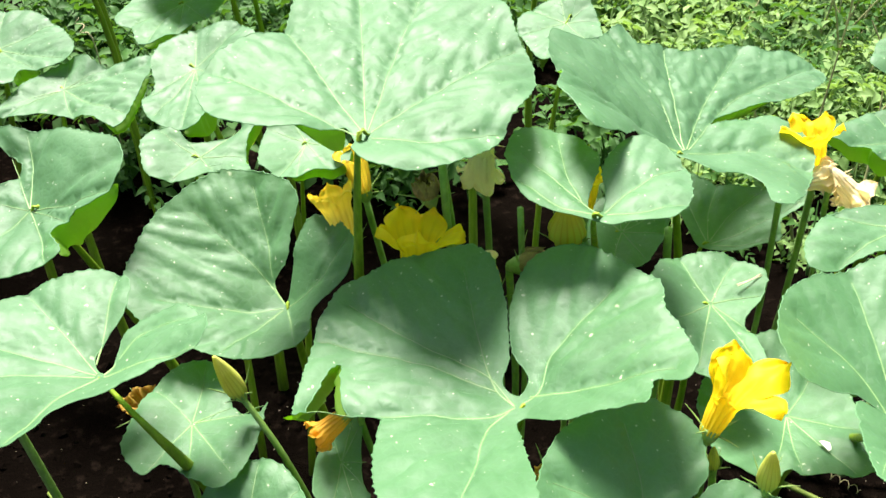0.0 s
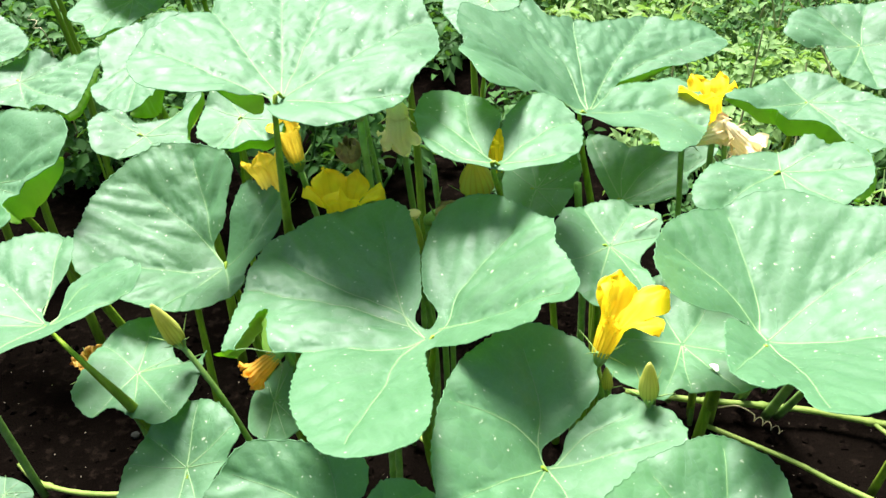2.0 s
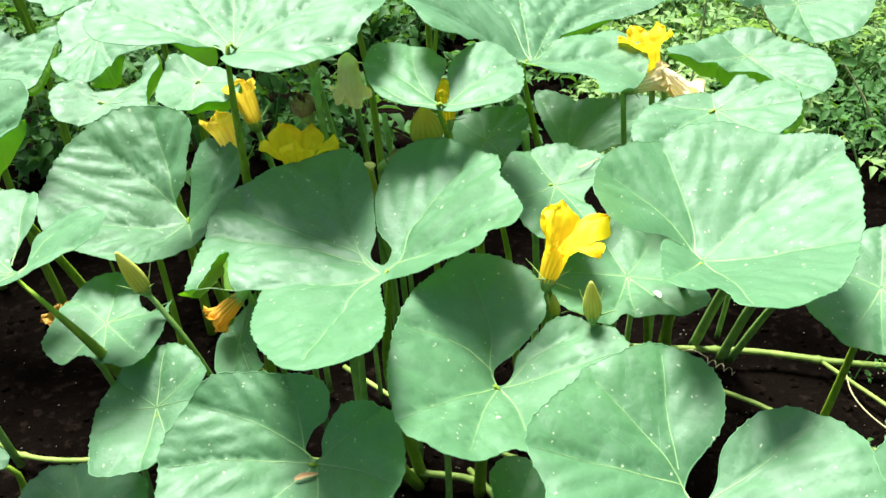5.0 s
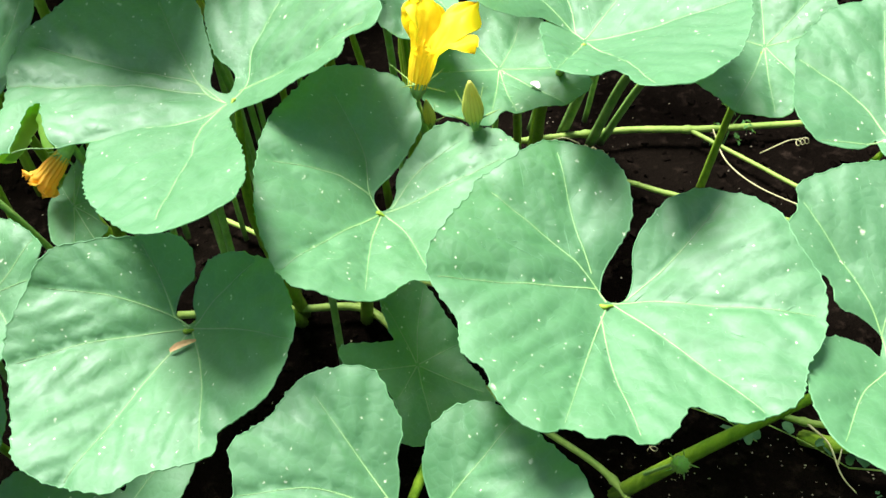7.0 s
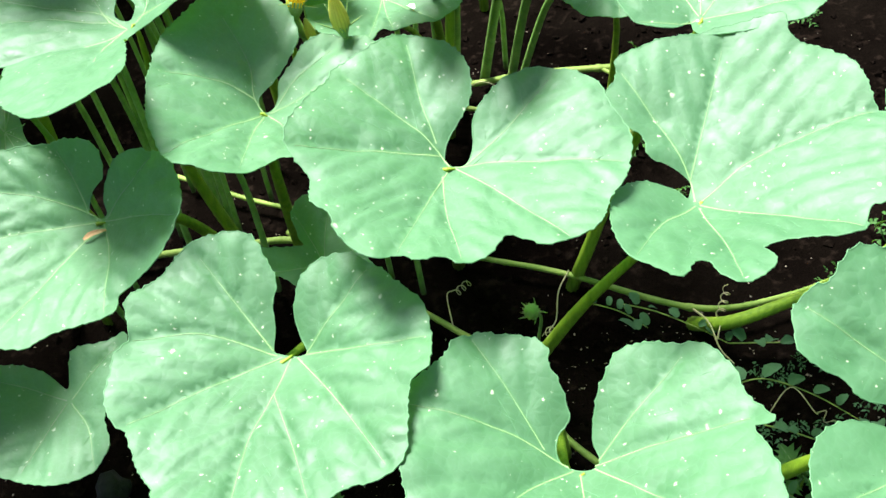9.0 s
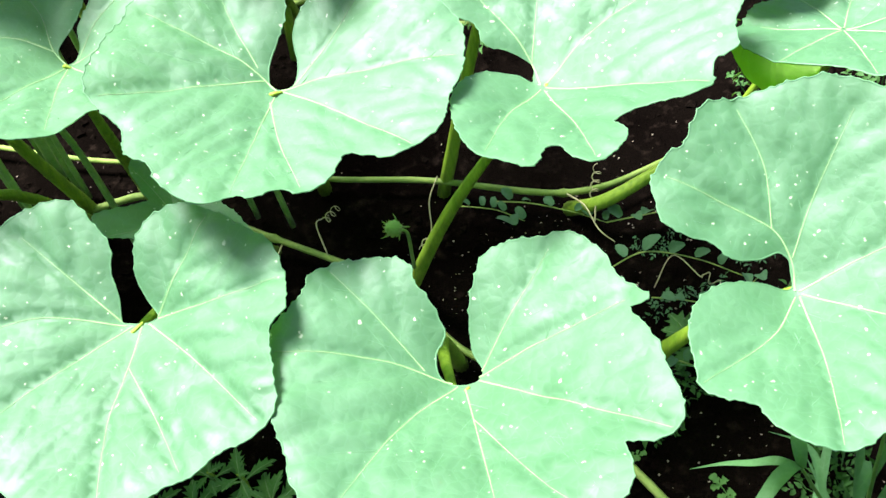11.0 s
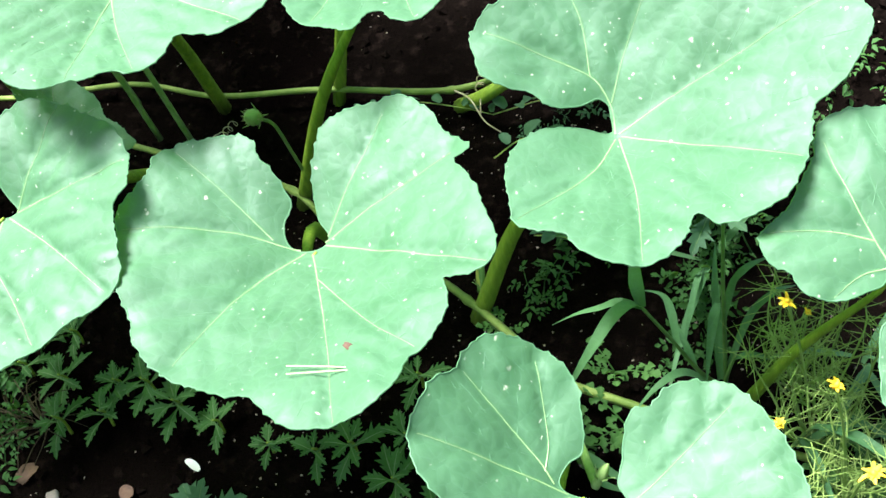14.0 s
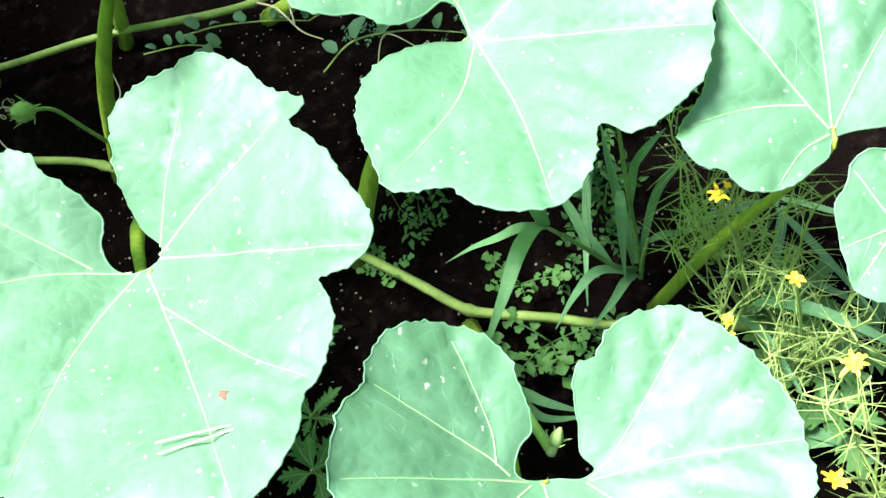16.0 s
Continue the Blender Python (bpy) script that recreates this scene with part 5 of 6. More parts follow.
trumpet((0.412, 0.930, 0.462), (0.05, 0.006, 0.010), [(200, 0.022, 40, 0.022), (128, 0.026, 30, 0.022), (56, 0.022, 50, 0.022), (344, 0.026, 30, 0.022), (272, 0.022, 40, 0.022)],
        "cream wilted flower lying over a leaf", (0.41, 0.99, 0), 0.022, 0.007, 0.010, M_WILT, 0.010, 19, 0.0034, None, 0.010, "wilted blossoms")
trumpet((0.455, 0.925, 0.474), (0.034, -0.004, -0.036), [(180, 0.022, 50, 0.026), (108, 0.026, 20, 0.024), (36, 0.022, 60, 0.026), (324, 0.026, 30, 0.024), (252, 0.022, 50, 0.026)],
        "shrivelled cream and orange flower", (0.46, 0.97, 0), 0.018, 0.007, 0.010, M_WILT, 0.010, 23, 0.0030, M_WILT, 0.010, "wilted blossoms")
blossom((0.044, 0.846, 0.498), (-0.012, -0.005, 0.05), "withered brown flower on a green stalk", 0.028, 0.002, (0.050, 0.86, 0), M_BROWN, 27, 0.6, 0.9)
trumpet((-0.020, 0.650, 0.402), (-0.030, -0.012, -0.022), [(180, 0.016, 30, 0.018), (108, 0.014, 20, 0.016), (36, 0.016, 40, 0.018), (324, 0.014, 30, 0.016), (252, 0.016, 30, 0.018)],
        "rusty orange wilted flower in the shade", (-0.01, 0.75, 0), 0.020, 0.006, 0.009, M_ORANGE, 0.005, 29, 0.003, None, 0.008, "wilted blossoms")
blossom((-0.228, 0.742, 0.318), (-0.01, -0.01, 0.04), "small orange wilted flower under a leaf", 0.034, 0.008, (-0.22, 0.79, 0), M_RUST, 31, 0.4, 0.8)
blossom((0.150, 0.640, 0.335), (0.004, -0.02, 0.04), "orange wilted petal beside a leaf edge", 0.026, 0.003, (0.16, 0.70, 0), M_RUST, 33, 0.5, 0.8)
blossom((0.128, 0.792, 0.456), (0.04, -0.008, 0.012), "brown withered flower ball on the stems", 0.036, 0.006, (0.12, 0.85, 0), M_BROWN, 37, 0.75, 0.9)
bud((0.056, 0.838, 0.553), (-0.004, 0.006, 0.05), "ribbed green bud under a large leaf", 0.044, 0.0115, (0.062, 0.81, 0), stalk=0.0038)
bud((0.301, 0.556, 0.417), (-0.004, -0.008, 0.05), "plump closed flower bud with needle sepals", 0.042, 0.0078, (0.33, 0.62, 0))
bud((0.276, 0.606, 0.385), (-0.004, -0.004, 0.04), "small closed green bud", 0.026, 0.0048, (0.30, 0.66, 0))
bud((-0.111, 0.663, 0.411), (-0.012, -0.015, 0.055), "slender yellow-green flower bud pointing upward", 0.056, 0.0085, (-0.02, 0.74, 0),
    [(-0.02, 0.70, 0.0), (-0.040, 0.650, 0.22), (-0.072, 0.650, 0.335), (-0.098, 0.659, 0.388)])
bud((0.381, 0.318, 0.250), (-0.012, -0.013, 0.022), "hairy grey-green bud on a bent stalk", 0.020, 0.0066, (0.4135, 0.4525, 0.012),
    [(0.4135, 0.4525, 0.012), (0.402, 0.387, 0.13), (0.394, 0.343, 0.21)], 0.0015, M_SEPAL, 60)
bud((0.171, 0.796, 0.482), (-0.004, -0.014, 0.05), "swollen green and orange bud about to open", 0.042, 0.0165, (0.18, 0.88, 0), mat=M_BUD_WARM)
bud((0.104, 0.806, 0.408), (0.0, -0.004, 0.05), "cut pale flower stump among stalks", 0.044, 0.009, (0.11, 0.90, 0))
bud((0.482, 0.206, 0.030), (0.01, 0.03, 0.03), "tiny green bud at a vine joint", 0.016, 0.0036, (0.482, 0.214, 0.01))
bud((0.425, -0.075, 0.195), (0.02, 0.0, 0.03), "tiny hairy bud in a leaf notch", 0.014, 0.0036, (0.45, 0.06, 0.0), mat=M_SEPAL)


def bare_stalk(top, foot, radius, label, cap=0.0):
    root = thing("flower_stalk", foot, label, "stem", "bare stalks")
    stalk_to(root, top, foot, radius, "stem", sag=0.03 * min(1.0, top[2] / 0.3))
    if cap:
        end = Vector(top) - Vector(foot)
        part("cut_end", tube([end - Vector((0, 0, 0.003)), end + Vector((0, 0, 0.002)), end + Vector((0, 0, 0.004))], [radius, cap, cap * 0.7], 14, rings=6), M_WILT, root, "pale swollen cut end")


bare_stalk((0.128, 0.800, 0.512), (0.128, 0.83, 0), 0.0030, "tall thin pale stalk standing among leaves")
bare_stalk((0.102, 0.856, 0.424), (0.105, 0.89, 0), 0.0052, "short green stalk with a pale cut end", 0.0085)
bare_stalk((0.281, 0.881, 0.440), (0.29, 0.93, 0), 0.0042, "green stub of a stalk behind a leaf")
bare_stalk((0.054, 0.905, 0.520), (0.075, 0.95, 0), 0.0028, "slender green stalk in the shade")
bare_stalk((-0.515, 0.830, 0.45), (-0.418, 0.877, 0), 0.0046, "green leaf stalk rising to the side")
bare_stalk((0.455, 0.776, 0.317), (0.502, 1.041, 0.000), 0.0050, "green stalk at the vine crown")
bare_stalk((0.514, 0.763, 0.317), (0.540, 1.017, 0.000), 0.0062, "thick leaning stalk from the vine crown")
bare_stalk((0.534, 0.723, 0.317), (0.569, 0.981, 0.000), 0.0058, "dark leaning stalk at the crown")
bare_stalk((0.571, 0.715, 0.317), (0.583, 0.978, 0.000), 0.0046, "slender leaning stalk at the crown")
bare_stalk((0.489, 0.750, 0.317), (0.581, 1.033, 0.000), 0.0034, "thin upright stalk at the crown")


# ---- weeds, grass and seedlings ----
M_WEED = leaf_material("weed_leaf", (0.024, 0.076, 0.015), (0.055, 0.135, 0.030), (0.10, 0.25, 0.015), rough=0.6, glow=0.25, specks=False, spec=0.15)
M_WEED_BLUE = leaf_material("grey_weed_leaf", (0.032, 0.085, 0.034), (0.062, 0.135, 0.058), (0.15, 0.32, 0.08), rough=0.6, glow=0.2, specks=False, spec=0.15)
# paler weed green with the sunlight on the far bed put into it
M_WEED_SUNLIT = leaf_material("sunlit_weed_leaf", (0.085, 0.17, 0.045), (0.21, 0.32, 0.11), (0.28, 0.48, 0.07), rough=0.6, glow=0.3, specks=False, spec=0.15)
M_WEED_MID = leaf_material("mid_weed_leaf", (0.036, 0.105, 0.020), (0.080, 0.175, 0.038), (0.14, 0.30, 0.03), rough=0.6, glow=0.25, specks=False, spec=0.15)
M_GRASS = leaf_material("grass_blade", (0.050, 0.135, 0.045), (0.115, 0.235, 0.090), (0.16, 0.36, 0.05), rough=0.5, glow=0.25, specks=False, spec=0.15)


def lobed_leaf(length, width, lobes, seed, droop=0.25):
    """A toothed, deeply lobed leaf along +y with a folded midrib; its teeth point forward."""
    rnd = random.Random(seed)
    n = lobes * 6
    verts, faces = [], []
    for i in range(n + 1):
        s = i / n
        body = math.sin(math.pi * min(1, s * 0.80 + 0.13)) ** 0.9 * (0.45 + 0.75 * s if lobes > 1 else 1)
        saw = (s * lobes) % 1.0
        tooth = (saw / 0.7 if saw < 0.7 else (1 - saw) / 0.3) if lobes > 1 else 0.8
        deep = 0.42 + 0.58 * tooth ** 1.2
        w = width * body * deep * (1 + 0.12 * rnd.uniform(-1, 1)) + 0.0004
        z = 0.30 * length * s - droop * length * s * s * 1.3
        fwd = 0.10 * length * tooth * body if lobes > 1 else 0
        y = length * s
        verts += [(-w, y + fwd, z + 0.40 * w), (-w * 0.45, y + fwd * 0.4, z + 0.22 * w), (0, y, z), (w * 0.45, y + fwd * 0.4, z + 0.22 * w), (w, y + fwd, z + 0.40 * w)]
    for i in range(n):
        for k in range(4):
            faces.append((5 * i + k, 5 * i + k + 1, 5 * i + 6 + k, 5 * i + 5 + k))
    return verts, [], faces


def toothed_leaf(length, width, seed, droop=0.3):
    """A pointed leaf along +y, narrow at its foot, with a few large teeth that point forward."""
    rnd = random.Random(seed)
    form = [(0.0, 0.10, 0), (0.2, 0.18, 0), (0.34, 0.34, 0), (0.45, 0.80, 0.07), (0.48, 0.36, 0), (0.6, 0.98, 0.08), (0.64, 0.42, 0), (0.77, 0.70, 0.07), (0.81, 0.28, 0), (0.9, 0.26, 0.02), (1.0, 0.02, 0)]
    verts, faces = [], []
    for s, w, fwd in form:
        z = length * (0.35 * s - droop * 1.3 * s * s)
        l, r = width * w * rnd.uniform(0.85, 1.15), width * w * rnd.uniform(0.85, 1.15)
        y = length * s
        verts += [(-l, y + fwd * length, z + 0.35 * l - 0.1 * fwd * length), (-l * 0.4, y + fwd * length * 0.3, z + 0.2 * l), (0, y, z), (r * 0.4, y + fwd * length * 0.3, z + 0.2 * r), (r, y + fwd * length, z + 0.35 * r - 0.1 * fwd * length)]
    for i in range(len(form) - 1):
        for k in range(4):
            faces.append((5 * i + k, 5 * i + k + 1, 5 * i + 6 + k, 5 * i + 5 + k))
    rib = tube([(0, 0, 0.0006), (0, length * 0.5, length * (0.175 - droop * 0.325) + 0.0006), (0, length * 0.95, length * (0.33 - droop * 1.17) + 0.0004)], [0.0006, 0.0005, 0.0002], 5, rings=8)
    return (verts, [], faces), rib


def seedling(x, y, size, leaves, label, mat, lobes=4, seed=0, tall=0.6, slim=0.28):
    rnd = random.Random(seed)
    root = thing("weed", (x, y, 0), label, "weed", "weeds on the soil")
    part("stem", tube([(0, 0, -0.005), (0.003, 0.002, size * tall * 0.5), (0, 0, size * tall)], [0.0018, 0.0014, 0.0009], 7, rings=8), M_STALK, root)
    blade, rib = toothed_leaf(size, size * slim * 1.25, seed)
    first = None
    for k in range(leaves):
        a = k * 137.5 + rnd.uniform(-20, 20)
        up = k / leaves
        m = Matrix.Translation((0, 0, size * tall * (0.35 + 0.65 * up))) @ pose(0, 0, 0, rnd.uniform(-8, 12) + 32 * up * up, rnd.uniform(-15, 15), a) @ Matrix.Scale(1.0 - 0.5 * up + rnd.uniform(-0.1, 0.1), 4)
        if first is None:
            leaf = first = part("leaf", blade, mat, root)
            midrib = part("midrib", rib, M_RIB, leaf, "pale leaf midrib")
        else:
            leaf = new("leaf", first.data)
            leaf.parent = root
            new("midrib", midrib.data).parent = leaf
        leaf.matrix_basis = m
    return root


M_RIB = plain_material("weed_midrib", (0.10, 0.19, 0.05), (0.16, 0.26, 0.08), 0.6, 80, 0.2, 0.001, 0.15)
for i, (x, y, size, n, tall) in enumerate([(0.093, 0.397, 0.040, 9, 0.7), (0.181, 0.292, 0.042, 9, 0.7), (0.140, 0.352, 0.038, 8, 0.8), (0.237, 0.201, 0.026, 9, 0.6), (0.300, 0.149, 0.042, 8, 0.6),
                                           (0.345, 0.125, 0.036, 8, 0.7), (0.385, 0.170, 0.034, 7, 0.7), (0.062, 0.44, 0.036, 7, 0.8), (0.12, 0.445, 0.034, 7, 0.7), (0.33, 0.05, 0.034, 7, 0.7),
                                           (0.165, 0.330, 0.040, 8, 0.9), (0.115, 0.330, 0.036, 8, 0.8), (0.205, 0.250, 0.034, 8, 0.7), (0.075, 0.350, 0.038, 8, 0.9), (0.270, 0.165, 0.032, 7, 0.7), (0.315, 0.095, 0.038, 8, 0.7)]):
    seedling(x, y, size, n, "dark green seedling with deeply toothed leaves", M_WEED, 3, 40 + i, tall, 0.21)
seedling(0.152, 0.170, 0.052, 8, "grey-green weed with broad toothed leaves", M_WEED_BLUE, 4, 61, 0.3, 0.30)
seedling(0.197, 0.122, 0.050, 7, "grey-green toothed weed rosette", M_WEED_BLUE, 4, 62, 0.3, 0.30)
seedling(0.690, 0.130, 0.060, 9, "small leafy weed with narrow toothed leaves", M_WEED_BLUE, 3, 63, 1.4, 0.2)
seedling(0.602, 0.222, 0.040, 8, "tiny toothed seedling on bare soil", M_WEED, 3, 64, 0.6)
seedling(0.64, 0.20, 0.045, 8, "small green seedling beside a vine", M_WEED, 3, 65, 0.7)


def creeper(points, label, seed, size=0.016, mat=None):
    """A thin trailing stem with small paired leaves."""
    rnd = random.Random(seed)
    base = Vector(points[0])
    root = thing("bindweed", base, label, "weed", "creepers on the soil")
    pts = [Vector(p) - base for p in points]
    part("stem", tube(pts, [0.0009, 0.0008, 0.0006], 5, rings=24), M_VINE, root)
    run = spline(pts, 6)
    first = None
    for i, p in enumerate(run[1:]):
        m = Matrix.Translation(p + Vector((0, 0, 0.004))) @ pose(0, 0, 0, rnd.uniform(10, 50), rnd.uniform(-20, 20), rnd.uniform(0, 360)) @ Matrix.Scale(rnd.uniform(0.6, 1.15), 4)
        if first is None:
            first = part("leaf", lobed_leaf(size * 1.35, size * 0.5, 1, seed, 0.35), mat or M_WEED_BLUE, root)
            first.matrix_basis = m
        else:
            ob = new("leaf", first.data)
            ob.parent = root
            ob.matrix_basis = m


creeper([(0.535, 0.50, 0.012), (0.565, 0.465, 0.02), (0.60, 0.43, 0.012), (0.62, 0.40, 0.01)], "creeping weed with small oval leaves by the vine", 71, 0.011)
creeper([(0.585, 0.345, 0.012), (0.62, 0.33, 0.03), (0.66, 0.30, 0.02), (0.69, 0.26, 0.01)], "bindweed seedling with pale pointed leaves", 72, 0.016)
creeper([(0.60, 0.29, 0.012), (0.61, 0.265, 0.03), (0.65, 0.24, 0.02), (0.70, 0.25, 0.012)], "small creeping weed on dark soil", 73, 0.014)
creeper([(0.50, 0.52, 0.01), (0.53, 0.485, 0.015), (0.55, 0.455, 0.01)], "tiny creeping seedlings on the soil", 74, 0.011)
creeper([(0.62, 0.40, 0.01), (0.66, 0.375, 0.02), (0.72, 0.36, 0.01)], "creeping weed under a large leaf", 75, 0.014)
creeper([(0.56, 0.235, 0.01), (0.575, 0.20, 0.03), (0.60, 0.17, 0.012)], "short weed runner with round leaves", 76, 0.013)


def fern_seedling(x, y, size, label, seed, mat=None):
    """A seedling with divided leaves made of many small leaflets."""
    rnd = random.Random(seed)
    root = thing("seedling", (x, y, 0), label, "seedling", "seedlings with divided leaves")
    leaflets = [lobed_leaf(size * 0.30, size * w, 2, seed + k, 0.35) for k, w in enumerate((0.13, 0.16, 0.18))]
    for k in range(4):
        m = pose(0, 0, 0.004, 20 + 12 * (k % 3), 0, k * 77 + rnd.uniform(-25, 25)) @ Matrix.Scale(rnd.uniform(0.7, 1.1), 4)
        meshes = [tube([(0, 0, 0), (0, size * 0.5, size * 0.12), (0, size, 0.0)], [0.0008, 0.0007, 0.0003], 5, rings=6)]
        for i in range(3):
            for s in (-1, 1):
                y0 = size * (0.34 + 0.22 * i + rnd.uniform(-0.05, 0.05))
                meshes.append(moved(rnd.choice(leaflets), pose(0, y0, size * 0.09, rnd.uniform(-20, 20), rnd.uniform(-20, 20), -s * rnd.uniform(45, 75)) @ Matrix.Scale(rnd.uniform(0.6, 1.05), 4)))
        meshes.append(moved(leaflets[2], pose(0, size * 0.86, 0.0, 0, 0, rnd.uniform(-15, 15))))
        part("leaf", joined(*meshes), mat or M_WEED_MID, root).matrix_basis = m


fern_seedling(0.530, 0.068, 0.038, "seedling with rounded divided leaves beside grass", 81)
fern_seedling(0.506, 0.018, 0.042, "leafy divided seedling under the vine", 84)
fern_seedling(0.470, 0.025, 0.036, "divided seedling in a leaf notch", 85)
fern_seedling(0.52, -0.03, 0.042, "feathery seedling near the vine", 86)
fern_seedling(0.475, 0.165, 0.03, "tiny divided seedling on bare soil", 87)


def grass_blade(length, width, arch, seed):
    n = 14
    verts, faces = [], []
    for i in range(n + 1):
        s = i / n
        w = width * min(1, 0.45 + 2.2 * s) * (1 - s ** 2.2) + 0.0003
        y = length * (s - 0.30 * arch * s * s)
        z = length * (0.95 * s * (1 - 0.35 * arch) - arch * 0.75 * s ** 2.4)
        verts += [(-w, y, z + 0.35 * w), (0, y, z), (w, y, z + 0.35 * w)]
    for i in range(n):
        for k in range(2):
            faces.append((3 * i + k, 3 * i + k + 1, 3 * i + 4 + k, 3 * i + 3 + k))
    return verts, [], faces


def grass_tuft(x, y, blades, label, seed):
    rnd = random.Random(seed)
    root = thing("grass_tuft", (x, y, 0), label, "grass", "tufts of grass")
    for k, (length, width, arch, turn, tip) in enumerate(blades):
        ob = part("blade", grass_blade(length, width, arch, seed + k), M_GRASS, root)
        ob.matrix_basis = pose(rnd.uniform(-0.008, 0.008), rnd.uniform(-0.008, 0.008), 0, tip, 0, turn)


def wild_blades(n, seed, lo, hi, wide):
    rnd = random.Random(seed)
    return [(rnd.uniform(lo, hi), rnd.uniform(0.5, 1.0) * wide, rnd.uniform(0.2, 1.0), rnd.uniform(0, 360), rnd.uniform(-8, 10)) for _ in range(n)]


def arched_blade(points, width, twist=0.0):
    """A grass leaf along a curved line: folded at its midrib, tapering to a point."""
    line = spline([Vector(p) for p in points], 22)
    verts, faces = [], []
    n = len(line) - 1
    for i, p in enumerate(line):
        s = i / n
        along = (line[min(i + 1, n)] - line[max(i - 1, 0)]).normalized()
        across = along.cross(Vector((0, 0, 1)))
        across = across.normalized() if across.length > 0.05 else Vector((1, 0, 0))
        across = Matrix.Rotation(radians(twist * s), 3, along) @ across
        up = across.cross(along)
        w = width * 0.82 * min(1, 0.5 + 1.4 * s) * (1 - s ** 2.0) + 0.0003
        verts += [tuple(p - across * w + up * w * 0.3), tuple(p - across * w * 0.5 + up * w * 0.1), tuple(p), tuple(p + across * w * 0.5 + up * w * 0.1), tuple(p + across * w + up * w * 0.3)]
    for i in range(n):
        for k in range(4):
            faces.append((5 * i + k, 5 * i + k + 1, 5 * i + 6 + k, 5 * i + 5 + k))
    return verts, [], faces


def grass_plant(culm, blades, label):
    """A grass with one jointed culm and long blades that leave it at its joints."""
    base = Vector(culm[0])
    root = thing("grass_plant", base, label, "grass", "grass plants")
    part("culm", tube([Vector(p) - base for p in culm], [0.0020, 0.0017, 0.0012], 7, rings=16), M_CULM, root, "pale green grass stem")
    for line, width, twist in blades:
        part("blade", arched_blade([Vector(p) - base for p in line], width, twist), M_GRASS, root)
    return root


M_CULM = plain_material("grass_culm", (0.08, 0.17, 0.03), (0.16, 0.27, 0.06), 0.55, 60, 0.3, 0.001, 0.2)
grass_plant([(0.595, 0.002, 0.0), (0.572, 0.003, 0.05), (0.551, 0.011, 0.115), (0.529, 0.015, 0.181)],
            [([(0.529, 0.015, 0.181), (0.518, 0.013, 0.198), (0.500, 0.008, 0.206), (0.477, 0.001, 0.199), (0.455, 0.002, 0.168), (0.440, 0.008, 0.125)], 0.0072, 15),
             ([(0.529, 0.015, 0.181), (0.517, 0.025, 0.187), (0.508, 0.038, 0.172), (0.498, 0.057, 0.150), (0.486, 0.079, 0.118)], 0.0050, 10),
             ([(0.529, 0.015, 0.181), (0.532, 0.023, 0.198), (0.544, 0.042, 0.196), (0.567, 0.088, 0.160)], 0.0068, -25),
             ([(0.555, 0.010, 0.105), (0.566, 0.030, 0.115), (0.575, 0.054, 0.104), (0.574, 0.090, 0.070)], 0.0046, 20),
             ([(0.568, 0.004, 0.060), (0.571, 0.022, 0.075), (0.583, 0.056, 0.070)], 0.0040, 25)],
            "broad-bladed green grass with an arching leaf")
grass_plant([(0.597, 0.000, 0.0), (0.599, 0.006, 0.08), (0.598, 0.008, 0.15), (0.600, 0.012, 0.24)],
            [([(0.594, 0.004, 0.01), (0.605, 0.021, 0.06), (0.618, 0.040, 0.10), (0.634, 0.058, 0.118)], 0.0055, 25),
             ([(0.600, 0.008, 0.10), (0.608, 0.008, 0.14), (0.617, 0.004, 0.160), (0.640, 0.006, 0.150)], 0.0050, 20),
             ([(0.600, 0.016, 0.112), (0.588, 0.006, 0.117), (0.577, -0.002, 0.090), (0.568, -0.008, 0.045)], 0.0052, 10),
             ([(0.596, 0.000, 0.02), (0.618, 0.000, 0.09), (0.636, -0.007, 0.12), (0.660, -0.006, 0.105)], 0.0046, 20)],
            "upright grass with a thin pale culm")
grass_plant([(0.590, -0.004, 0.0), (0.594, -0.004, 0.03), (0.600, -0.006, 0.06)],
            [([(0.588, -0.002, 0.010), (0.562, 0.010, 0.050), (0.535, 0.010, 0.060), (0.508, 0.010, 0.045)], 0.0060, 20),
             ([(0.588, -0.003, 0.010), (0.568, -0.008, 0.042), (0.547, -0.012, 0.050), (0.528, -0.006, 0.028)], 0.0050, -20),
             ([(0.600, -0.006, 0.055), (0.608, -0.016, 0.066), (0.626, -0.026, 0.050)], 0.0040, 20)],
            "low grass with spreading dark blades")
grass_plant([(0.584, -0.078, 0.0), (0.586, -0.090, 0.06), (0.588, -0.100, 0.10)],
            [([(0.588, -0.100, 0.10), (0.591, -0.122, 0.125), (0.596, -0.145, 0.131), (0.605, -0.178, 0.120), (0.614, -0.215, 0.085)], 0.0056, 10),
             ([(0.586, -0.092, 0.07), (0.575, -0.12, 0.085), (0.560, -0.16, 0.07)], 0.0050, -20),
             ([(0.586, -0.09, 0.05), (0.612, -0.11, 0.09), (0.640, -0.13, 0.07)], 0.0046, 30)],
            "grass with a long pale blade among flowers")
grass_plant([(0.455, 0.015, 0.0), (0.456, 0.012, 0.02), (0.457, 0.010, 0.04)],
            [([(0.457, 0.010, 0.035), (0.459, -0.018, 0.052), (0.474, -0.044, 0.035)], 0.0052, 20),
             ([(0.456, 0.010, 0.03), (0.450, -0.025, 0.050), (0.478, -0.050, 0.030)], 0.0046, -20)],
            "few dark grass blades beside a leaf edge")
grass_tuft(0.670, 0.110, wild_blades(4, 93, 0.10, 0.22, 0.005), "upright tuft of narrow grass", 93)
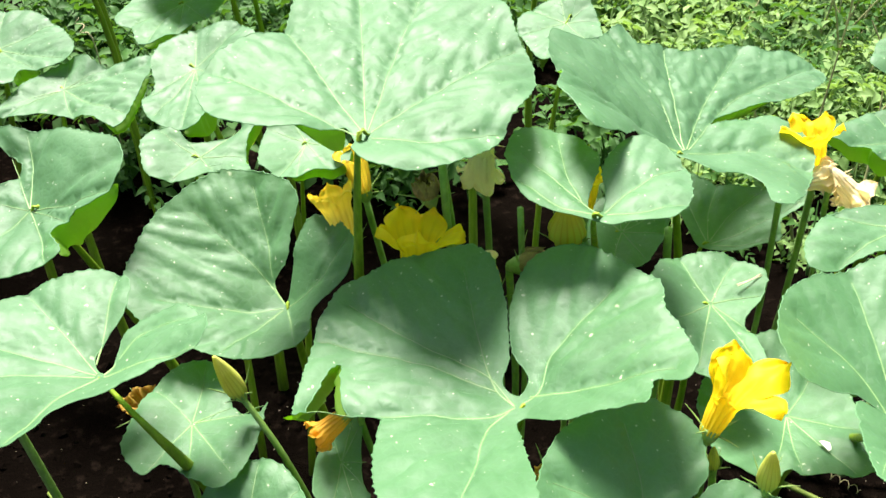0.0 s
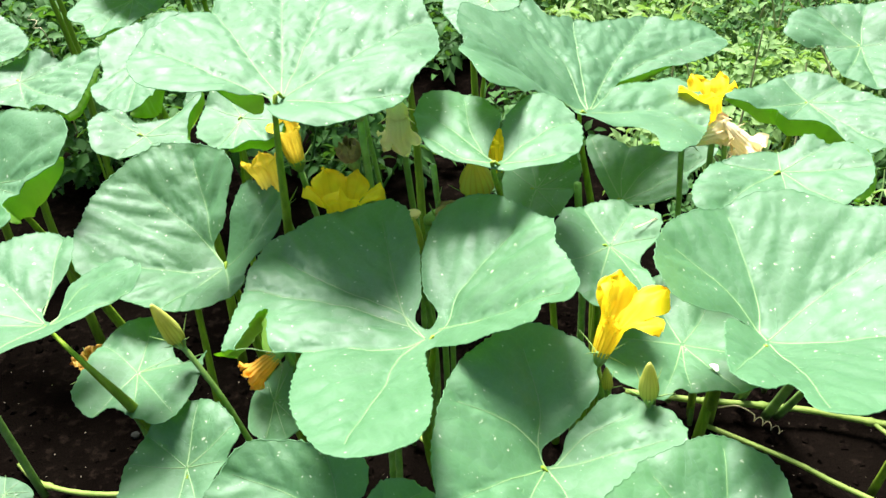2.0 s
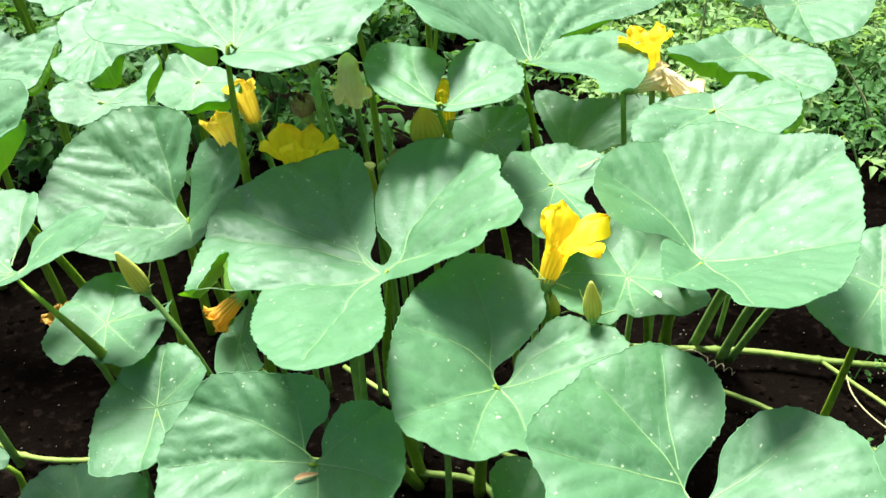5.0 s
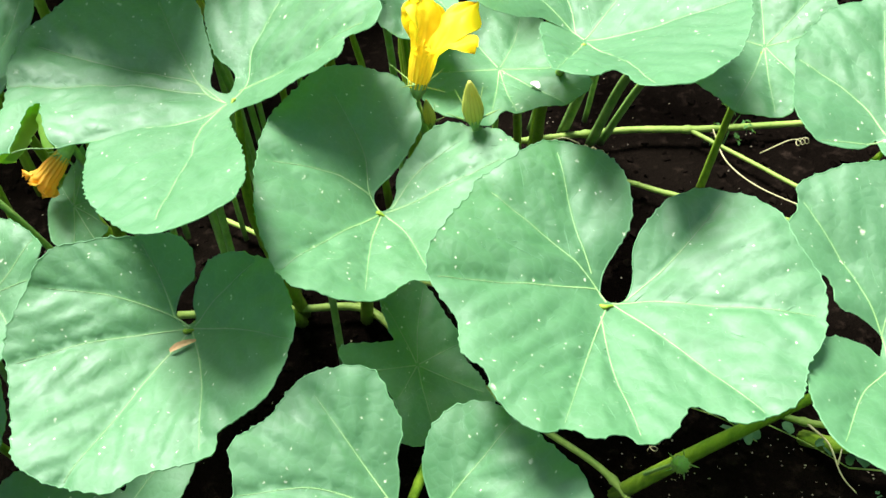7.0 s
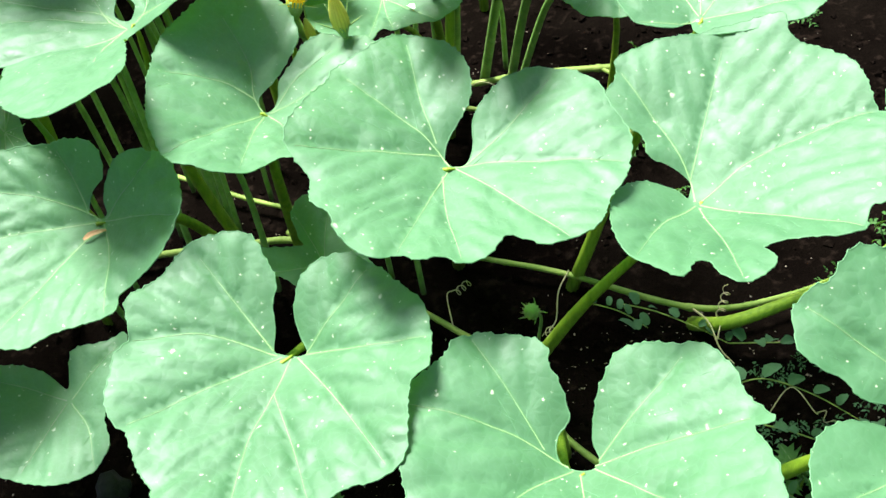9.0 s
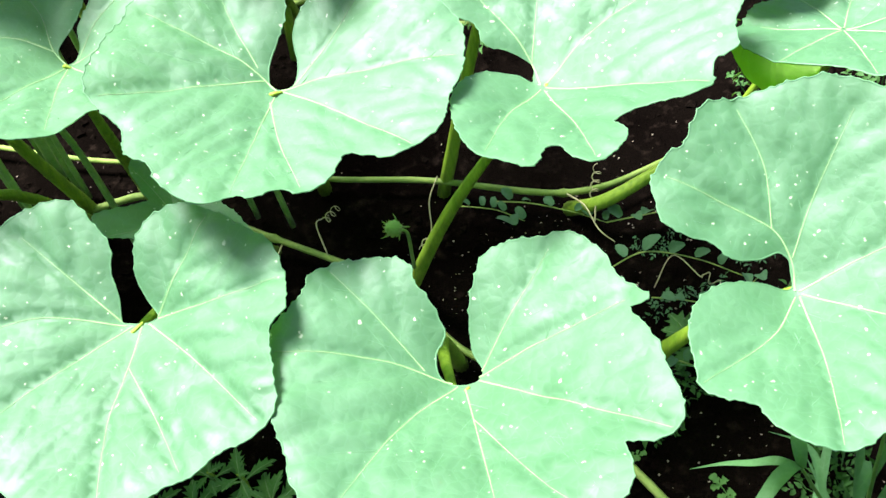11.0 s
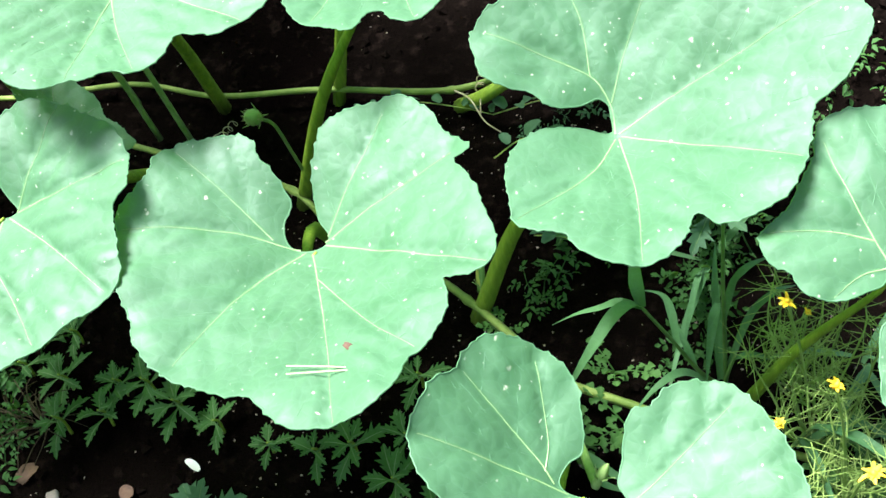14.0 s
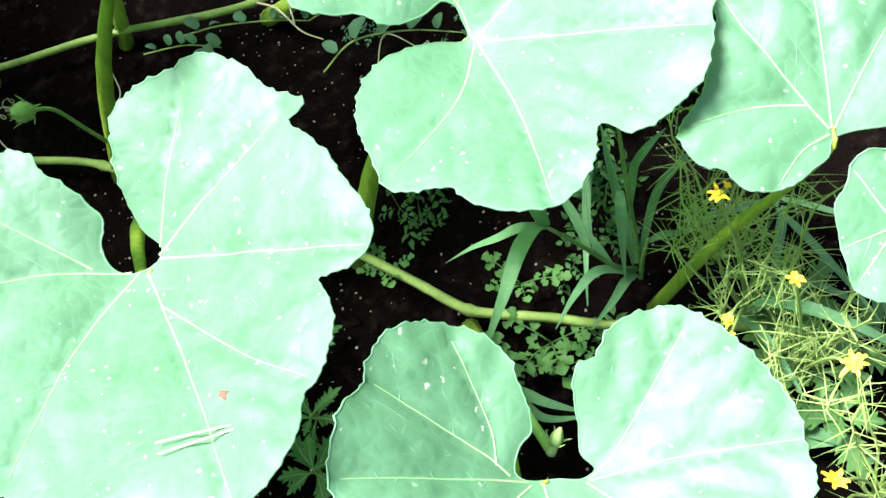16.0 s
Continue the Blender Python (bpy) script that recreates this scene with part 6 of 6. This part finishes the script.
grass_tuft(0.550, -0.150, wild_blades(5, 95, 0.06, 0.12, 0.006), "dark green grass tuft near yellow flowers", 95)
grass_tuft(0.700, -0.050, wild_blades(5, 96, 0.08, 0.16, 0.004), "fine grass tuft beside a thick stalk", 96)
grass_tuft(0.660, -0.170, wild_blades(6, 97, 0.06, 0.14, 0.004), "tuft of mixed grass blades", 97)
grass_tuft(0.345, 0.020, [(0.14, 0.008, 0.9, 150, 0), (0.12, 0.006, 0.8, 190, 0), (0.10, 0.005, 0.6, 100, 0)], "few broad grass blades under a leaf edge", 98)

M_YELLOW = plain_material("yellow_floret", (0.80, 0.48, 0.005), (0.88, 0.62, 0.01), 0.6, 80, 0.3, 0.001)
M_NEEDLE = leaf_material("needle_foliage", (0.20, 0.33, 0.06), (0.38, 0.50, 0.13), (0.42, 0.60, 0.08), rough=0.55, glow=0.25, specks=False, spec=0.15)


def floret(petals, size, seed):
    rnd = random.Random(seed)
    out = []
    for k in range(petals):
        p = lobed_leaf(size * rnd.uniform(0.5, 1.25), size * 0.15, 1, seed + k, rnd.uniform(0.1, 0.8))
        out.append(moved(p, pose(0, 0, 0, rnd.uniform(-10, 65), 0, k * 360 / petals + rnd.uniform(-20, 20))))
    out.append(tube([(0, 0, -0.002), (0, 0, 0.002), (0, 0, 0.004)], [size * 0.2, size * 0.34, size * 0.1], 9, rings=4))
    return joined(*out)


def needle_plant(x, y, heads, label, seed, spread=0.075, height=0.20, count=150):
    """A bushy plant of thread-like leaves with small yellow flower heads."""
    rnd = random.Random(seed)
    root = thing("yellow_flower_plant", (x, y, 0), label, "plant", "plants with thread-like leaves")
    threads = []
    for k in range(13):
        a = k * 2.4 + rnd.uniform(-0.3, 0.3)
        reach = spread * rnd.uniform(0.3, 1.05)
        tip = Vector((math.cos(a) * reach, math.sin(a) * reach, height * rnd.uniform(0.5, 1.0)))
        line = [Vector((0, 0, 0))] + [tip * f + Vector((rnd.uniform(-1, 1), rnd.uniform(-1, 1), rnd.uniform(-0.5, 1.5))) * 0.009 for f in (0.3, 0.55, 0.8)] + [tip]
        part("stem", tube(line, [0.0012, 0.0009, 0.0005], 5, rings=12), M_NEEDLE, root)
        run = spline(line, 30)
        for _ in range(count // 13):
            p = run[rnd.randint(12, 30)]
            way = Vector((rnd.uniform(-1, 1), rnd.uniform(-1, 1), rnd.uniform(-0.15, 0.7)))
            threads.append(needle(p, way, rnd.uniform(0.012, 0.034), 0.00040, rnd.uniform(-0.013, 0.013)))
    part("thread_foliage", joined(*threads), M_NEEDLE, root, "light green thread-like leaves")
    for k, (hx, hy, hz, size) in enumerate(heads):
        top = Vector((hx - x, hy - y, hz))
        part("stem", tube([(0, 0, 0.02), tuple(top * 0.55 + Vector((0, 0, 0.03))), tuple(top)], [0.0014, 0.001, 0.0008], 5, rings=8), M_NEEDLE, root)
        part("flower_head", floret(13, size * 0.46, seed + k), M_YELLOW, root, "small yellow ragged flower head").matrix_basis = Matrix.Translation(top) @ pose(0, 0, 0, rnd.uniform(-25, 25), rnd.uniform(-25, 25), k * 40)


needle_plant(0.610, -0.085, [(0.573, -0.075, 0.254, 0.013), (0.549, -0.103, 0.160, 0.009), (0.544, -0.108, 0.150, 0.010)], "bushy plant with thread-like leaves and yellow flowers", 101, 0.062, 0.20, 330)
needle_plant(0.590, -0.140, [(0.548, -0.175, 0.214, 0.016), (0.558, -0.131, 0.246, 0.013)], "yellow-flowered plant with fine light green foliage", 102, 0.055, 0.21, 230)
needle_plant(0.550, -0.225, [(0.504, -0.199, 0.170, 0.016), (0.515, -0.235, 0.17, 0.013)], "thread-leaved plant with yellow flower heads", 103, 0.055, 0.15, 130)
needle_plant(0.635, -0.040, [(0.618, -0.055, 0.17, 0.006)], "thread-leaved plant beside a thick stalk", 104, 0.055, 0.15, 230)
for i, (x, y, size, n) in enumerate([(0.578, -0.121, 0.045, 8), (0.595, -0.150, 0.05, 8), (0.612, -0.118, 0.042, 7), (0.548, -0.135, 0.045, 8), (0.62, -0.155, 0.045, 7), (0.575, -0.18, 0.045, 7), (0.64, -0.11, 0.04, 7)]):
    seedling(x, y, size, n, "leafy green weed under thread-leaved plants", M_WEED_MID, 3, 110 + i, 0.9, 0.24)


# ---- beds of weeds behind and beside the pumpkins ----
def sprig(rnd, size):
    """A short leafy twig with divided leaves, as vertices and faces."""
    meshes = [tube([(0, 0, 0), (0.1 * size, 0, 0.5 * size), (0, 0.1 * size, size)], [size * 0.02, size * 0.015, size * 0.008], 4, rings=3, closed=False)]
    for k in range(7):
        z = size * (0.15 + 0.12 * k)
        stem = pose(0, 0, z, rnd.uniform(-20, 35), rnd.uniform(-15, 15), k * 137 + rnd.uniform(-30, 30))
        reach = size * rnd.uniform(0.40, 0.65)
        for i, side in ((0.35, -1), (0.4, 1), (0.68, -1), (0.72, 1), (0.9, 0)):
            L, W = reach * rnd.uniform(0.32, 0.48), reach * rnd.uniform(0.08, 0.13)
            m = stem @ pose(0, reach * i, -reach * 0.25 * i * i, rnd.uniform(-30, 25), rnd.uniform(-25, 25), -side * rnd.uniform(40, 75))
            v = [(0, 0, 0), (-W, L * 0.35, W * 0.5), (0, L * 0.4, 0), (W, L * 0.35, W * 0.5), (-W * 0.7, L * 0.7, W * 0.2), (0, L * 0.72, -W * 0.3), (W * 0.7, L * 0.7, W * 0.2), (0, L, -W)]
            meshes.append(moved((v, [], [(0, 2, 1), (0, 3, 2), (1, 2, 5, 4), (2, 3, 6, 5), (4, 5, 7), (5, 6, 7)]), m))
    return joined(*meshes)


def weed_bed(spots, size, label, mat, seed, lean=25):
    rnd = random.Random(seed)
    kinds = [sprig(rnd, 1.0) for _ in range(7)]
    verts, faces = [], []
    for x, y in spots:
        k = rnd.choice(kinds)
        s = size * rnd.uniform(0.55, 1.25)
        m = Matrix.Translation((x, y, soil_height(x, y))) @ pose(0, 0, 0, rnd.uniform(-lean, lean), rnd.uniform(-lean, lean), rnd.uniform(0, 360)) @ Matrix.Scale(s, 4)
        n = len(verts)
        verts += [tuple(m @ Vector(v)) for v in k[0]]
        faces += [tuple(i + n for i in f) for f in k[2]]
    ob = part("weeds", (verts, [], faces), mat, None)
    tagged(ob, label, "weeds", kind="stuff")


def strewn(n, seed, x0, x1, y0, y1, bare=0.0):
    rnd = random.Random(seed)
    out = []
    while len(out) < n:
        x, y = rnd.uniform(x0, x1), rnd.uniform(y0, y1)
        if noise.noise(Vector((x * 2.3, y * 2.3, seed))) > bare - 0.35:
            out.append((x, y))
    return out


def ragged(n, seed, cx, cy, rx, ry, clear=0.0):
    """Spots thinning out towards the rim of an uneven patch, kept off the pumpkin bed."""
    rnd = random.Random(seed)
    out = []
    while len(out) < n:
        x, y = rnd.gauss(cx, rx), rnd.gauss(cy, ry)
        if y > 1.45 + clear and x > 0.45 + 0.12 * noise.noise(Vector((x * 3, y * 3, seed))) - max(0, y - 3.2) and noise.noise(Vector((x * 3.1 + 0.37, y * 3.1 + 0.61, seed + 0.5))) > -0.22:
            out.append((x, y))
    return out


def weed_stems(spots, length, label, mat, seed):
    """Thin leaning stems that stand out of the weeds."""
    rnd = random.Random(seed)
    meshes = []
    for x, y in spots:
        L = length * rnd.uniform(0.5, 1.2)
        lean = Vector((rnd.uniform(-0.6, 0.6), rnd.uniform(-0.5, 0.3), 1.0)).normalized()
        foot = Vector((x, y, soil_height(x, y)))
        meshes.append(tube([foot, foot + lean * L * 0.5 + Vector((0.01, 0, 0.01)), foot + lean * L], [0.0030, 0.0024, 0.0014], 5, rings=5, closed=False))
    tagged(part("weed_stems", joined(*meshes), mat, None), label, "weeds", kind="stuff")


weed_stems(ragged(130, 211, 1.35, 2.3, 0.7, 0.6), 0.30, "straw-coloured leaning weed stems", plain_material("weed_straw", (0.26, 0.26, 0.10), (0.46, 0.44, 0.22), 0.7, 40, 0.3, 0.002), 211)
# sunlit and shaded weeds are told apart by leaf colour, pale over dark
weed_bed(ragged(1050, 201, 1.35, 2.3, 0.75, 0.65), 0.14, "light green leafy weeds behind the bed, sunlight put into their colour", M_WEED_SUNLIT, 201)
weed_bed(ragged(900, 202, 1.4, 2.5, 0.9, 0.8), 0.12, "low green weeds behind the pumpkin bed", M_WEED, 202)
weed_bed([(x - 1.6, y) for x, y in ragged(520, 203, 1.0, 2.6, 0.75, 0.55, 0.25)], 0.17, "sparse weeds behind the pumpkin leaves, shade put into their dark colour", M_WEED, 203)
weed_bed(strewn(60, 204, 0.52, 0.95, -0.32, 0.22, 0.2), 0.045, "small low weeds on the soil", M_WEED, 204, 40)
weed_bed(strewn(22, 205, 0.66, 1.05, 0.20, 0.95, 0.25), 0.05, "low dark weeds at the bed's edge", M_WEED, 205, 40)
weed_bed(strewn(12, 206, 0.60, 0.80, 0.24, 0.40, 0.1), 0.03, "tiny seedlings on dark soil", M_WEED_BLUE, 206, 40)
weed_bed(strewn(16, 207, -0.02, 0.10, 0.34, 0.50, 0.1), 0.05, "low sparse weeds at the bed's edge", M_WEED, 207, 60)

# ---- crumbs, stones and litter ----
M_STONE = plain_material("pale_stone", (0.17, 0.14, 0.10), (0.34, 0.30, 0.24), 0.8, 60, 0.6, 0.004)
# stone for shaded spots: the shade is in this much darker colour
M_STONE_SHADED = plain_material("shaded_stone", (0.008, 0.009, 0.007), (0.024, 0.025, 0.02), 0.9, 60, 0.6, 0.004, 0.1)
M_CRUMB = plain_material("pale_crumb", (0.07, 0.055, 0.038), (0.27, 0.23, 0.16), 0.9, 80, 0.5, 0.002)
# clods follow the soil: canopy shade is mixed into their near-black colour
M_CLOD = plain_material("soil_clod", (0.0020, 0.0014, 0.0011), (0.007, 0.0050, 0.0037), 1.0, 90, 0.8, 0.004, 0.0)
M_DRY = plain_material("dry_leaf", (0.06, 0.032, 0.015), (0.15, 0.09, 0.045), 0.8, 50, 0.5, 0.003)
M_STRAW = plain_material("dry_straw", (0.36, 0.32, 0.17), (0.56, 0.50, 0.30), 0.6, 70, 0.3, 0.001)
M_WHITE = plain_material("white_petal", (0.72, 0.68, 0.60), (0.85, 0.82, 0.75), 0.7, 60, 0.3, 0.001)
M_FALLEN = plain_material("fallen_yellow_leaf", (0.70, 0.50, 0.08), (0.85, 0.66, 0.16), 0.7, 40, 0.4, 0.002)


def pebble(size, seed, flat=0.6):
    bm = bmesh.new()
    bmesh.ops.create_icosphere(bm, subdivisions=2, radius=size)
    off = Vector((seed * 3.1, seed * 1.7, 0))
    for v in bm.verts:
        v.co *= 1 + 0.35 * noise.noise(v.co / size * 1.1 + off) + 0.35 * noise.noise(v.co / size * 2.3 + off)
        v.co.z *= flat
    return bm


def scatter(label, name, mat, spots, lo, hi, seed, flat=0.6, lift=0.0):
    """Many crumbs as one piece: small angular lumps sunk a little into the soil."""
    rnd = random.Random(seed)
    verts, faces = [], []
    shape = [(1, 0, 0), (0, 1, 0), (-1, 0, 0), (0, -1, 0), (0, 0, 1), (0, 0, -1)]
    tri = [(0, 1, 4), (1, 2, 4), (2, 3, 4), (3, 0, 4), (1, 0, 5), (2, 1, 5), (3, 2, 5), (0, 3, 5)]
    for x, y in spots:
        s = rnd.uniform(lo, hi)
        m = Matrix.Translation((x, y, soil_height(x, y) + s * 0.2 + lift)) @ pose(0, 0, 0, rnd.uniform(-30, 30), rnd.uniform(-30, 30), rnd.uniform(0, 360))
        n = len(verts)
        for v in shape:
            q = Vector(v) * s * rnd.uniform(0.6, 1.3)
            q.z *= flat
            verts.append(tuple(m @ q))
        faces += [tuple(i + n for i in f) for f in tri]
    ob = part(name, (verts, [], faces), mat, None)
    me = ob.data
    me.polygons.foreach_set("use_smooth", [False] * len(me.polygons))
    tagged(ob, label, "crumbs", kind="stuff")


scatter("fine dark clods of garden soil, under-leaf shade in their colour", "soil_clods", M_CLOD, strewn(3200, 301, -0.75, 1.1, -0.35, 1.3), 0.0025, 0.009, 301, 0.8)
scatter("pale crumbs and husks on the soil", "soil_crumbs", M_CRUMB, strewn(1000, 302, -0.7, 1.1, -0.35, 1.2) + strewn(900, 303, 0.2, 0.75, -0.15, 0.5), 0.0005, 0.0017, 302, 0.5, 0.002)


def pebble_thing(x, y, size, label, mat, name="stone", seed=1, flat=0.6):
    root = part(name, pebble(size, seed, flat), mat, None)
    root.matrix_world = pose(x, y, soil_height(x, y) + size * flat * 0.5, 0, 0, seed * 40)
    tagged(root, label, name)


pebble_thing(0.035, 0.299, 0.0075, "small whitish stone on dark soil", M_STONE, seed=1)
pebble_thing(-0.06, 0.47, 0.020, "speckled grey stone under a leaf", M_STONE_SHADED, seed=2, flat=0.8)
pebble_thing(-0.33, 1.00, 0.007, "small stone on dark soil, darkened in colour for shade", M_STONE_SHADED, seed=3)
pebble_thing(-0.28, 0.99, 0.006, "stone half sunk in soil, darkened in colour for shade", M_STONE_SHADED, seed=6)


def flake(length, width, lobes, label, mat, m, name, category, seed=0, droop=0.4):
    ob = part(name, lobed_leaf(length, width, lobes, seed, droop), mat, None)
    ob.matrix_world = m
    tagged(ob, label, category)
    return ob


def on_soil(x, y, turn=0, tip=0, lift=0.004):
    return pose(x, y, soil_height(x, y) + lift, tip, 8, turn)


flake(0.020, 0.004, 1, "white fallen petal on the soil", M_WHITE, on_soil(0.170, 0.226, 20, 10, 0.006), "petal", "petal", 1)
flake(0.024, 0.010, 1, "brown dry leaf scrap on the soil", M_DRY, on_soil(0.012, 0.332, -60), "dry_leaf", "leaf scrap", 2)
flake(0.024, 0.012, 1, "curled brown leaf scrap on the soil", M_DRY, on_soil(0.108, 0.248, 80), "dry_leaf", "leaf scrap", 3, 0.9)


def torn_leaf(label, mat, m):
    """A torn scrap of leaf: straight sides, ragged upper edge, slightly curled."""
    verts, faces = [], []
    top = (1.0, 0.93, 0.78, 0.66, 0.70, 0.76, 0.72, 0.62, 0.5)
    for i, h in enumerate(top):
        u = (i / 8 - 0.5) * 0.019
        for k in range(6):
            t = k / 5
            v = (t * (h + 0.35) - 0.35) * 0.020
            verts.append((u * (1 + 0.12 * math.sin(3 * t + 1)), v, 0.0035 * t * t + 40 * u * u + 0.0012 * noise.noise(Vector((u * 150, v * 150, 3)))))
    for i in range(8):
        for k in range(5):
            faces.append((6 * i + k, 6 * i + 6 + k, 6 * i + 7 + k, 6 * i + 1 + k))
    ob = part("fallen_leaf", (verts, [], faces), mat, None)
    ob.matrix_world = m
    tagged(ob, label, "leaf")


torn_leaf("torn yellow fallen leaf on dark soil", M_FALLEN, on_soil(0.095, 0.203, -45))
flake(0.030, 0.004, 1, "pale dry leaf scrap by the vine", M_WEED_BLUE, on_soil(0.545, 0.475, 20), "dry_leaf", "leaf scrap", 5)
M_TWIG = plain_material("dry_twig", (0.025, 0.022, 0.010), (0.065, 0.055, 0.025), 0.9, 60, 0.4, 0.002, 0.1)


def dry_weed(x, y, label, seed, twigs=22):
    """A flattened tangle of thin brown twigs."""
    rnd = random.Random(seed)
    root = thing("dry_weed", (x, y, soil_height(x, y)), label, "weed", "dry weeds")
    for k in range(twigs):
        a = math.radians(rnd.uniform(0, 360))
        L, up = rnd.uniform(0.03, 0.06), rnd.uniform(0.01, 0.03)
        c, d = math.cos(a) * L, math.sin(a) * L
        b = rnd.uniform(-0.012, 0.012)
        part("twig", tube([(0, 0, 0), (c * 0.5 + b, d * 0.5 - b, up), (c, d, up * rnd.uniform(0.2, 1.1))], [0.0008, 0.0006, 0.0004], 5, rings=7), M_TWIG, root)


dry_weed(0.055, 0.375, "tangle of thin dry brown twigs on soil", 401)
dry_weed(0.025, 0.415, "flattened dry brown weed beside seedlings", 402)
dry_weed(-0.010, 0.385, "dry twiggy weed on dark soil", 403)


def on_leaf(code, u, v, turn=0, lift=0.0015, tip=0):
    """A pose lying on a leaf at (u, v) of its own plane."""
    m, blade = BLADES[code]
    return m @ Matrix.Translation((u, v, blade.over(u, v) + lift)) @ pose(0, 0, 0, tip, 0, turn)


for k, (du, turn) in enumerate([(0.0, 68), (0.004, 73)]):
    ob = part("straw", tube([(0, -0.026, 0.002), (0, 0, 0.0025), (0, 0.026, 0.002)], [0.0004, 0.0005, 0.0002], 6, rings=6), M_STRAW, None)
    ob.matrix_world = on_leaf("L4", -0.0035, 0.1225 + du, turn, 0.002)
    tagged(ob, "dry pale straw lying on a leaf", "straw", "straws on a leaf")
flake(0.014, 0.0022, 1, "brown petal scrap lying on a leaf", M_DRY, on_leaf("L4", -0.0139, 0.1074, 40, 0.003), "dry_petal", "leaf scrap", 6, 0.7)
M_TAN = plain_material("tan_scrap", (0.30, 0.16, 0.06), (0.58, 0.40, 0.20), 0.8, 60, 0.4, 0.002)


def spot_on(code, p, turn, lift=0.002):
    """A pose lying on a leaf below or above a point of the world."""
    q = BLADES[code][0].inverted() @ Vector(p)
    return on_leaf(code, q.x, q.y, turn, lift)


flake(0.019, 0.0026, 1, "dry orange-brown scrap on a leaf", M_TAN, on_leaf("E", 0.0096, 0.0196, 120, 0.004), "dry_petal", "leaf scrap", 7, 0.5)
flake(0.013, 0.0035, 1, "white petal scrap on a shaded leaf", M_WHITE, spot_on("Kb", (0.384, 0.646, 0.373), 70, 0.003), "petal", "petal", 9)
for k, turn in enumerate((30, 38)):
    ob = part("straw", tube([(0, -0.015, 0.001), (0.001, 0, 0.002), (0, 0.015, 0.001)], [0.0004, 0.0005, 0.0003], 6, rings=6), M_STRAW, None)
    ob.matrix_world = spot_on("Ka", (0.334, 0.780, 0.433), turn)
    tagged(ob, "pale dry straw on a shaded leaf", "straw", "straws on a leaf")


def young_leaf(place, size, label, turn):
    root = thing("young_leaf", place, label, "leaf")
    part("blade", lobed_leaf(size, size * 0.55, 3, 501, 0.35), M_UNDER, root).matrix_basis = pose(0, 0, 0, 25, 0, turn)
    part("stalk", tube([(0, 0, 0), (0.01, 0.01, -0.2), (0.02, 0.03, -place[2])], [0.0012, 0.002, 0.0025], 8, rings=10), M_STALK, root)


young_leaf((-0.385, 1.235, 0.448), 0.045, "small crumpled yellow-green young pumpkin leaf", -60)
